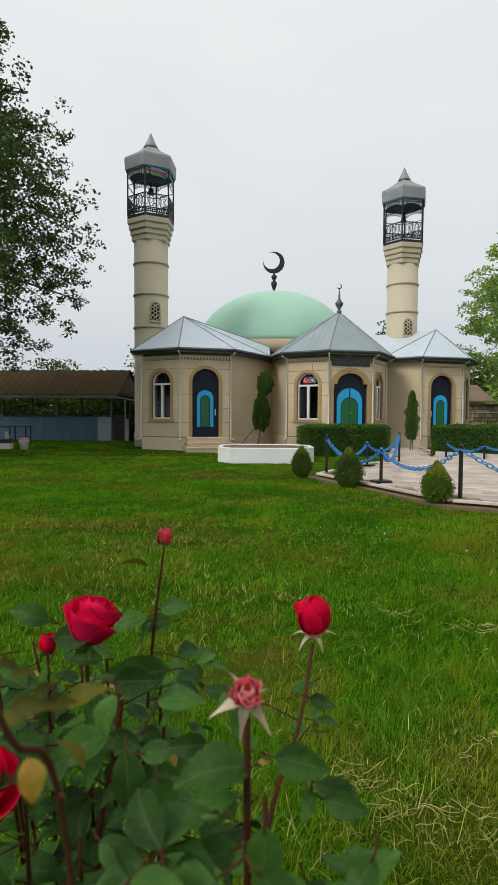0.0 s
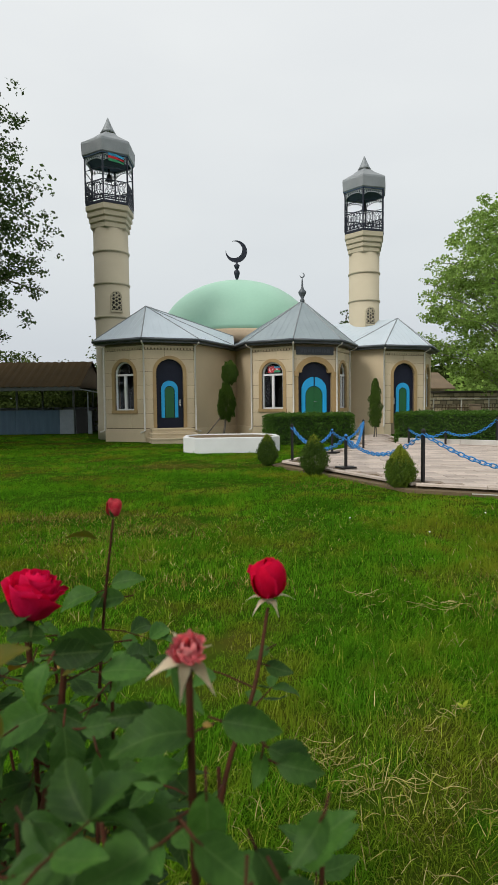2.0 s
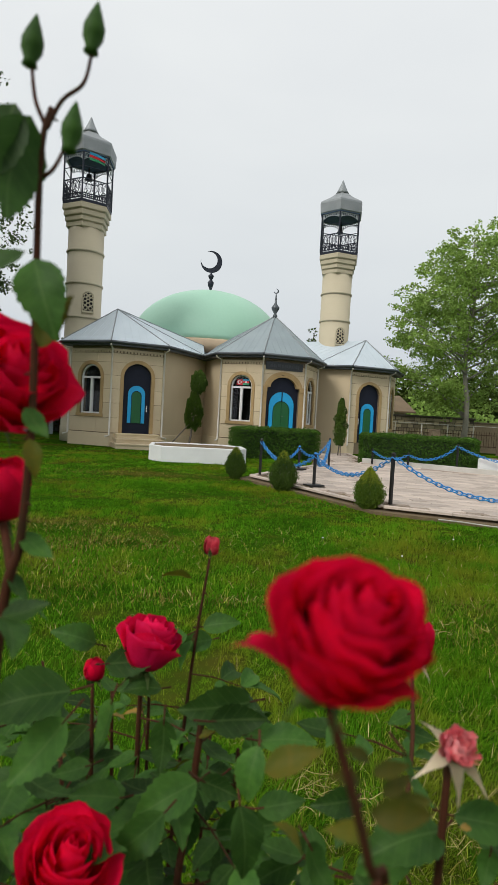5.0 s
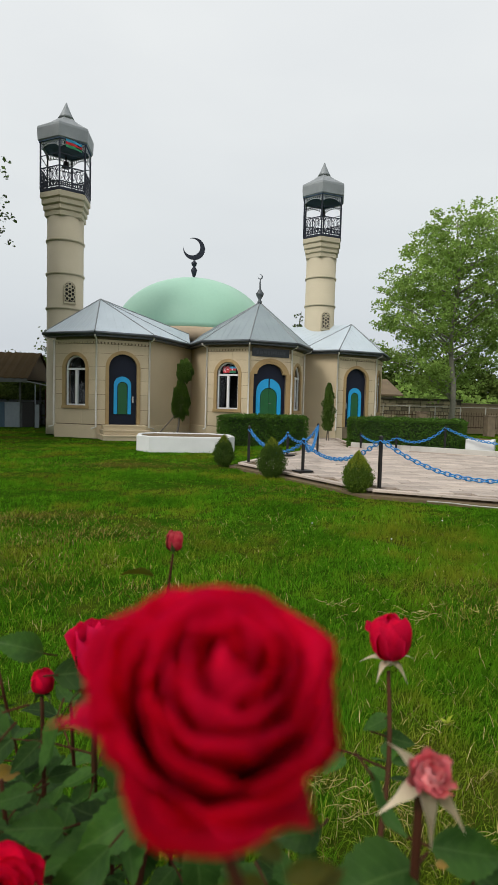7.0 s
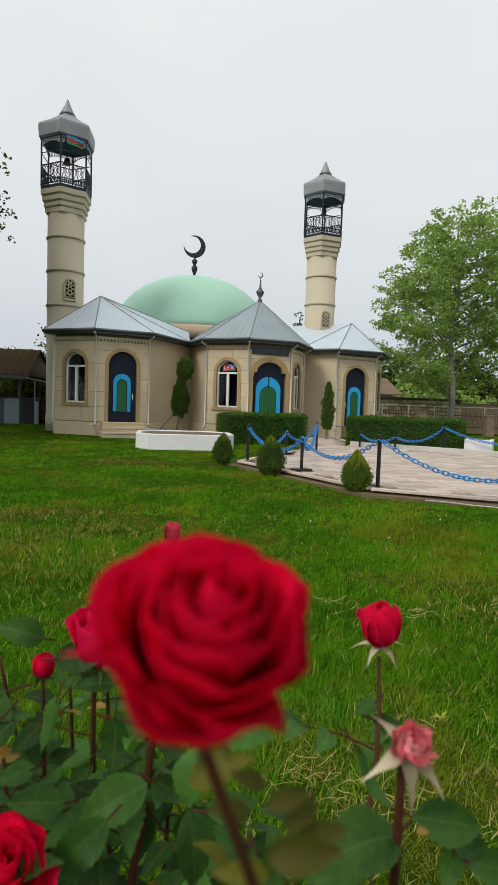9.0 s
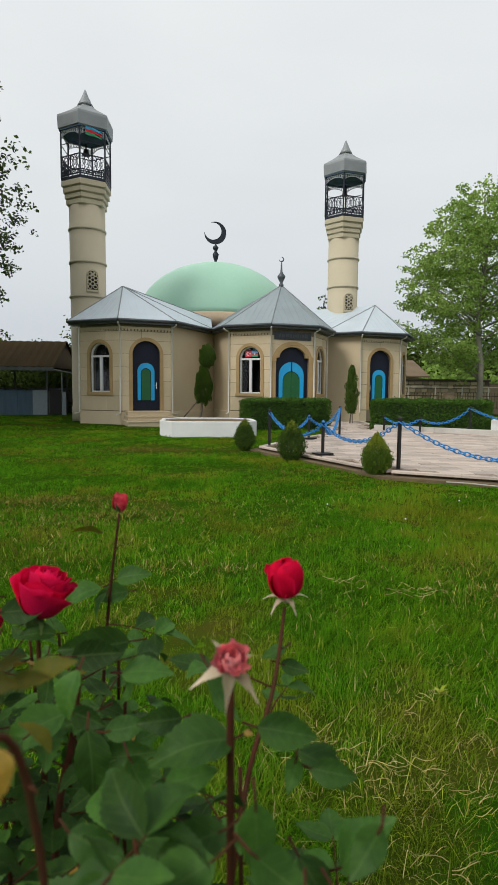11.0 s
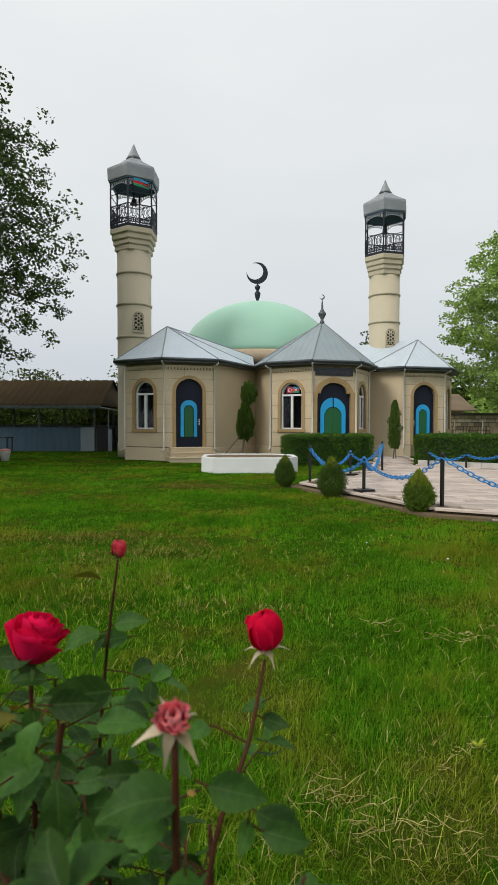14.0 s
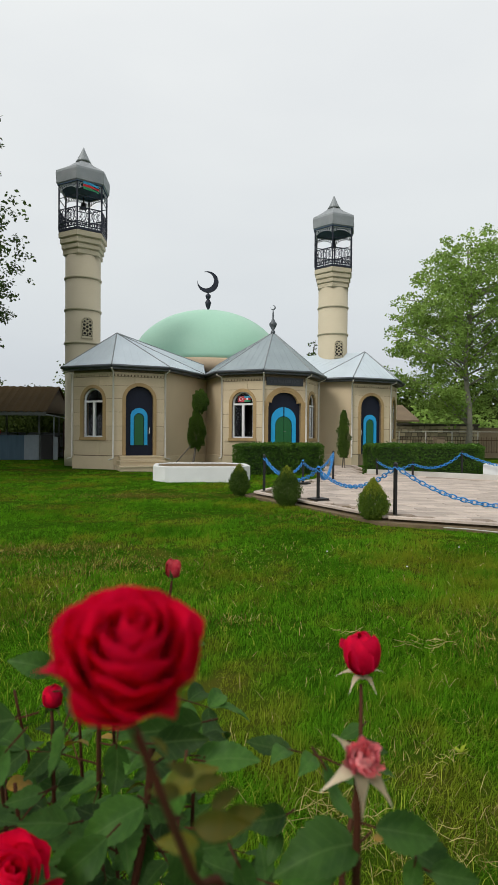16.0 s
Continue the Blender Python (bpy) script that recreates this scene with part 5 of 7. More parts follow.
bm = bmesh.new()
box(bm, 0.07, 0.62, 0.02, 0.07, 0.02, 1.24, bevel=0.006)
part("side_door", bm, POST, shed, "dark low door beside the end panel")
bm = bmesh.new()
box(bm, 0.66, 0.86, 0.03, 0.07, 0.0, 1.12, bevel=0.006)
part("end_strip", bm, SHEDPALE, shed, "narrow pale strip")
dark = thing("board_fence", "dark reddish-brown board fence between shed and mosque", "fence", pose(-6.15, 29.7, 0))
for k in range(16):
    bm = bmesh.new()
    box(bm, k * 0.15, k * 0.15 + 0.142, 0.0, 0.025, 0.0, 1.93 + 0.02 * math.sin(k * 2.1), bevel=0.004)
    part("board", bm, REDBOARD, dark)
for z in (0.4, 1.5):
    part("rail", box(bmesh.new(), 0.0, 2.4, 0.03, 0.07, z, z + 0.08), REDBOARD, dark)

table = thing("metal_table", "dark metal table standing before the shed", "table", pose(-11.4, 26.6, 0))
bm = bmesh.new()
box(bm, -1.5, 0.9, -0.35, 0.35, 0.72, 0.77, bevel=0.005)
part("tabletop", bm, POST, table)
for x in (-1.45, 0.1, 0.85):
    for y in (-0.3, 0.3):
        bm = bmesh.new()
        box(bm, x - 0.025, x + 0.025, y - 0.025, y + 0.025, 0, 0.719)
        part("leg", bm, POST, table)
bucket = thing("bucket", "dirty white plastic bucket with faded pink top on the grass", "bucket", pose(-8.45, 20.9, 0))
part("pail", smooth(lathe(bmesh.new(), [(0.14, 0.0), (0.19, 0.34), (0.20, 0.36), (0.18, 0.36), (0.16, 0.2)], 20)), BUCKET, bucket)
part("lid", lathe(bmesh.new(), [(0.18, 0.37), (0.17, 0.42), (0.08, 0.45), (0.0, 0.45)], 16), PINKLID, bucket, "faded pink lid")
crate = thing("crate_of_pots", "white crate with grey pots on the lawn", "crate", pose(-9.55, 21.4, 0, 0, 0, 10))
bm = bmesh.new()
box(bm, -0.4, 0.4, -0.25, 0.25, 0.0, 0.22, bevel=0.01)
part("box", bm, BUCKET, crate)
bm = bmesh.new()
box(bm, -0.4, 0.4, -0.26, 0.25, 0.222, 0.38, bevel=0.01)
part("upper_box", bm, POST, crate, "dark upper tray")
for x in (-0.2, 0.22):
    part("pot", smooth(lathe(bmesh.new(), [(0.09, 0.38), (0.11, 0.50), (0.06, 0.60), (0.08, 0.66)], 14, pose(x, 0, 0))), SHEDPALE, crate)

# ---- stone boundary wall and iron fence ----
bwall = tagged(part("boundary_wall", box(bmesh.new(), 10.0, 17.7, 32.0, 32.3, 0, 1.95), MORTAR), "tan stone block boundary wall", "wall", kind="structure")
cap = bmesh.new()
box(cap, 9.9, 17.75, 31.88, 32.35, 1.952, 2.07, bevel=0.02)
part("coping", cap, MORTAR, bwall, "dark weathered coping")
swall = tagged(part("garden_wall", box(bmesh.new(), 17.76, 44.0, 32.05, 32.3, 0, 1.78), SANDWALL), "sandy rendered garden wall beyond the stone blocks", "wall", kind="structure")
part("coping", box(bmesh.new(), 17.76, 44.0, 31.98, 32.36, 1.783, 1.86, bevel=0.02), PILLAR, swall, "weathered coping")
rb = random.Random(7)
BLOCKS = []
for k in range(4):
    w = 0.34 + 0.05 * k
    bm = bmesh.new()
    box(bm, -w / 2, w / 2, -0.035, 0.02, -0.094, 0.094, bevel=0.018)
    BLOCKS.append((w, mesh_of("stone_block", bm, BRICK)))
for row in range(9):
    x = 10.05 + (row % 2) * 0.2
    while x < 17.4:
        w, me = BLOCKS[rb.randrange(4)]
        ob = part("stone_block", me, None, bwall)
        ob.matrix_local = pose(x + w / 2, 32.0 + rb.uniform(-0.02, 0.012), 0.11 + row * 0.216)
        x += w + 0.030
fence = thing("iron_fence", "rusty brown iron fence with pale top rail before the wall", "fence", pose(10.5, 29.6, 0, 0, 0, 1))
for z, r, mt_ in ((0.45, 0.02, RUST), (1.10, 0.02, RUST), (1.58, 0.016, PIPE)):
    part("rail", tube(bmesh.new(), [(0, 0, z), (20, 0, z)], r, 6), mt_, fence)
me_bar = mesh_of("bar", lathe(bmesh.new(), [(0.011, 0.38), (0.011, 1.2), (0.02, 1.23), (0.0, 1.30)], 5), RUST)
for k in range(120):
    ob = part("bar", me_bar, None, fence)
    ob.matrix_local = pose(0.08 + k * 0.155, 0, 0)
me_fp = mesh_of("post", box(bmesh.new(), -0.022, 0.022, -0.022, 0.022, 0, 1.6), PIPE)
for k in range(8):
    ob = part("post", me_fp, None, fence, "pale square post")
    ob.matrix_local = pose(1.30 + k * 1.55, 0.06, 0)
pillar = thing("stone_pillar", "weathered sandstone pillar in the iron fence", "pillar", pose(18.0, 29.35, 0), "pillars of the fence")
part("shaft", box(bmesh.new(), -0.23, 0.23, -0.23, 0.23, -0.1, 1.08, bevel=0.03), PILLAR, pillar)
part("cap", box(bmesh.new(), -0.26, 0.26, -0.26, 0.26, 1.083, 1.17, bevel=0.03), PILLAR, pillar)
copy_thing(pillar, pose(13.93, 29.35, 0.12))
barn = thing("tiled_outbuilding", "low outbuilding with an old tan roof behind the wall", "shed", pose(17.0, 37.0, -0.2))
bm = bmesh.new()
box(bm, -3.6, -1.3, 0.6, 5, 0, 2.6)
part("wall", bm, BRICK, barn)
bm = bmesh.new()
va = [bm.verts.new(p) for p in ((-4.2, -0.2, 2.5), (-0.9, -0.2, 2.5), (-0.9, 2.8, 3.7), (-4.2, 2.8, 3.7), (-4.2, -0.2, 2.6), (-0.9, -0.2, 2.6), (-0.9, 2.8, 3.8), (-4.2, 2.8, 3.8))]
for q in ((0, 1, 2, 3), (4, 7, 6, 5), (0, 4, 5, 1), (1, 5, 6, 2), (2, 6, 7, 3), (3, 7, 4, 0)):
    bm.faces.new([va[i] for i in q])
part("roof", bm, TILEROOF, barn, "old tan roof")

# ---- paving slabs of the court ----
me_slab = []
for k in range(3):
    bm = bmesh.new()
    box(bm, -0.246, 0.246, -0.116, 0.116, -0.02, 0.016 + 0.002 * k, bevel=0.005)
    me_slab.append(mesh_of("paving_slab", bm, PAVER))
rp_ = random.Random(9)
ca, sa_ = math.cos(radians(-6)), math.sin(radians(-6))
made = 0
rest = bmesh.new()
for j in range(-24, 66):
    for i in range(-8, 26):
        lx, ly = i * 0.5 + 0.25 * (j % 2), j * 0.24
        x, y = 3.2 + lx * ca - ly * sa_, 8.3 + lx * sa_ + ly * ca
        if not all(inside((x + dx, y + dy), COURT) for dx, dy in ((0.30, 0), (-0.30, 0), (0, 0.18), (0, -0.18))):
            continue
        if made < 300 and x < 9.5:
            ob = part("paving_slab", me_slab[rp_.randrange(3)], None, court)
            ob.matrix_local = pose(x, y, 0.074 + rp_.uniform(0, 0.004), rp_.uniform(-0.3, 0.3), rp_.uniform(-0.3, 0.3), -6)
            made += 1
        else:
            box(rest, -0.246, 0.246, -0.116, 0.116, 0.055, 0.092, pose(x, y, 0, 0, 0, -6))
ob = part("paving_rest", rest, PAVER, court, "farther paving slabs")
tagged(ob, kind="stuff")

hose = part("garden_hose", smooth(tube(bmesh.new(), [(3.55, 7.50, 0.03), (3.8, 7.33, 0.035), (4.1, 7.10, 0.03), (4.5, 6.84, 0.035), (5.2, 6.35, 0.03), (6.2, 5.75, 0.03), (7.5, 5.2, 0.03)], 0.008, 7)), CONCRETE)
tagged(hose, "thin pale hose lying in the grass along the court", "hose")


# ---- rose bushes ----
def petal_mesh(name, material, length, half, base, mid, tip, wave, seed, r0=0.002, spiral=0.0, peak=0.0, nu=9, nv=10):
    """One petal that rises from a ring of radius r0 round the z axis and leans out towards +x: base, mid and tip are its angles from the axis."""
    rg = random.Random(seed)
    ph = rg.uniform(0, 6)
    bm = bmesh.new()
    grid = {}
    for i in range(nu):
        u = -1 + 2 * i / (nu - 1)
        r, z = r0, 0.0
        for j in range(nv):
            v = j / (nv - 1)
            if j:
                w = v - 0.5 / (nv - 1)
                k = w / 0.55 if w < 0.55 else 1.0
                th = base + (mid - base) * (k * k * (3 - 2 * k))
                if w > 0.55:
                    q = (w - 0.55) / 0.45
                    th = mid + (tip + peak * abs(u) ** 1.5 - mid) * q * q
                r += length / (nv - 1) * math.sin(radians(th))
                z += length / (nv - 1) * math.cos(radians(th)) * (1 - 0.12 * abs(u) ** 3)
            across = half * max(0.05, math.sin(math.pi * (0.16 + 0.62 * v))) ** 0.55
            a = u * min(across / max(r, 0.35 * half), 2.6)
            k = 1 + spiral * u + wave * v * (math.sin(u * 3.1 + ph) + 0.5 * math.sin(u * 7 + 2 * ph) * v)
            grid[i, j] = bm.verts.new((r * k * math.cos(a), r * k * math.sin(a), z + wave * length * 0.5 * math.sin(u * 4.3 + 1.7 * ph) * v * v))
    for i in range(nu - 1):
        for j in range(nv - 1):
            bm.faces.new((grid[i, j], grid[i + 1, j], grid[i + 1, j + 1], grid[i, j + 1]))
    bmesh.ops.solidify(bm, geom=bm.faces[:], thickness=max(0.00025, half * 0.02))
    return mesh_of(name, smooth(bm), material)


def sepal_mesh(length, width, droop, material):
    bm = bmesh.new()
    rows = []
    n = 7
    for j in range(n):
        v = j / (n - 1)
        w = width * (1 - v) ** 0.8 * (0.75 + 0.5 * math.sin(math.pi * min(v * 1.6, 1)))
        x = 0.004 + length * v
        z = 0.003 * math.sin(v * 3) - droop * length * v ** 1.7
        rows.append([bm.verts.new((x, -w, z + w * 0.3)), bm.verts.new((x, 0, z)), bm.verts.new((x, w, z + w * 0.3))])
    for a, b in zip(rows, rows[1:]):
        for k in range(2):
            bm.faces.new((a[k], a[k + 1], b[k + 1], b[k]))
    bmesh.ops.solidify(bm, geom=bm.faces[:], thickness=0.0006)
    return mesh_of("sepal", smooth(bm), material)


def axis_matrix(centre, axis, spin=0.0):
    q = Vector(axis).normalized().to_track_quat("Z", "Y")
    return Matrix.Translation(centre) @ q.to_matrix().to_4x4() @ pose(0, 0, 0, 0, 0, spin)


def rose(bush, centre, axis, R, n, material, seed, label="", spin=0.0, style="open", sepals=(0.022, 0.005, 0.5), calyx=None, turns=None, tall=2.75, deep=1.0, curls=()):
    """A flower of n petals round a calyx; a part of its bush. style: open, bud or ragged."""
    rg = random.Random(seed)
    bm = bmesh.new()
    lathe(bm, [(0.0, -0.42 * R), (0.14 * R, -0.40 * R), (0.26 * R, -0.22 * R), (0.24 * R, -0.02 * R), (0.0, 0.05 * R)], 10)
    flower = part("flower", smooth(bm), calyx or GREENCALYX, bush, label)
    flower.matrix_local = axis_matrix(Vector(centre), axis, spin) @ Matrix.Diagonal((1, 1, deep, 1))
    for i in range(n):
        t = i / (n - 1)
        if style == "open":
            t = t ** 0.74
            length = R * (1.12 + 0.06 * t + rg.uniform(-0.05, 0.05))
            half = R * (0.32 + 0.54 * t)
            base, mid, tip = 16 + 68 * t ** 0.75, -4 + 36 * t ** 1.4, -24 + 46 * t + 34 * t ** 3 + rg.uniform(-14, 16) * t
            me = petal_mesh("petal", material, length, half, base, mid, tip, 0.03 + 0.03 * t, seed * 97 + i, R * (0.05 + 0.05 * t), 0.12 * (1 - 0.4 * t), 0)
        elif style == "bud":
            length = R * (tall - 0.15 + 0.25 * t)
            me = petal_mesh("petal", material, length, R * (0.75 + 0.25 * t), 46 + 28 * t, 1 + 2 * t, -135 + 14 * t + rg.uniform(-10, 35) + (50 if i == n - 2 else 0), 0.055, seed * 97 + i, R * 0.08, 0.10, 0)
        else:
            me = petal_mesh("petal", material, R * rg.uniform(1.15, 1.45), R * rg.uniform(0.20, 0.34), 20 + 74 * t ** 0.7, 6 + 26 * t, -40 + 40 * t + rg.uniform(-25, 25), 0.09, seed * 97 + i, R * 0.08, 0.1, 0, 5, 7)
        ob = part("petal", me, None, flower)
        ob.matrix_local = pose(0, 0, -0.02 * R * t, rg.uniform(-3, 3), rg.uniform(-3, 3), i * 137.5 + rg.uniform(-12, 12))
    for a in curls:
        shape = (R * (tall - 0.75), R * 0.55, 64, 0, 88) if style == "bud" else (R * 1.08, R * 0.11, 74, 60, 150)
        ob = part("petal", petal_mesh("petal", material, *shape, 0.06, seed * 97 + n, R * 0.1, 0.1, 0), None, flower, "outer petal curled back")
        ob.matrix_local = pose(0, 0, -0.04 * R, 0, 0, a)
    if sepals:
        me = sepal_mesh(*sepals, calyx or GREENCALYX)
        for a in turns or [72 * q + rg.uniform(-12, 12) for q in range(5)]:
            ob = part("sepal", me, None, flower)
            a, k = a if isinstance(a, tuple) else (a, 1.0)
            ob.matrix_local = pose(0, 0, -0.06 * R, 0, 0, a) @ Matrix.Diagonal((k, k, k, 1)) @ pose(0, 0, 0, rg.uniform(-4, 4), rg.uniform(-6, 6))
    return flower


def leaf_mesh(w, l, fold, bend, seed, material=ROSELEAF, teeth=9):
    """A rose leaflet with a toothed edge, a folded midrib and side veins."""
    rg = random.Random(seed)
    bm = bmesh.new()
    rows = []
    n = 2 * teeth
    for j in range(n + 1):
        v = j / n
        half = w / 2 * math.sin(math.pi * v ** 0.74) ** 0.85 * (1 - 0.18 * v ** 3) * (1.04 if j % 2 else 0.95)
        x = l * v
        z = bend * l * math.sin(math.pi * v) - 0.25 * bend * l * v
        row = []
        for k in (-1, -0.5, 0, 0.5, 1):
            y = half * k
            row.append(bm.verts.new((x + (0.02 * l if j % 2 else 0) * abs(k), y, z + abs(k) * half * fold + 0.03 * w * math.sin(v * 14 + k * 3) * abs(k))))
        rows.append(row)
    for a, b in zip(rows, rows[1:]):
        for k in range(4):
            bm.faces.new((a[k], a[k + 1], b[k + 1], b[k]))
    bmesh.ops.remove_doubles(bm, verts=bm.verts[:], dist=1e-5)
    return mesh_of("leaf", smooth(bm), material)


LEAVES = [leaf_mesh(0.030, 0.054, 0.28, 0.10, 1), leaf_mesh(0.027, 0.050, 0.16, -0.12, 2), leaf_mesh(0.033, 0.057, 0.42, 0.16, 3), leaf_mesh(0.025, 0.045, 0.30, -0.06, 4)]
LEAF_YELLOW = leaf_mesh(0.028, 0.045, 0.25, 0.1, 5, YOUNGLEAF)
LEAF_RED = leaf_mesh(0.020, 0.044, 0.35, 0.08, 6, REDLEAF)


def place_leaf(bush, p, tip, size=1.0, roll=0.0, yellow=False, rg=random, red=False):
    me = LEAF_YELLOW if yellow else LEAF_RED if red else LEAVES[rg.randrange(4)]
    d = Vector(tip).normalized()
    z = Vector((0, 0, 1)) - d * d.z
    z = z.normalized() if z.length > 0.05 else Vector((0, -1, 0))
    y = z.cross(d)
    rot = Matrix((d, y, z)).transposed().to_4x4()
    ob = part("leaf", me, None, bush, "yellowing leaf" if yellow else "reddish young leaf" if red else "")
    ob.matrix_local = Matrix.Translation(p) @ rot @ pose(0, 0, 0, roll) @ Matrix.Diagonal((size, size, size, 1))
    return ob


def cane(bush, pts, r0, r1, rg, leafy=(0.3, 1.0), sprays=6, size=1.0, thorns=True):
    """A stem through pts with compound leaves along it."""
    pts = [Vector(p) for p in pts]
    fine = []
    n = len(pts)
    for i in range(n - 1):
        a, b = pts[max(i - 1, 0)], pts[i]
        c, d = pts[i + 1], pts[min(i + 2, n - 1)]
        for k in range(6):
            t = k / 6
            fine.append(0.5 * ((2 * b) + (c - a) * t + (2 * a - 5 * b + 4 * c - d) * t * t + (3 * b - a - 3 * c + d) * t ** 3))
    fine.append(pts[-1])
    m = len(fine)
    bm = bmesh.new()
    tube(bm, fine, [r0 + (r1 - r0) * i / (m - 1) for i in range(m)], 7)
    if thorns:
        for i in range(2, m - 2):
            if rg.random() < 0.5:
                d = Vector((rg.uniform(-1, 1), rg.uniform(-1, 1), -0.2)).normalized()
                p = fine[i]
                tube(bm, [p, p + d * 0.006 + Vector((0, 0, -0.001))], [0.0018, 0.0003], 4)
    part("stem", smooth(bm), STEM, bush)
    for s in range(sprays):
        f = leafy[0] + (leafy[1] - leafy[0]) * (s + rg.uniform(0.1, 0.9)) / max(sprays, 1)
        p = fine[min(m - 1, int(f * (m - 1)))]
        a = s * 2.4 + rg.uniform(-0.5, 0.5)
        out = Vector((math.cos(a), math.sin(a), rg.uniform(-0.05, 0.5)))
        stalk = rg.uniform(0.035, 0.06) * size
        e = p + out.normalized() * stalk
        if e.y < 0.20 and e.z > 0.9:
            continue
        end = e + out.normalized() * 0.045 * size + Vector((0, 0, -0.008))
        bm = bmesh.new()
        tube(bm, [p, e, end], [0.0012, 0.001, 0.0006], 5)
        part("leaf_stalk", bm, STEM, bush)
        side = out.cross(Vector((0, 0, 1))).normalized()
        sz = size * rg.uniform(0.75, 1.15)
        place_leaf(bush, end, out + Vector((0, 0, rg.uniform(-0.7, 0.0))), sz * 1.1, rg.uniform(-35, 35), rg=rg)
        for q in ((0.25, 0.95) if rg.random() < 0.75 else (0.6,)):
            b = e.lerp(end, q)
            for sg in (-1, 1):
                if rg.random() < 0.9:
                    place_leaf(bush, b, out * 0.35 + side * sg + Vector((0, 0, rg.uniform(-0.5, 0.25))), sz * rg.uniform(0.75, 0.95), rg.uniform(-40, 40), rg.random() < 0.012, rg)


def bush_thing(label, m=None):
    return thing("rose_bush", label, "rose bush", m or pose(0, 0, 0), "rose bushes beside the lawn")


def leaves(bush, rows, rg):
    """Single broad leaves, each with its stalk: foot, way, size and roll."""
    for p, d, size, roll in rows:
        foot = Vector(p) - Vector(d).normalized() * 0.012 * size + Vector((0, 0.01, -0.004))
        part("leaf_stalk", tube(bmesh.new(), [foot, Vector(p), Vector(p) + Vector(d).normalized() * 0.006], [0.0011, 0.0009, 0.0006], 5), STEM, bush)
        place_leaf(bush, p, d, size, roll + rg.uniform(-24, 24), rg=rg)


rgA = random.Random(101)
bush = bush_thing("rose bush with closed crimson bud and pale pink bud")
cane(bush, [(0.03, 0.46, -0.02), (0.015, 0.44, 0.45), (0.004, 0.405, 0.85), (0.001, 0.392, 1.090)], 0.0050, 0.0026, rgA, (0.35, 0.80), 5, 0.9)
cane(bush, [(0.02, 0.47, 0.05), (-0.01, 0.47, 0.6), (0.02, 0.50, 0.90), (0.057, 0.56, 0.985), (0.076, 0.612, 1.048)], 0.0034, 0.0019, rgA, (0.35, 0.80), 5, 0.85)
rose(bush, (0.001, 0.388, 1.100), (0.0, -0.70, 0.71), 0.0138, 40, PETALBUD, 5, "pale pink ragged bud with spread pale sepals", 0, "ragged", (0.028, 0.0046, 0.28), SEPAL, ((122, 0.8), 206, 261, 306, (22, 0.55)))
rose(bush, (0.078, 0.616, 1.058), (-0.08, -0.12, 1.0), 0.0166, 12, PETALRED, 6, "closed crimson bud", 40, "bud", (0.025, 0.0042, 0.34), SEPAL, None, 3.35, curls=(132,))
for k, top in enumerate([(0.10, 0.42, 0.93), (-0.07, 0.43, 0.95), (0.05, 0.36, 0.89), (0.02, 0.52, 0.93)]):
    cane(bush, [(0.03 + 0.1 * (k - 2) / 4, 0.46, -0.02), (top[0] * 0.6 + 0.02, top[1] + 0.03, 0.5), top], 0.0038, 0.002, rgA, (0.5, 0.96), 8, 1.0)
leaves(bush, (((0.076, 0.370, 0.960), (0.64, -0.15, 0.77), 1.00, 33), ((0.064, 0.370, 0.929), (1.00, -0.15, 0.00), 0.97, 52), ((0.005, 0.400, 1.038), (-0.98, -0.15, -0.17), 1.09, -51), ((0.023, 0.420, 1.033), (0.99, -0.15, -0.14), 0.82, 51), ((0.064, 0.420, 0.998), (0.98, -0.15, -0.17), 0.70, 51), ((0.054, 0.420, 1.008), (-0.26, -0.15, -0.97), 0.57, -18), ((-0.013, 0.430, 1.076), (0.50, -0.15, -0.87), 0.92, 26), ((0.078, 0.610, 1.004), (-0.94, -0.15, -0.34), 0.66, -49), ((0.072, 0.610, 0.985), (0.97, -0.15, -0.26), 0.66, 50), ((0.023, 0.270, 1.026), (-0.94, -0.15, -0.34), 1.29, -49), ((-0.021, 0.290, 1.000), (-0.97, -0.15, 0.26), 1.11, -50), ((-0.092, 0.300, 1.022), (0.94, -0.15, 0.34), 1.09, 49), ((0.034, 0.290, 1.017), (-0.14, -0.15, -0.99), 1.06, -18), ((0.013, 0.340, 1.036), (0.03, -0.15, -1.00), 0.99, 18), ((-0.004, 0.340, 1.020), (-0.98, -0.15, -0.21), 0.99, -51), ((0.044, 0.360, 0.981), (0.50, -0.15, -0.87), 0.77, 26), ((-0.044, 0.270, 1.024), (0.95, -0.15, -0.33), 1.25, 50), ((-0.012, 0.310, 1.028), (-0.92, -0.15, -0.39), 1.23, -50), ((0.007, 0.310, 1.030), (0.79, -0.15, -0.61), 0.91, 50), ((0.078, 0.300, 1.049), (-0.57, -0.15, -0.82), 0.68, -18), ((0.053, 0.300, 1.012), (0.57, -0.15, -0.82), 0.81, 18), ((0.037, 0.280, 1.007), (-0.44, -0.15, -0.90), 0.68, -18), ((0.060, 0.450, 0.992), (0.78, -0.15, -0.62), 0.90, 50)), rgA)
place_leaf(bush, (0.010, 0.388, 1.050), (0.85, -0.2, -0.1), 0.16, 40, True, rgA)

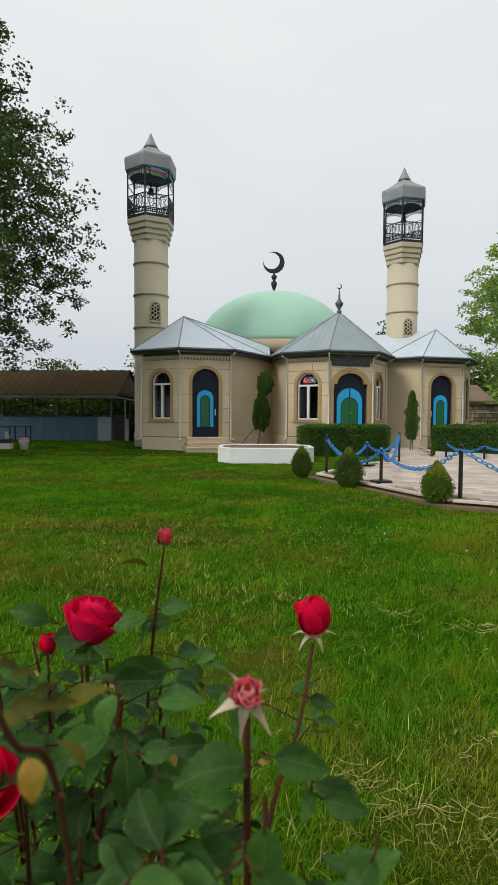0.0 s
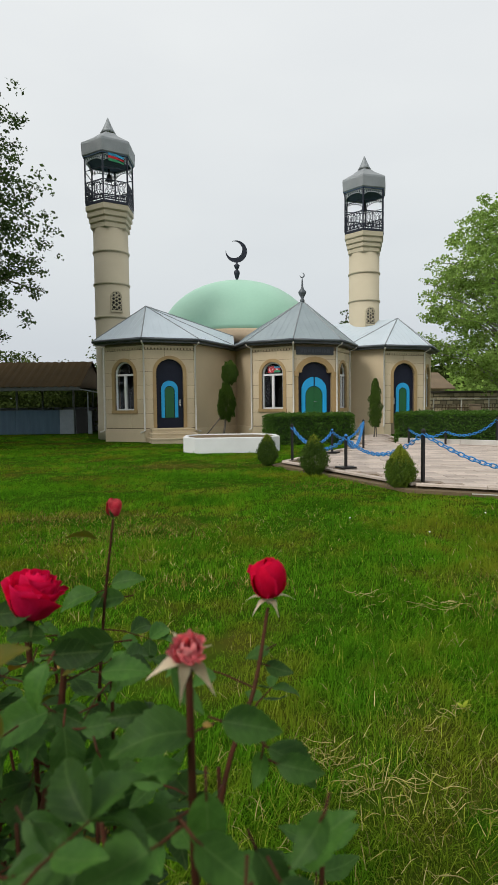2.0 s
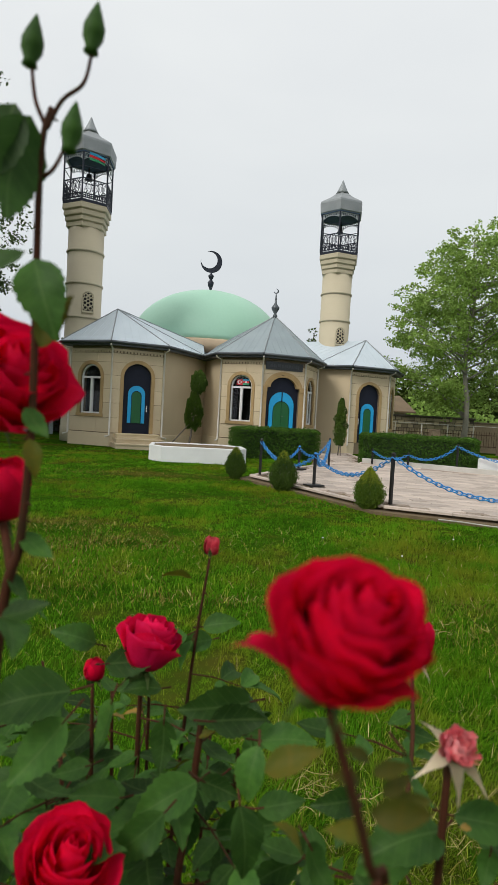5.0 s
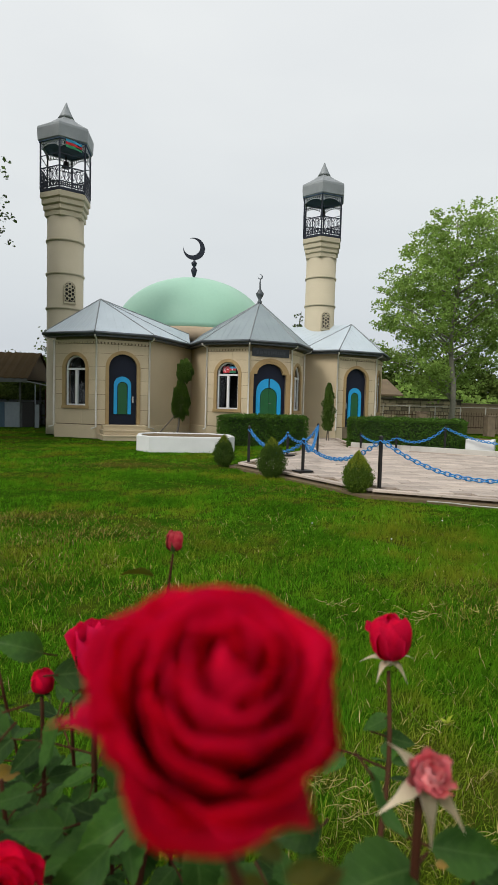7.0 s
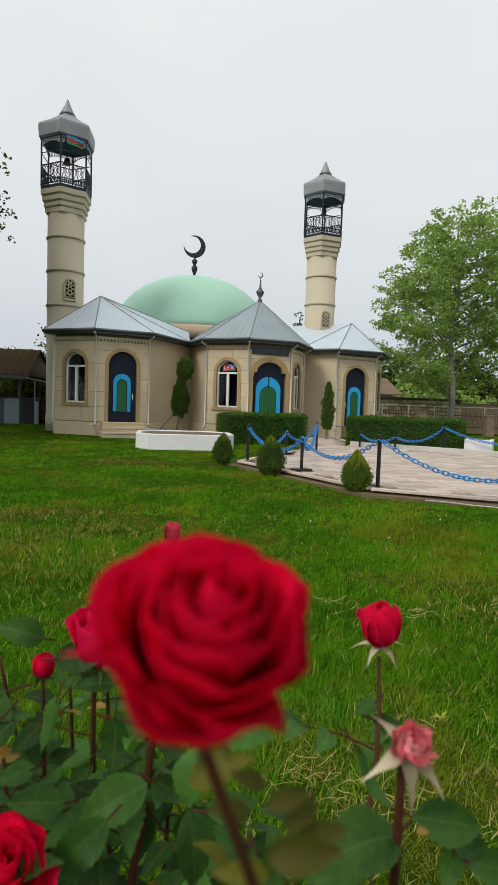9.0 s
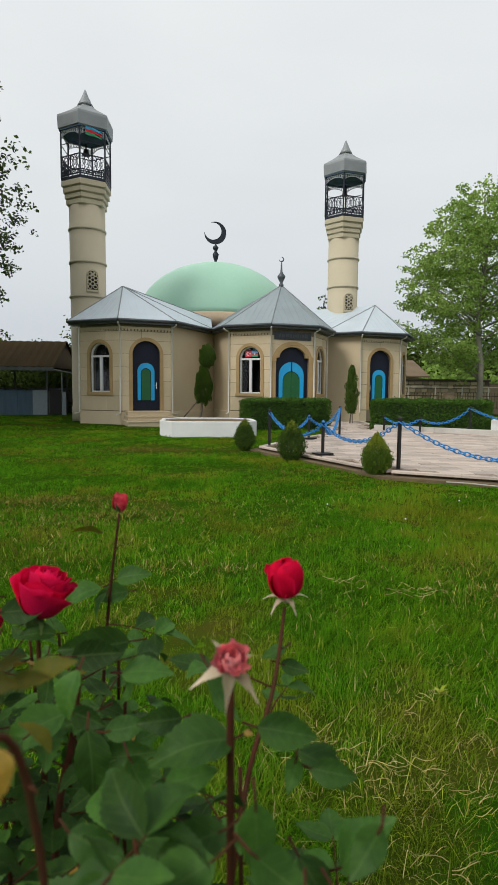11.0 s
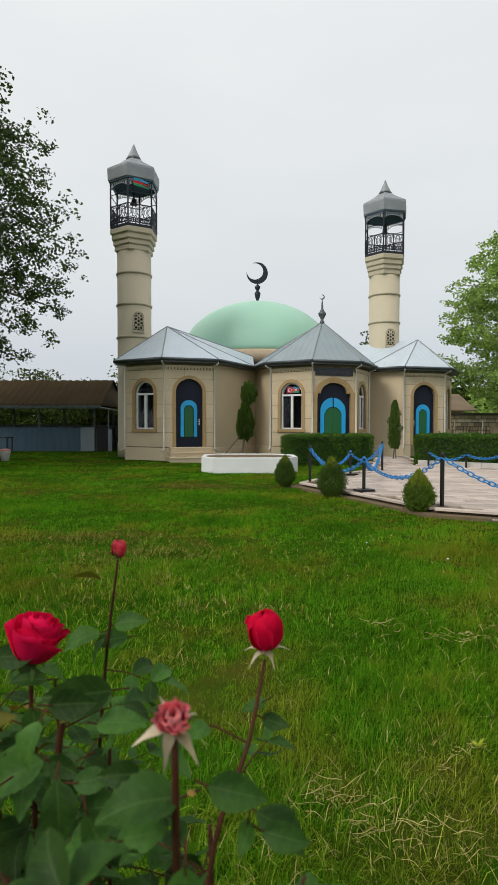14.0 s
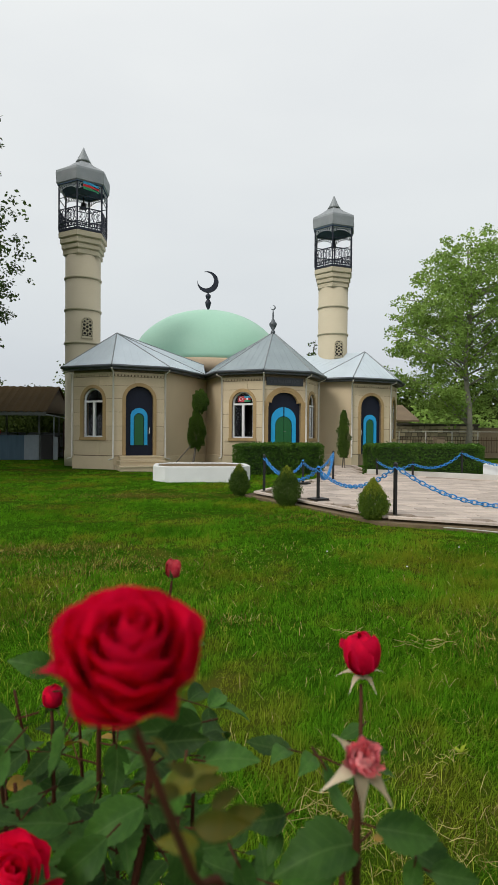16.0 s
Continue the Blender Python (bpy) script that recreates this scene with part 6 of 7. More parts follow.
rgB = random.Random(202)
bush = bush_thing("leafy rose bush with opened pink-red rose and thin bud")
cane(bush, [(-0.17, 0.80, -0.02), (-0.17, 0.81, 0.5), (-0.15, 0.818, 0.9), (-0.128, 0.824, 1.108)], 0.004, 0.0017, rgB, (0.35, 0.80), 6, 0.9)
rose(bush, (-0.127, 0.824, 1.112), (0.06, -0.05, 1), 0.0062, 8, PETALTIP, 7, "small closed pink bud with pale edges", 0, "bud", (0.017, 0.0030, -0.95), None, None, 5.4)
cane(bush, [(-0.19, 0.72, -0.02), (-0.2, 0.70, 0.6), (-0.208, 0.695, 0.9), (-0.207, 0.692, 1.016)], 0.0045, 0.0025, rgB, (0.35, 0.85), 6, 1.0)
rose(bush, (-0.209, 0.692, 1.016), (0.30, 0.02, 0.95), 0.040, 26, PETALPINK, 8, "opened pink-red rose", 0, "open", (0.026, 0.005, 0.6), deep=1.35)
rose(bush, (-0.262, 0.70, 0.998), (0.12, -0.15, 0.9), 0.0120, 9, PETALRED, 9, "small red half-open bud", 0, "bud", (0.014, 0.004, 0.4))
cane(bush, [(-0.24, 0.72, 0.2), (-0.255, 0.70, 0.75), (-0.262, 0.70, 0.994)], 0.0035, 0.002, rgB, (0.4, 0.9), 4, 0.9)
cane(bush, [(-0.16, 0.60, -0.02), (-0.165, 0.57, 0.75), (-0.15, 0.60, 0.92), (-0.142, 0.61, 1.01)], 0.0042, 0.0036, rgB, (0.4, 0.92), 4, 0.9)
for k, top in enumerate([(-0.28, 0.62, 0.96), (-0.10, 0.64, 0.95), (-0.34, 0.75, 0.97), (-0.22, 0.52, 0.92), (-0.16, 0.5, 0.90), (-0.40, 0.66, 0.95), (-0.12, 0.74, 0.95), (-0.25, 0.80, 0.95), (-0.36, 0.9, 0.93), (-0.32, 0.50, 0.88), (-0.1, 0.55, 0.86), (-0.26, 0.7, 0.9), (-0.45, 0.8, 0.95), (-0.31, 0.66, 0.98), (-0.20, 0.76, 0.96)]):
    cane(bush, [(-0.2 + 0.03 * (k % 4), 0.68 - 0.03 * (k % 3), -0.02), (top[0] * 0.75 - 0.04, top[1] + 0.03, 0.55), top], 0.0038, 0.002, rgB, (0.5, 0.98), 8, 1.05)
leaves(bush, (((-0.092, 0.620, 1.012), (-1.00, -0.15, -0.03), 1.41, -52), ((-0.100, 0.620, 0.977), (1.00, -0.15, 0.07), 0.98, 52), ((-0.090, 0.620, 0.975), (-0.34, -0.15, -0.94), 0.73, -18), ((-0.122, 0.600, 0.947), (-0.94, -0.15, -0.34), 1.06, -49), ((-0.124, 0.600, 0.892), (0.98, -0.15, 0.17), 1.12, 51), ((-0.149, 0.600, 0.915), (-0.17, -0.15, -0.98), 0.95, -18), ((-0.047, 0.560, 0.889), (-0.94, -0.15, -0.34), 1.10, -49), ((-0.153, 0.820, 1.002), (-0.91, -0.15, -0.42), 1.01, -47), ((-0.146, 0.820, 0.995), (-0.34, -0.15, -0.94), 0.81, -18), ((-0.133, 0.820, 1.014), (0.98, -0.15, 0.17), 0.98, 51), ((-0.248, 0.680, 1.025), (0.99, -0.15, 0.14), 1.18, 51), ((-0.184, 0.680, 0.997), (-1.00, -0.15, 0.00), 0.83, -52), ((-0.260, 0.700, 1.039), (-0.94, -0.15, 0.34), 0.92, -49), ((-0.232, 0.620, 1.017), (-0.26, -0.15, -0.97), 1.17, -18), ((-0.180, 0.620, 0.995), (-0.03, -0.15, -1.00), 1.06, -18), ((-0.147, 0.560, 0.969), (-0.91, -0.15, -0.42), 1.13, -47), ((-0.145, 0.560, 0.971), (0.93, -0.15, -0.37), 0.89, 48), ((-0.215, 0.560, 0.956), (-0.98, -0.15, 0.17), 0.85, -51), ((-0.116, 0.500, 0.989), (0.09, -0.15, -1.00), 1.07, 18), ((-0.143, 0.620, 0.965), (-0.94, -0.15, -0.34), 0.42, -49), ((-0.117, 0.840, 0.988), (-0.98, -0.15, -0.17), 0.90, -51), ((-0.176, 0.520, 0.970), (-0.82, -0.15, -0.57), 0.95, -43), ((-0.247, 0.600, 0.962), (-0.98, -0.15, -0.17), 0.82, -51)), rgB)
for p, d, size in (((-0.151, 0.820, 1.081), (-0.98, -0.15, 0.10), 1.0), ((-0.150, 0.60, 0.965), (-0.8, -0.1, -0.4), 0.5), ((-0.146, 0.605, 0.985), (0.8, -0.1, 0.3), 0.4)):
    place_leaf(bush, p, d, size, 40, False, rgB, True)

rgC = random.Random(303)
bush = bush_thing("rose bush with a large fully opened crimson rose close by")
cane(bush, [(-0.07, 0.33, -0.02), (-0.075, 0.30, 0.6), (-0.092, 0.262, 1.08), (-0.111, 0.238, 1.155), (-0.131, 0.229, 1.214)], 0.0022, 0.0015, rgC, (0.3, 0.5), 4, 0.8)
rose(bush, (-0.1345, 0.2270, 1.2255), (0.10, -0.60, 0.80), 0.0240, 40, PETALRED, 10, "large fully opened crimson rose", 64, "open", (0.012, 0.0025, 0.6), deep=1.70, curls=(96,))
place_leaf(bush, (-0.104, 0.240, 1.145), (0.18, -0.15, -0.9), 0.48, 10, True, rgC)
for p, d, size, roll in (((-0.110, 0.245, 1.186), (-0.8, 0.1, 0.35), 0.26, -40), ((-0.104, 0.247, 1.172), (0.9, 0.2, 0.4), 0.30, 40), ((-0.100, 0.25, 1.165), (0.95, 0.1, 0.08), 0.40, 48), ((-0.108, 0.245, 1.16), (-0.95, 0.1, 0.05), 0.38, -50), ((-0.115, 0.240, 1.183), (-0.97, -0.15, 0.23), 0.28, -50), ((-0.111, 0.240, 1.171), (1.00, -0.15, 0.06), 0.50, 62), ((-0.111, 0.240, 1.185), (0.96, -0.15, 0.29), 0.30, 50), ((-0.120, 0.242, 1.195), (-0.61, -0.15, 0.79), 0.26, -18), ((-0.125, 0.36, 1.108), (0.91, -0.15, 0.42), 0.80, 44), ((-0.106, 0.34, 1.075), (-0.61, -0.15, 0.79), 0.63, -18)):
    place_leaf(bush, p, d, size, roll, False, rgC, True)
cane(bush, [(-0.2, 0.5, -0.02), (-0.22, 0.5, 0.5), (-0.252, 0.492, 0.92)], 0.0045, 0.0028, rgC, (0.3, 0.68), 5, 1.0)
rose(bush, (-0.256, 0.488, 0.934), (0.26, -0.30, 0.9), 0.043, 26, PETALRED, 11, "opened crimson rose low in the bush", 20, "open", (0.026, 0.005, 0.6), deep=1.3)
for k, top in enumerate([(-0.14, 0.44, 0.88), (-0.34, 0.52, 0.93), (-0.12, 0.48, 0.90)]):
    cane(bush, [(-0.16 + 0.03 * k - 0.08, 0.45, -0.02), (top[0] - 0.02, top[1] + 0.05, 0.55), top], 0.0038, 0.002, rgC, (0.5, 0.97), 8, 1.0)
leaves(bush, (((-0.262, 0.560, 1.055), (-0.98, -0.15, -0.17), 1.41, -51), ((-0.262, 0.540, 1.041), (-0.64, -0.15, -0.77), 1.53, -33), ((-0.033, 0.460, 1.019), (-1.00, -0.15, 0.00), 0.66, -52), ((-0.039, 0.460, 1.009), (-0.34, -0.15, -0.94), 0.55, -18), ((-0.074, 0.440, 1.002), (0.50, -0.15, -0.87), 0.84, 26), ((-0.046, 0.420, 0.991), (0.94, -0.15, 0.34), 0.86, 49), ((-0.102, 0.500, 0.985), (0.97, -0.15, 0.26), 0.82, 50), ((-0.051, 0.270, 1.012), (-0.98, -0.15, -0.22), 0.59, -50), ((-0.066, 0.300, 1.030), (-0.91, -0.15, -0.42), 0.70, -50), ((-0.100, 0.350, 1.017), (0.91, -0.15, -0.42), 0.71, 50), ((-0.140, 0.550, 1.031), (0.99, -0.15, 0.11), 1.16, 50), ((-0.093, 0.550, 1.012), (1.00, -0.15, 0.04), 0.96, 50), ((-0.112, 0.450, 1.069), (-0.19, -0.15, -0.98), 0.70, -18)), rgC)

rgD = random.Random(404)
bush = bush_thing("tall rose stem with dark crimson roses, buds and broad leaves", pose(0.004, 0, 0.002))
cane(bush, [(-0.33, 0.44, -0.02), (-0.315, 0.43, 0.7), (-0.288, 0.412, 1.14), (-0.276, 0.41, 1.22), (-0.272, 0.41, 1.30), (-0.273, 0.41, 1.44), (-0.268, 0.41, 1.475)], 0.0040, 0.0016, rgD, (0.06, 0.24), 6, 1.0)
for pts in (((-0.270, 0.41, 1.463), (-0.262, 0.41, 1.480), (-0.250, 0.41, 1.492), (-0.246, 0.41, 1.515)), ((-0.271, 0.41, 1.435), (-0.265, 0.41, 1.441), (-0.260, 0.41, 1.452)), ((-0.270, 0.41, 1.463), (-0.277, 0.41, 1.478), (-0.280, 0.41, 1.50))):
    cane(bush, pts, 0.0015, 0.001, rgD, (0, 1), 0, thorns=False)
for c in ((-0.256, 0.41, 1.462), (-0.246, 0.41, 1.520), (-0.280, 0.41, 1.508)):
    fl = part("green_bud", smooth(lathe(bmesh.new(), [(0.0, -0.013), (0.0045, -0.011), (0.0035, -0.008), (0.0062, -0.002), (0.0064, 0.003), (0.004, 0.010), (0.0012, 0.017), (0.0, 0.019)], 12)), ROSELEAF, bush, "tight green bud")
    fl.matrix_local = Matrix.Translation(c) @ pose(0, 0, 0, 0, 6, 0)
rose(bush, (-0.312, 0.452, 1.297), (0.50, -0.50, 0.55), 0.050, 28, PETALRED, 12, "dark crimson rose on a tall stem", 20, "open", (0.024, 0.005, 0.6), deep=1.15)
rose(bush, (-0.300, 0.445, 1.226), (0.2, -0.3, 0.9), 0.019, 10, PETALRED, 13, "small crimson bud", 0, "bud", (0.016, 0.004, 0.4))
cane(bush, [(-0.31, 0.45, 0.8), (-0.315, 0.46, 1.1), (-0.301, 0.447, 1.220)], 0.003, 0.002, rgD, (0.3, 0.8), 3, 0.8)
cane(bush, [(-0.28, 0.415, 1.19), (-0.296, 0.44, 1.23), (-0.315, 0.455, 1.284)], 0.003, 0.0025, rgD, (0.1, 0.4), 0, 0.8)
for p, d, size, roll, red in (((-0.277, 0.402, 1.465), (-0.10, -0.25, -0.95), 1.35, -70, False), ((-0.285, 0.40, 1.470), (-0.35, -0.3, -0.85), 1.3, -50, False), ((-0.272, 0.40, 1.385), (0.30, -0.2, -0.85), 0.95, 55, False), ((-0.268, 0.405, 1.335), (0.35, 0.1, 0.7), 0.85, 60, True), ((-0.274, 0.40, 1.30), (0.45, -0.1, -0.5), 0.45, 50, False), ((-0.278, 0.405, 1.39), (-0.8, -0.1, -0.5), 1.0, -40, False), ((-0.272, 0.405, 1.282), (0.2, -0.1, -0.9), 0.55, 40, True), ((-0.276, 0.41, 1.225), (0.7, -0.1, -0.5), 0.5, 45, False), ((-0.282, 0.41, 1.20), (0.5, 0.0, -0.7), 0.45, 30, False)):
    place_leaf(bush, p, d, size, roll, False, rgD, red)
for k, top in enumerate([(-0.42, 0.46, 0.90), (-0.46, 0.55, 0.94)]):
    cane(bush, [(-0.34, 0.46, -0.02), (top[0] - 0.01, top[1] + 0.05, 0.55), top], 0.0042, 0.002, rgD, (0.4, 0.97), 8, 1.05)


# ---- lawn grass ----
def blade_mesh(name, x, y, z, length, width, lean, material, seed, curve=0.5, az=None):
    """Bent blades of three triangles each; az: the way in which each one leans."""
    rng = np.random.default_rng(seed)
    n = len(x)
    az = rng.random(n) * 2 * np.pi if az is None else az
    face = az + np.pi / 2 + rng.normal(0, 0.5, n)
    dx, dy = np.cos(az), np.sin(az)
    sx, sy = np.cos(face) * width / 2, np.sin(face) * width / 2
    h1 = length * 0.55 * np.cos(lean * 0.6)
    o1 = length * 0.55 * np.sin(lean * 0.6)
    h2 = h1 + length * 0.45 * np.cos(lean * (1 + curve))
    o2 = o1 + length * 0.45 * np.sin(lean * (1 + curve))
    P = np.empty((n, 5, 3))
    P[:, 0] = np.stack([x - sx, y - sy, z], 1)
    P[:, 1] = np.stack([x + sx, y + sy, z], 1)
    P[:, 2] = np.stack([x + dx * o1 - sx * 0.8, y + dy * o1 - sy * 0.8, z + h1], 1)
    P[:, 3] = np.stack([x + dx * o1 + sx * 0.8, y + dy * o1 + sy * 0.8, z + h1], 1)
    P[:, 4] = np.stack([x + dx * o2, y + dy * o2, z + h2], 1)
    idx = np.arange(n)[:, None] * 5
    fs = np.concatenate([idx + [0, 1, 3], idx + [0, 3, 2], idx + [2, 3, 4]], 0)
    me = bpy.data.meshes.new(name)
    me.vertices.add(n * 5)
    me.vertices.foreach_set("co", P.astype(np.float32).ravel())
    me.loops.add(len(fs) * 3)
    me.loops.foreach_set("vertex_index", fs.astype(np.int32).ravel())
    me.polygons.add(len(fs))
    me.polygons.foreach_set("loop_start", np.arange(0, len(fs) * 3, 3, dtype=np.int32))
    me.update(calc_edges=True)
    me.materials.append(material)
    return new(name, me)


def wavy(x, y):
    return (np.sin(x * 1.7 + 1.3 * np.sin(y * 1.1)) + np.sin(y * 2.3 + 1.7 * np.sin(x * 0.9 + 2)) + 0.7 * np.sin(x * 4.1 - y * 3.3)) / 2.7


# worn and dry spots of the lawn: place, reach in x and y, how bare
WORN = ((0.81, 2.13, 0.15, 0.12, 0.5), (0.40, 1.86, 0.14, 0.12, 0.6), (0.53, 1.70, 0.26, 0.16, 0.6), (0.60, 1.23, 0.30, 0.14, 0.5), (0.95, 1.70, 0.30, 0.22, 0.35), (1.95, 3.30, 0.40, 0.30, 0.6), (1.98, 3.85, 0.40, 0.14, 0.5),
        (-0.22, 3.98, 0.26, 0.14, 0.6), (0.24, 3.88, 0.20, 0.12, 0.6), (-0.65, 5.65, 0.55, 0.32, 0.75), (-1.40, 6.50, 0.60, 0.25, 0.6), (-1.0, 11.9, 1.5, 0.30, 0.8), (3.2, 10.5, 0.45, 0.25, 0.7), (-0.3, 3.0, 0.25, 0.15, 0.4), (1.9, 8.6, 0.7, 0.3, 0.4),
        (-0.95, 4.6, 0.45, 0.30, 0.45), (-1.25, 5.4, 0.5, 0.3, 0.5), (-1.95, 6.3, 0.6, 0.35, 0.5), (-1.1, 4.05, 0.35, 0.22, 0.35))


def bareness(x, y):
    b = np.zeros(len(x))
    for cx, cy, rx, ry, k in WORN:
        b = np.maximum(b, k * np.exp(-((x - cx) / rx) ** 2 - ((y - cy) / ry) ** 2))
    return b


def lawn():
    rng = np.random.default_rng(77)
    blocked = [bank, [(-4.9, 21.9), (-2.4, 19.7), (-0.4, 20.2), (1.6, 22), (4, 20.4), (6.5, 22), (9, 23), (12, 26), (12, 40), (-9, 40)], BASIN]
    X, Y, L, W, T, A = [], [], [], [], [], []
    for y0, y1, dens, wd, ln in ((0.25, 1.6, 19000, 0.0026, 0.070), (1.6, 3.2, 13000, 0.0030, 0.078), (3.2, 6.0, 6200, 0.0044, 0.076), (6.0, 11.0, 2400, 0.0078, 0.062), (11.0, 18.0, 800, 0.014, 0.056), (18.0, 30.0, 230, 0.026, 0.055), (-7.0, 18.0, 170, 0.020, 0.060)):
        round_about = y0 < 0
        xa, xb = (-11.0, 13.0) if round_about else (-0.56 * y1 - 0.4, 0.78 * y1 + 0.4)
        n = int((xb - xa) * (y1 - y0) * dens)
        x, y = rng.uniform(xa, xb, n), rng.uniform(y0, y1, n)
        # blades gather in tufts that lean one way
        nt = max(4, n // 12)
        tx, ty = rng.uniform(xa, xb, nt), rng.uniform(y0, y1, nt)
        pick = rng.integers(0, nt, n)
        k = rng.random(n) < 0.72
        spread = 0.006 + 0.0022 * y1 if y1 > 0 else 0.03
        x[k], y[k] = (tx[pick] + rng.normal(0, spread, n))[k], (ty[pick] + rng.normal(0, spread, n))[k]
        tall = np.where(k, rng.uniform(0.45, 1.55, nt)[pick], rng.uniform(0.4, 1.1, n))
        way = 2.4 * wavy(x * 1.3 + 5, y * 1.3) + np.where(k, rng.normal(0, 0.9, nt)[pick], rng.normal(0, 1.6, n)) + rng.normal(0, 0.7, n)
        bare = bareness(x, y)
        keep = (x > -0.56 * y - 0.4) & (x < 0.78 * y + 0.4)
        if round_about:
            keep = ~(keep & (y > 0.25))
        keep &= rng.random(n) < (0.82 + 0.30 * wavy(x, y)) * (1 - 0.85 * bare)
        for poly in blocked:
            px, py = np.array([p[0] for p in poly]), np.array([p[1] for p in poly])
            if y1 > py.min():
                c = np.zeros(n, bool)
                for i in range(len(poly)):
                    j = (i + 1) % len(poly)
                    cond = ((py[i] > y) != (py[j] > y))
                    with np.errstate(divide="ignore", invalid="ignore"):
                        cond &= x < (px[j] - px[i]) * (y - py[i]) / (py[j] - py[i]) + px[i]
                    c ^= cond
                keep &= ~c
        x, y, tall, way, bare = x[keep], y[keep], tall[keep], way[keep], bare[keep]
        X.append(x)
        Y.append(y)
        A.append(way)
        L.append(ln * tall * rng.uniform(0.7, 1.2, len(x)) * (1 + 0.45 * wavy(x * 0.9 + 3, y * 0.9) + 0.25 * wavy(x * 3.1, y * 3.1 + 1)) * (1 - 0.6 * bare))
        W.append(wd * rng.uniform(0.7, 1.3, len(x)))
        T.append(np.abs(rng.normal(0.75 if y1 < 7 else 0.9, 0.35, len(x))))
    X, Y, L, W, T, A = map(np.concatenate, (X, Y, L, W, T, A))
    g = blade_mesh("grass", X, Y, np.full(len(X), -0.03), L, W, T, GRASS, 78, 0.5, A)
    tagged(g, "lush uneven green lawn grass", "grass", kind="stuff")
    pick = rng.random(len(X)) < (0.06 + 0.06 * wavy(X * 0.6 + 1, Y * 0.6) + 0.25 * bareness(X, Y)) * np.clip((8.0 - Y) / 4, 0, 1)
    p = blade_mesh("pale_grass", X[pick] + 0.01, Y[pick], np.full(pick.sum(), -0.02), L[pick] * 1.15, W[pick] * 0.8, T[pick] * 1.3, PALEBLADE, 80)
    tagged(p, "pale yellow-green blades scattered through the lawn", "grass", kind="stuff")

    # single dry straws lying all over the near lawn, more in the worn spots
    n = 9000
    sy = 1.0 + 5.5 * rng.random(n) ** 1.6
    sx = rng.uniform(-0.56, 0.78, n) * sy
    ok = rng.random(n) < 0.16 + 0.9 * bareness(sx, sy) + 0.10 * wavy(sx * 1.5, sy * 1.5)
    sx, sy = sx[ok], sy[ok]
    n = len(sx)
    s = blade_mesh("dry_grass", sx, sy, rng.uniform(0.01, 0.045, n), rng.uniform(0.03, 0.10, n), rng.uniform(0.0014, 0.0026, n) * np.clip(sy / 2.2, 1, 2.2), rng.uniform(1.15, 1.55, n), STRAW, 79, 0.05)
    tagged(s, "dry straw-coloured stalks lying in the lawn", "dry grass", kind="stuff")

    # brown thatch in the worn spots
    tx = np.concatenate([rng.normal(a, ra * 0.75, int(9000 * k * ra * rb / max(1, b / 4))) for a, b, ra, rb, k in WORN])
    ty = np.concatenate([rng.normal(b, rb * 0.75, int(9000 * k * ra * rb / max(1, b / 4))) for a, b, ra, rb, k in WORN])
    ok = (ty > 0.75) & (rng.random(len(tx)) < 0.9)
    tx, ty = tx[ok], ty[ok]
    n = len(tx)
    th = blade_mesh("thatch", tx, ty, rng.uniform(0.0, 0.03, n), rng.uniform(0.02, 0.07, n), rng.uniform(0.0014, 0.0028, n) * np.clip(ty / 1.8, 1, 4), rng.uniform(0.6, 1.4, n), THATCH, 81, 0.05)
    tagged(th, "brown dead thatch in worn spots of the lawn", "dry grass", kind="stuff")

    # long straws lying together in small heaps
    rs = random.Random(12)
    bm = bmesh.new()
    for cx, cy, rx, ry, m, r in ((0.53, 1.72, 0.10, 0.06, 26, 0.0011), (0.42, 1.86, 0.06, 0.05, 12, 0.0010), (0.60, 1.24, 0.10, 0.05, 12, 0.0015), (1.41, 3.24, 0.07, 0.03, 16, 0.0016), (1.25, 3.30, 0.16, 0.05, 6, 0.0014), (0.95, 3.52, 0.05, 0.03, 8, 0.0016), (1.95, 3.35, 0.20, 0.12, 14, 0.0015), (0.85, 2.10, 0.10, 0.06, 8, 0.0011), (1.43, 2.33, 0.04, 0.03, 3, 0.0013), (0.95, 1.55, 0.2, 0.15, 14, 0.0011)):
        for k in range(m):
            a0, bend, step = rs.uniform(-0.9, 0.9) + (math.pi if rs.random() < 0.5 else 0), rs.uniform(-0.18, 0.18), rs.uniform(0.010, 0.026)
            x, y, z = cx + rs.gauss(0, rx), cy + rs.gauss(0, ry), 0.045 + rs.uniform(0, 0.02)
            pts = []
            for q in range(6):
                pts.append((x, y, z + 0.008 * math.sin(q * 0.9 + k)))
                x, y, a0 = x + step * math.cos(a0), y + step * math.sin(a0), a0 + bend
            tube(bm, pts, [r, r, r, r, r * 0.8, r * 0.3], 3)
    w = part("straw_wisps", bm, STRAW)
    tagged(w, "long dry straws lying in loose heaps on the grass", "dry grass", kind="stuff")


lawn()

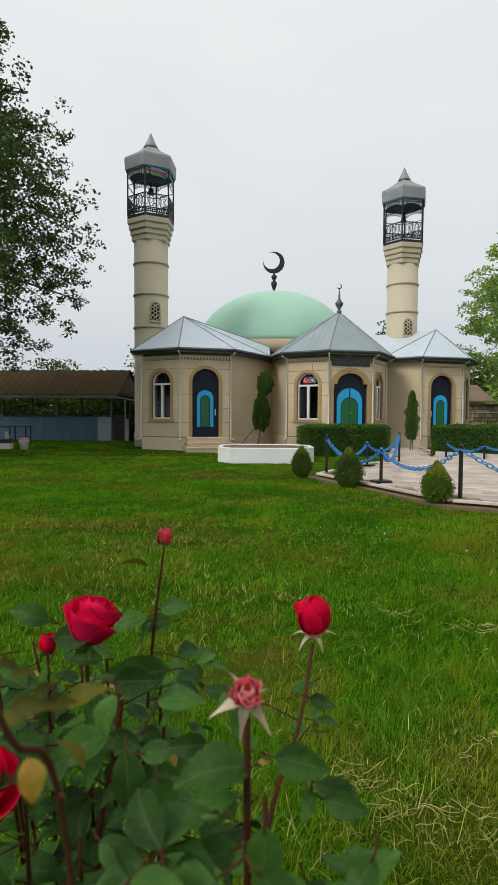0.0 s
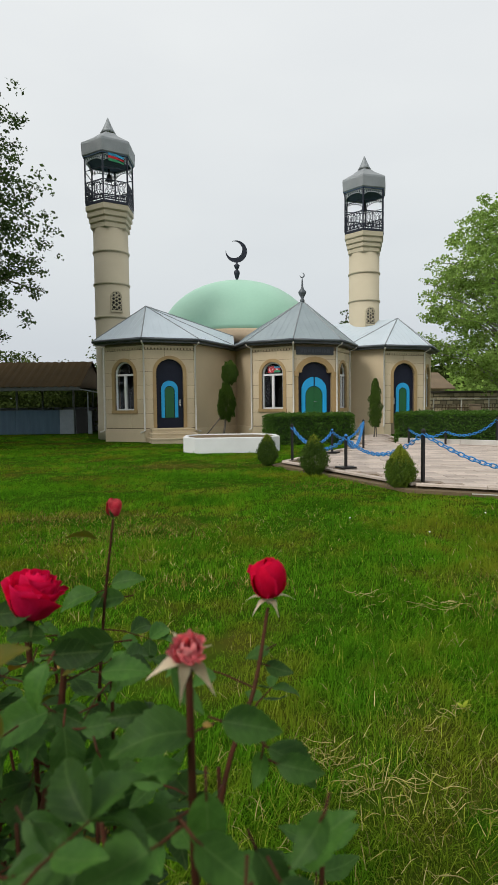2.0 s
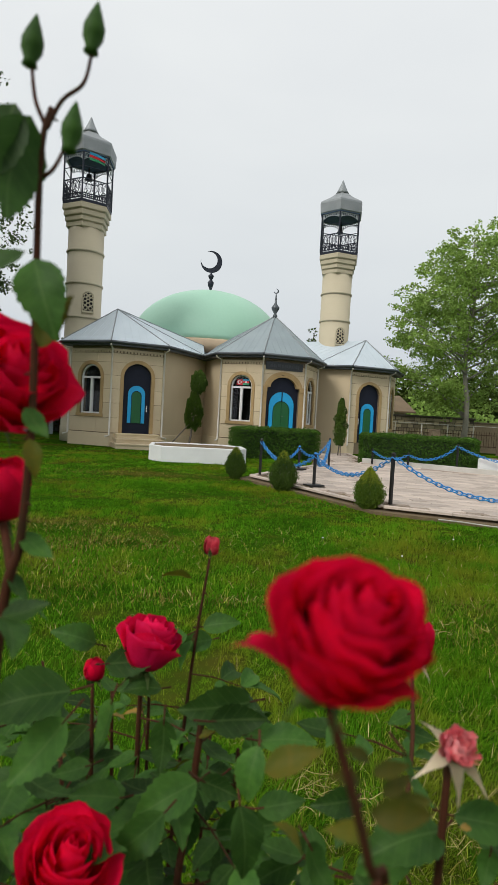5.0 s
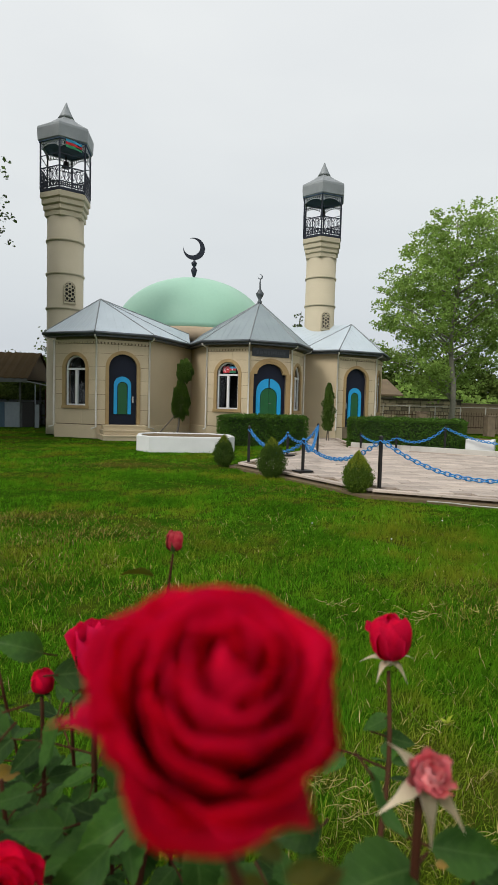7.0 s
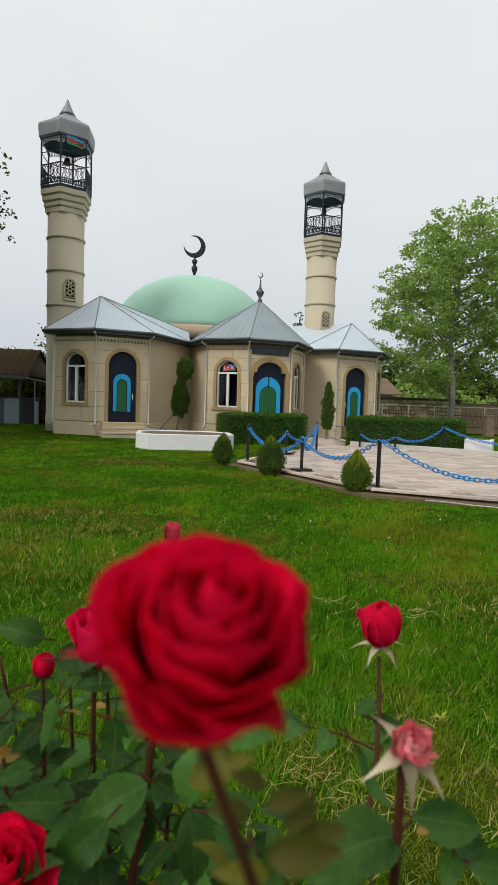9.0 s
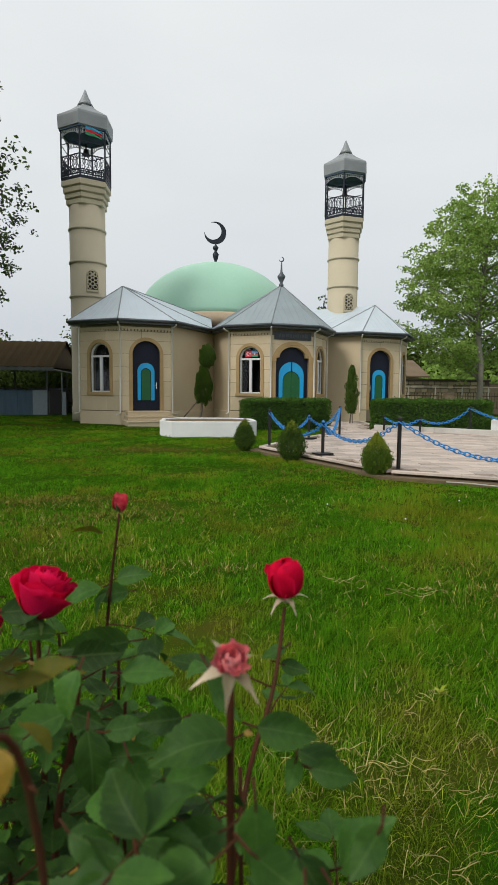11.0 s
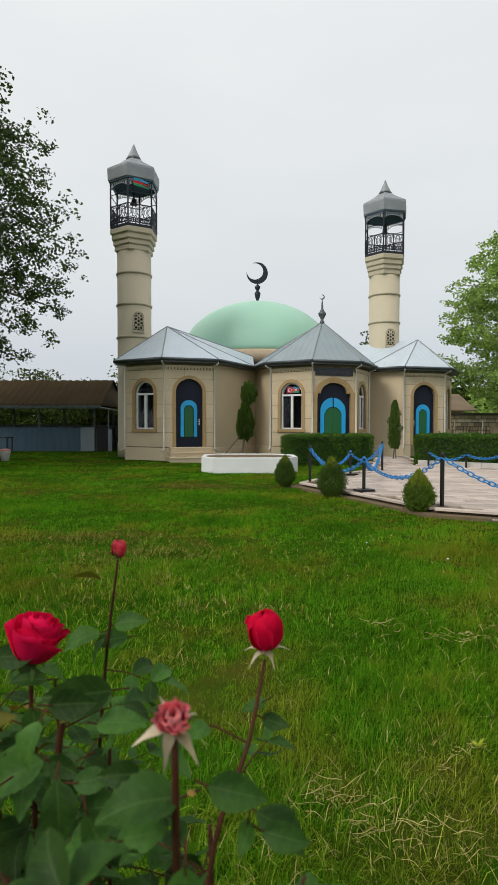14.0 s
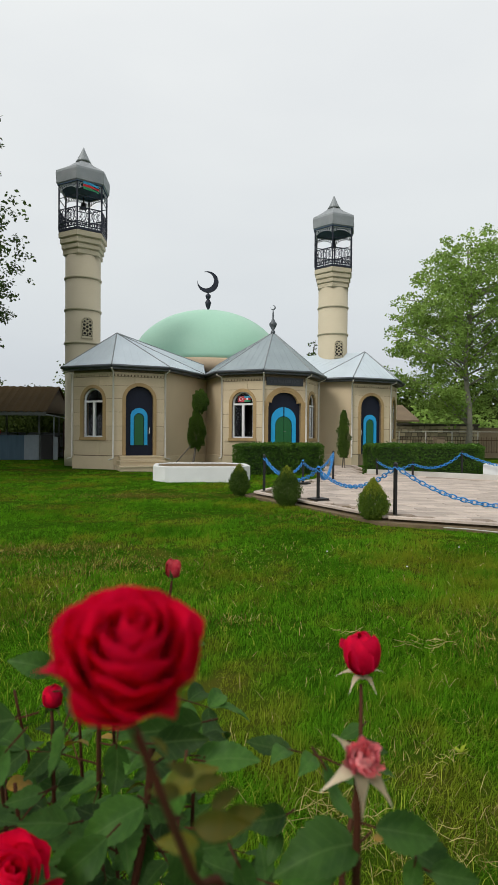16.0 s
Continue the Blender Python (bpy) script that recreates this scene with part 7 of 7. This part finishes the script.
# a yellow-green weed and small white flowers in the lawn
rw = random.Random(5)
weed = thing("weed", "small yellow-green broad-leaved weed growing in the lawn", "weed", pose(0.998, 2.13, 0.02))
for k in range(9):
    ob = part("leaf", leaf_mesh(0.014, 0.045, 0.2, 0.15, 60 + k, PALEBLADE, 5), None, weed)
    ob.matrix_local = pose(0, 0, 0.012 + 0.002 * k, 0, -rw.uniform(15, 55), k * 137.5)
for x, y in ((1.458, 5.95), (3.02, 6.05), (2.05, 5.2)):
    daisy = thing("white_flower", "tiny white flower head standing in the grass", "flower", pose(x, y, 0.0), "white flowers in the lawn")
    part("stem", tube(bmesh.new(), [(0, 0, -0.02), (0.004, 0, 0.05)], 0.0015, 5), GREENCALYX, daisy)
    part("head", smooth(lathe(bmesh.new(), [(0.0, 0.046), (0.006, 0.049), (0.010, 0.055), (0.005, 0.060), (0.0, 0.061)], 10, pose(0.004, 0, 0))), FLAGWHITE, daisy, "white petals")
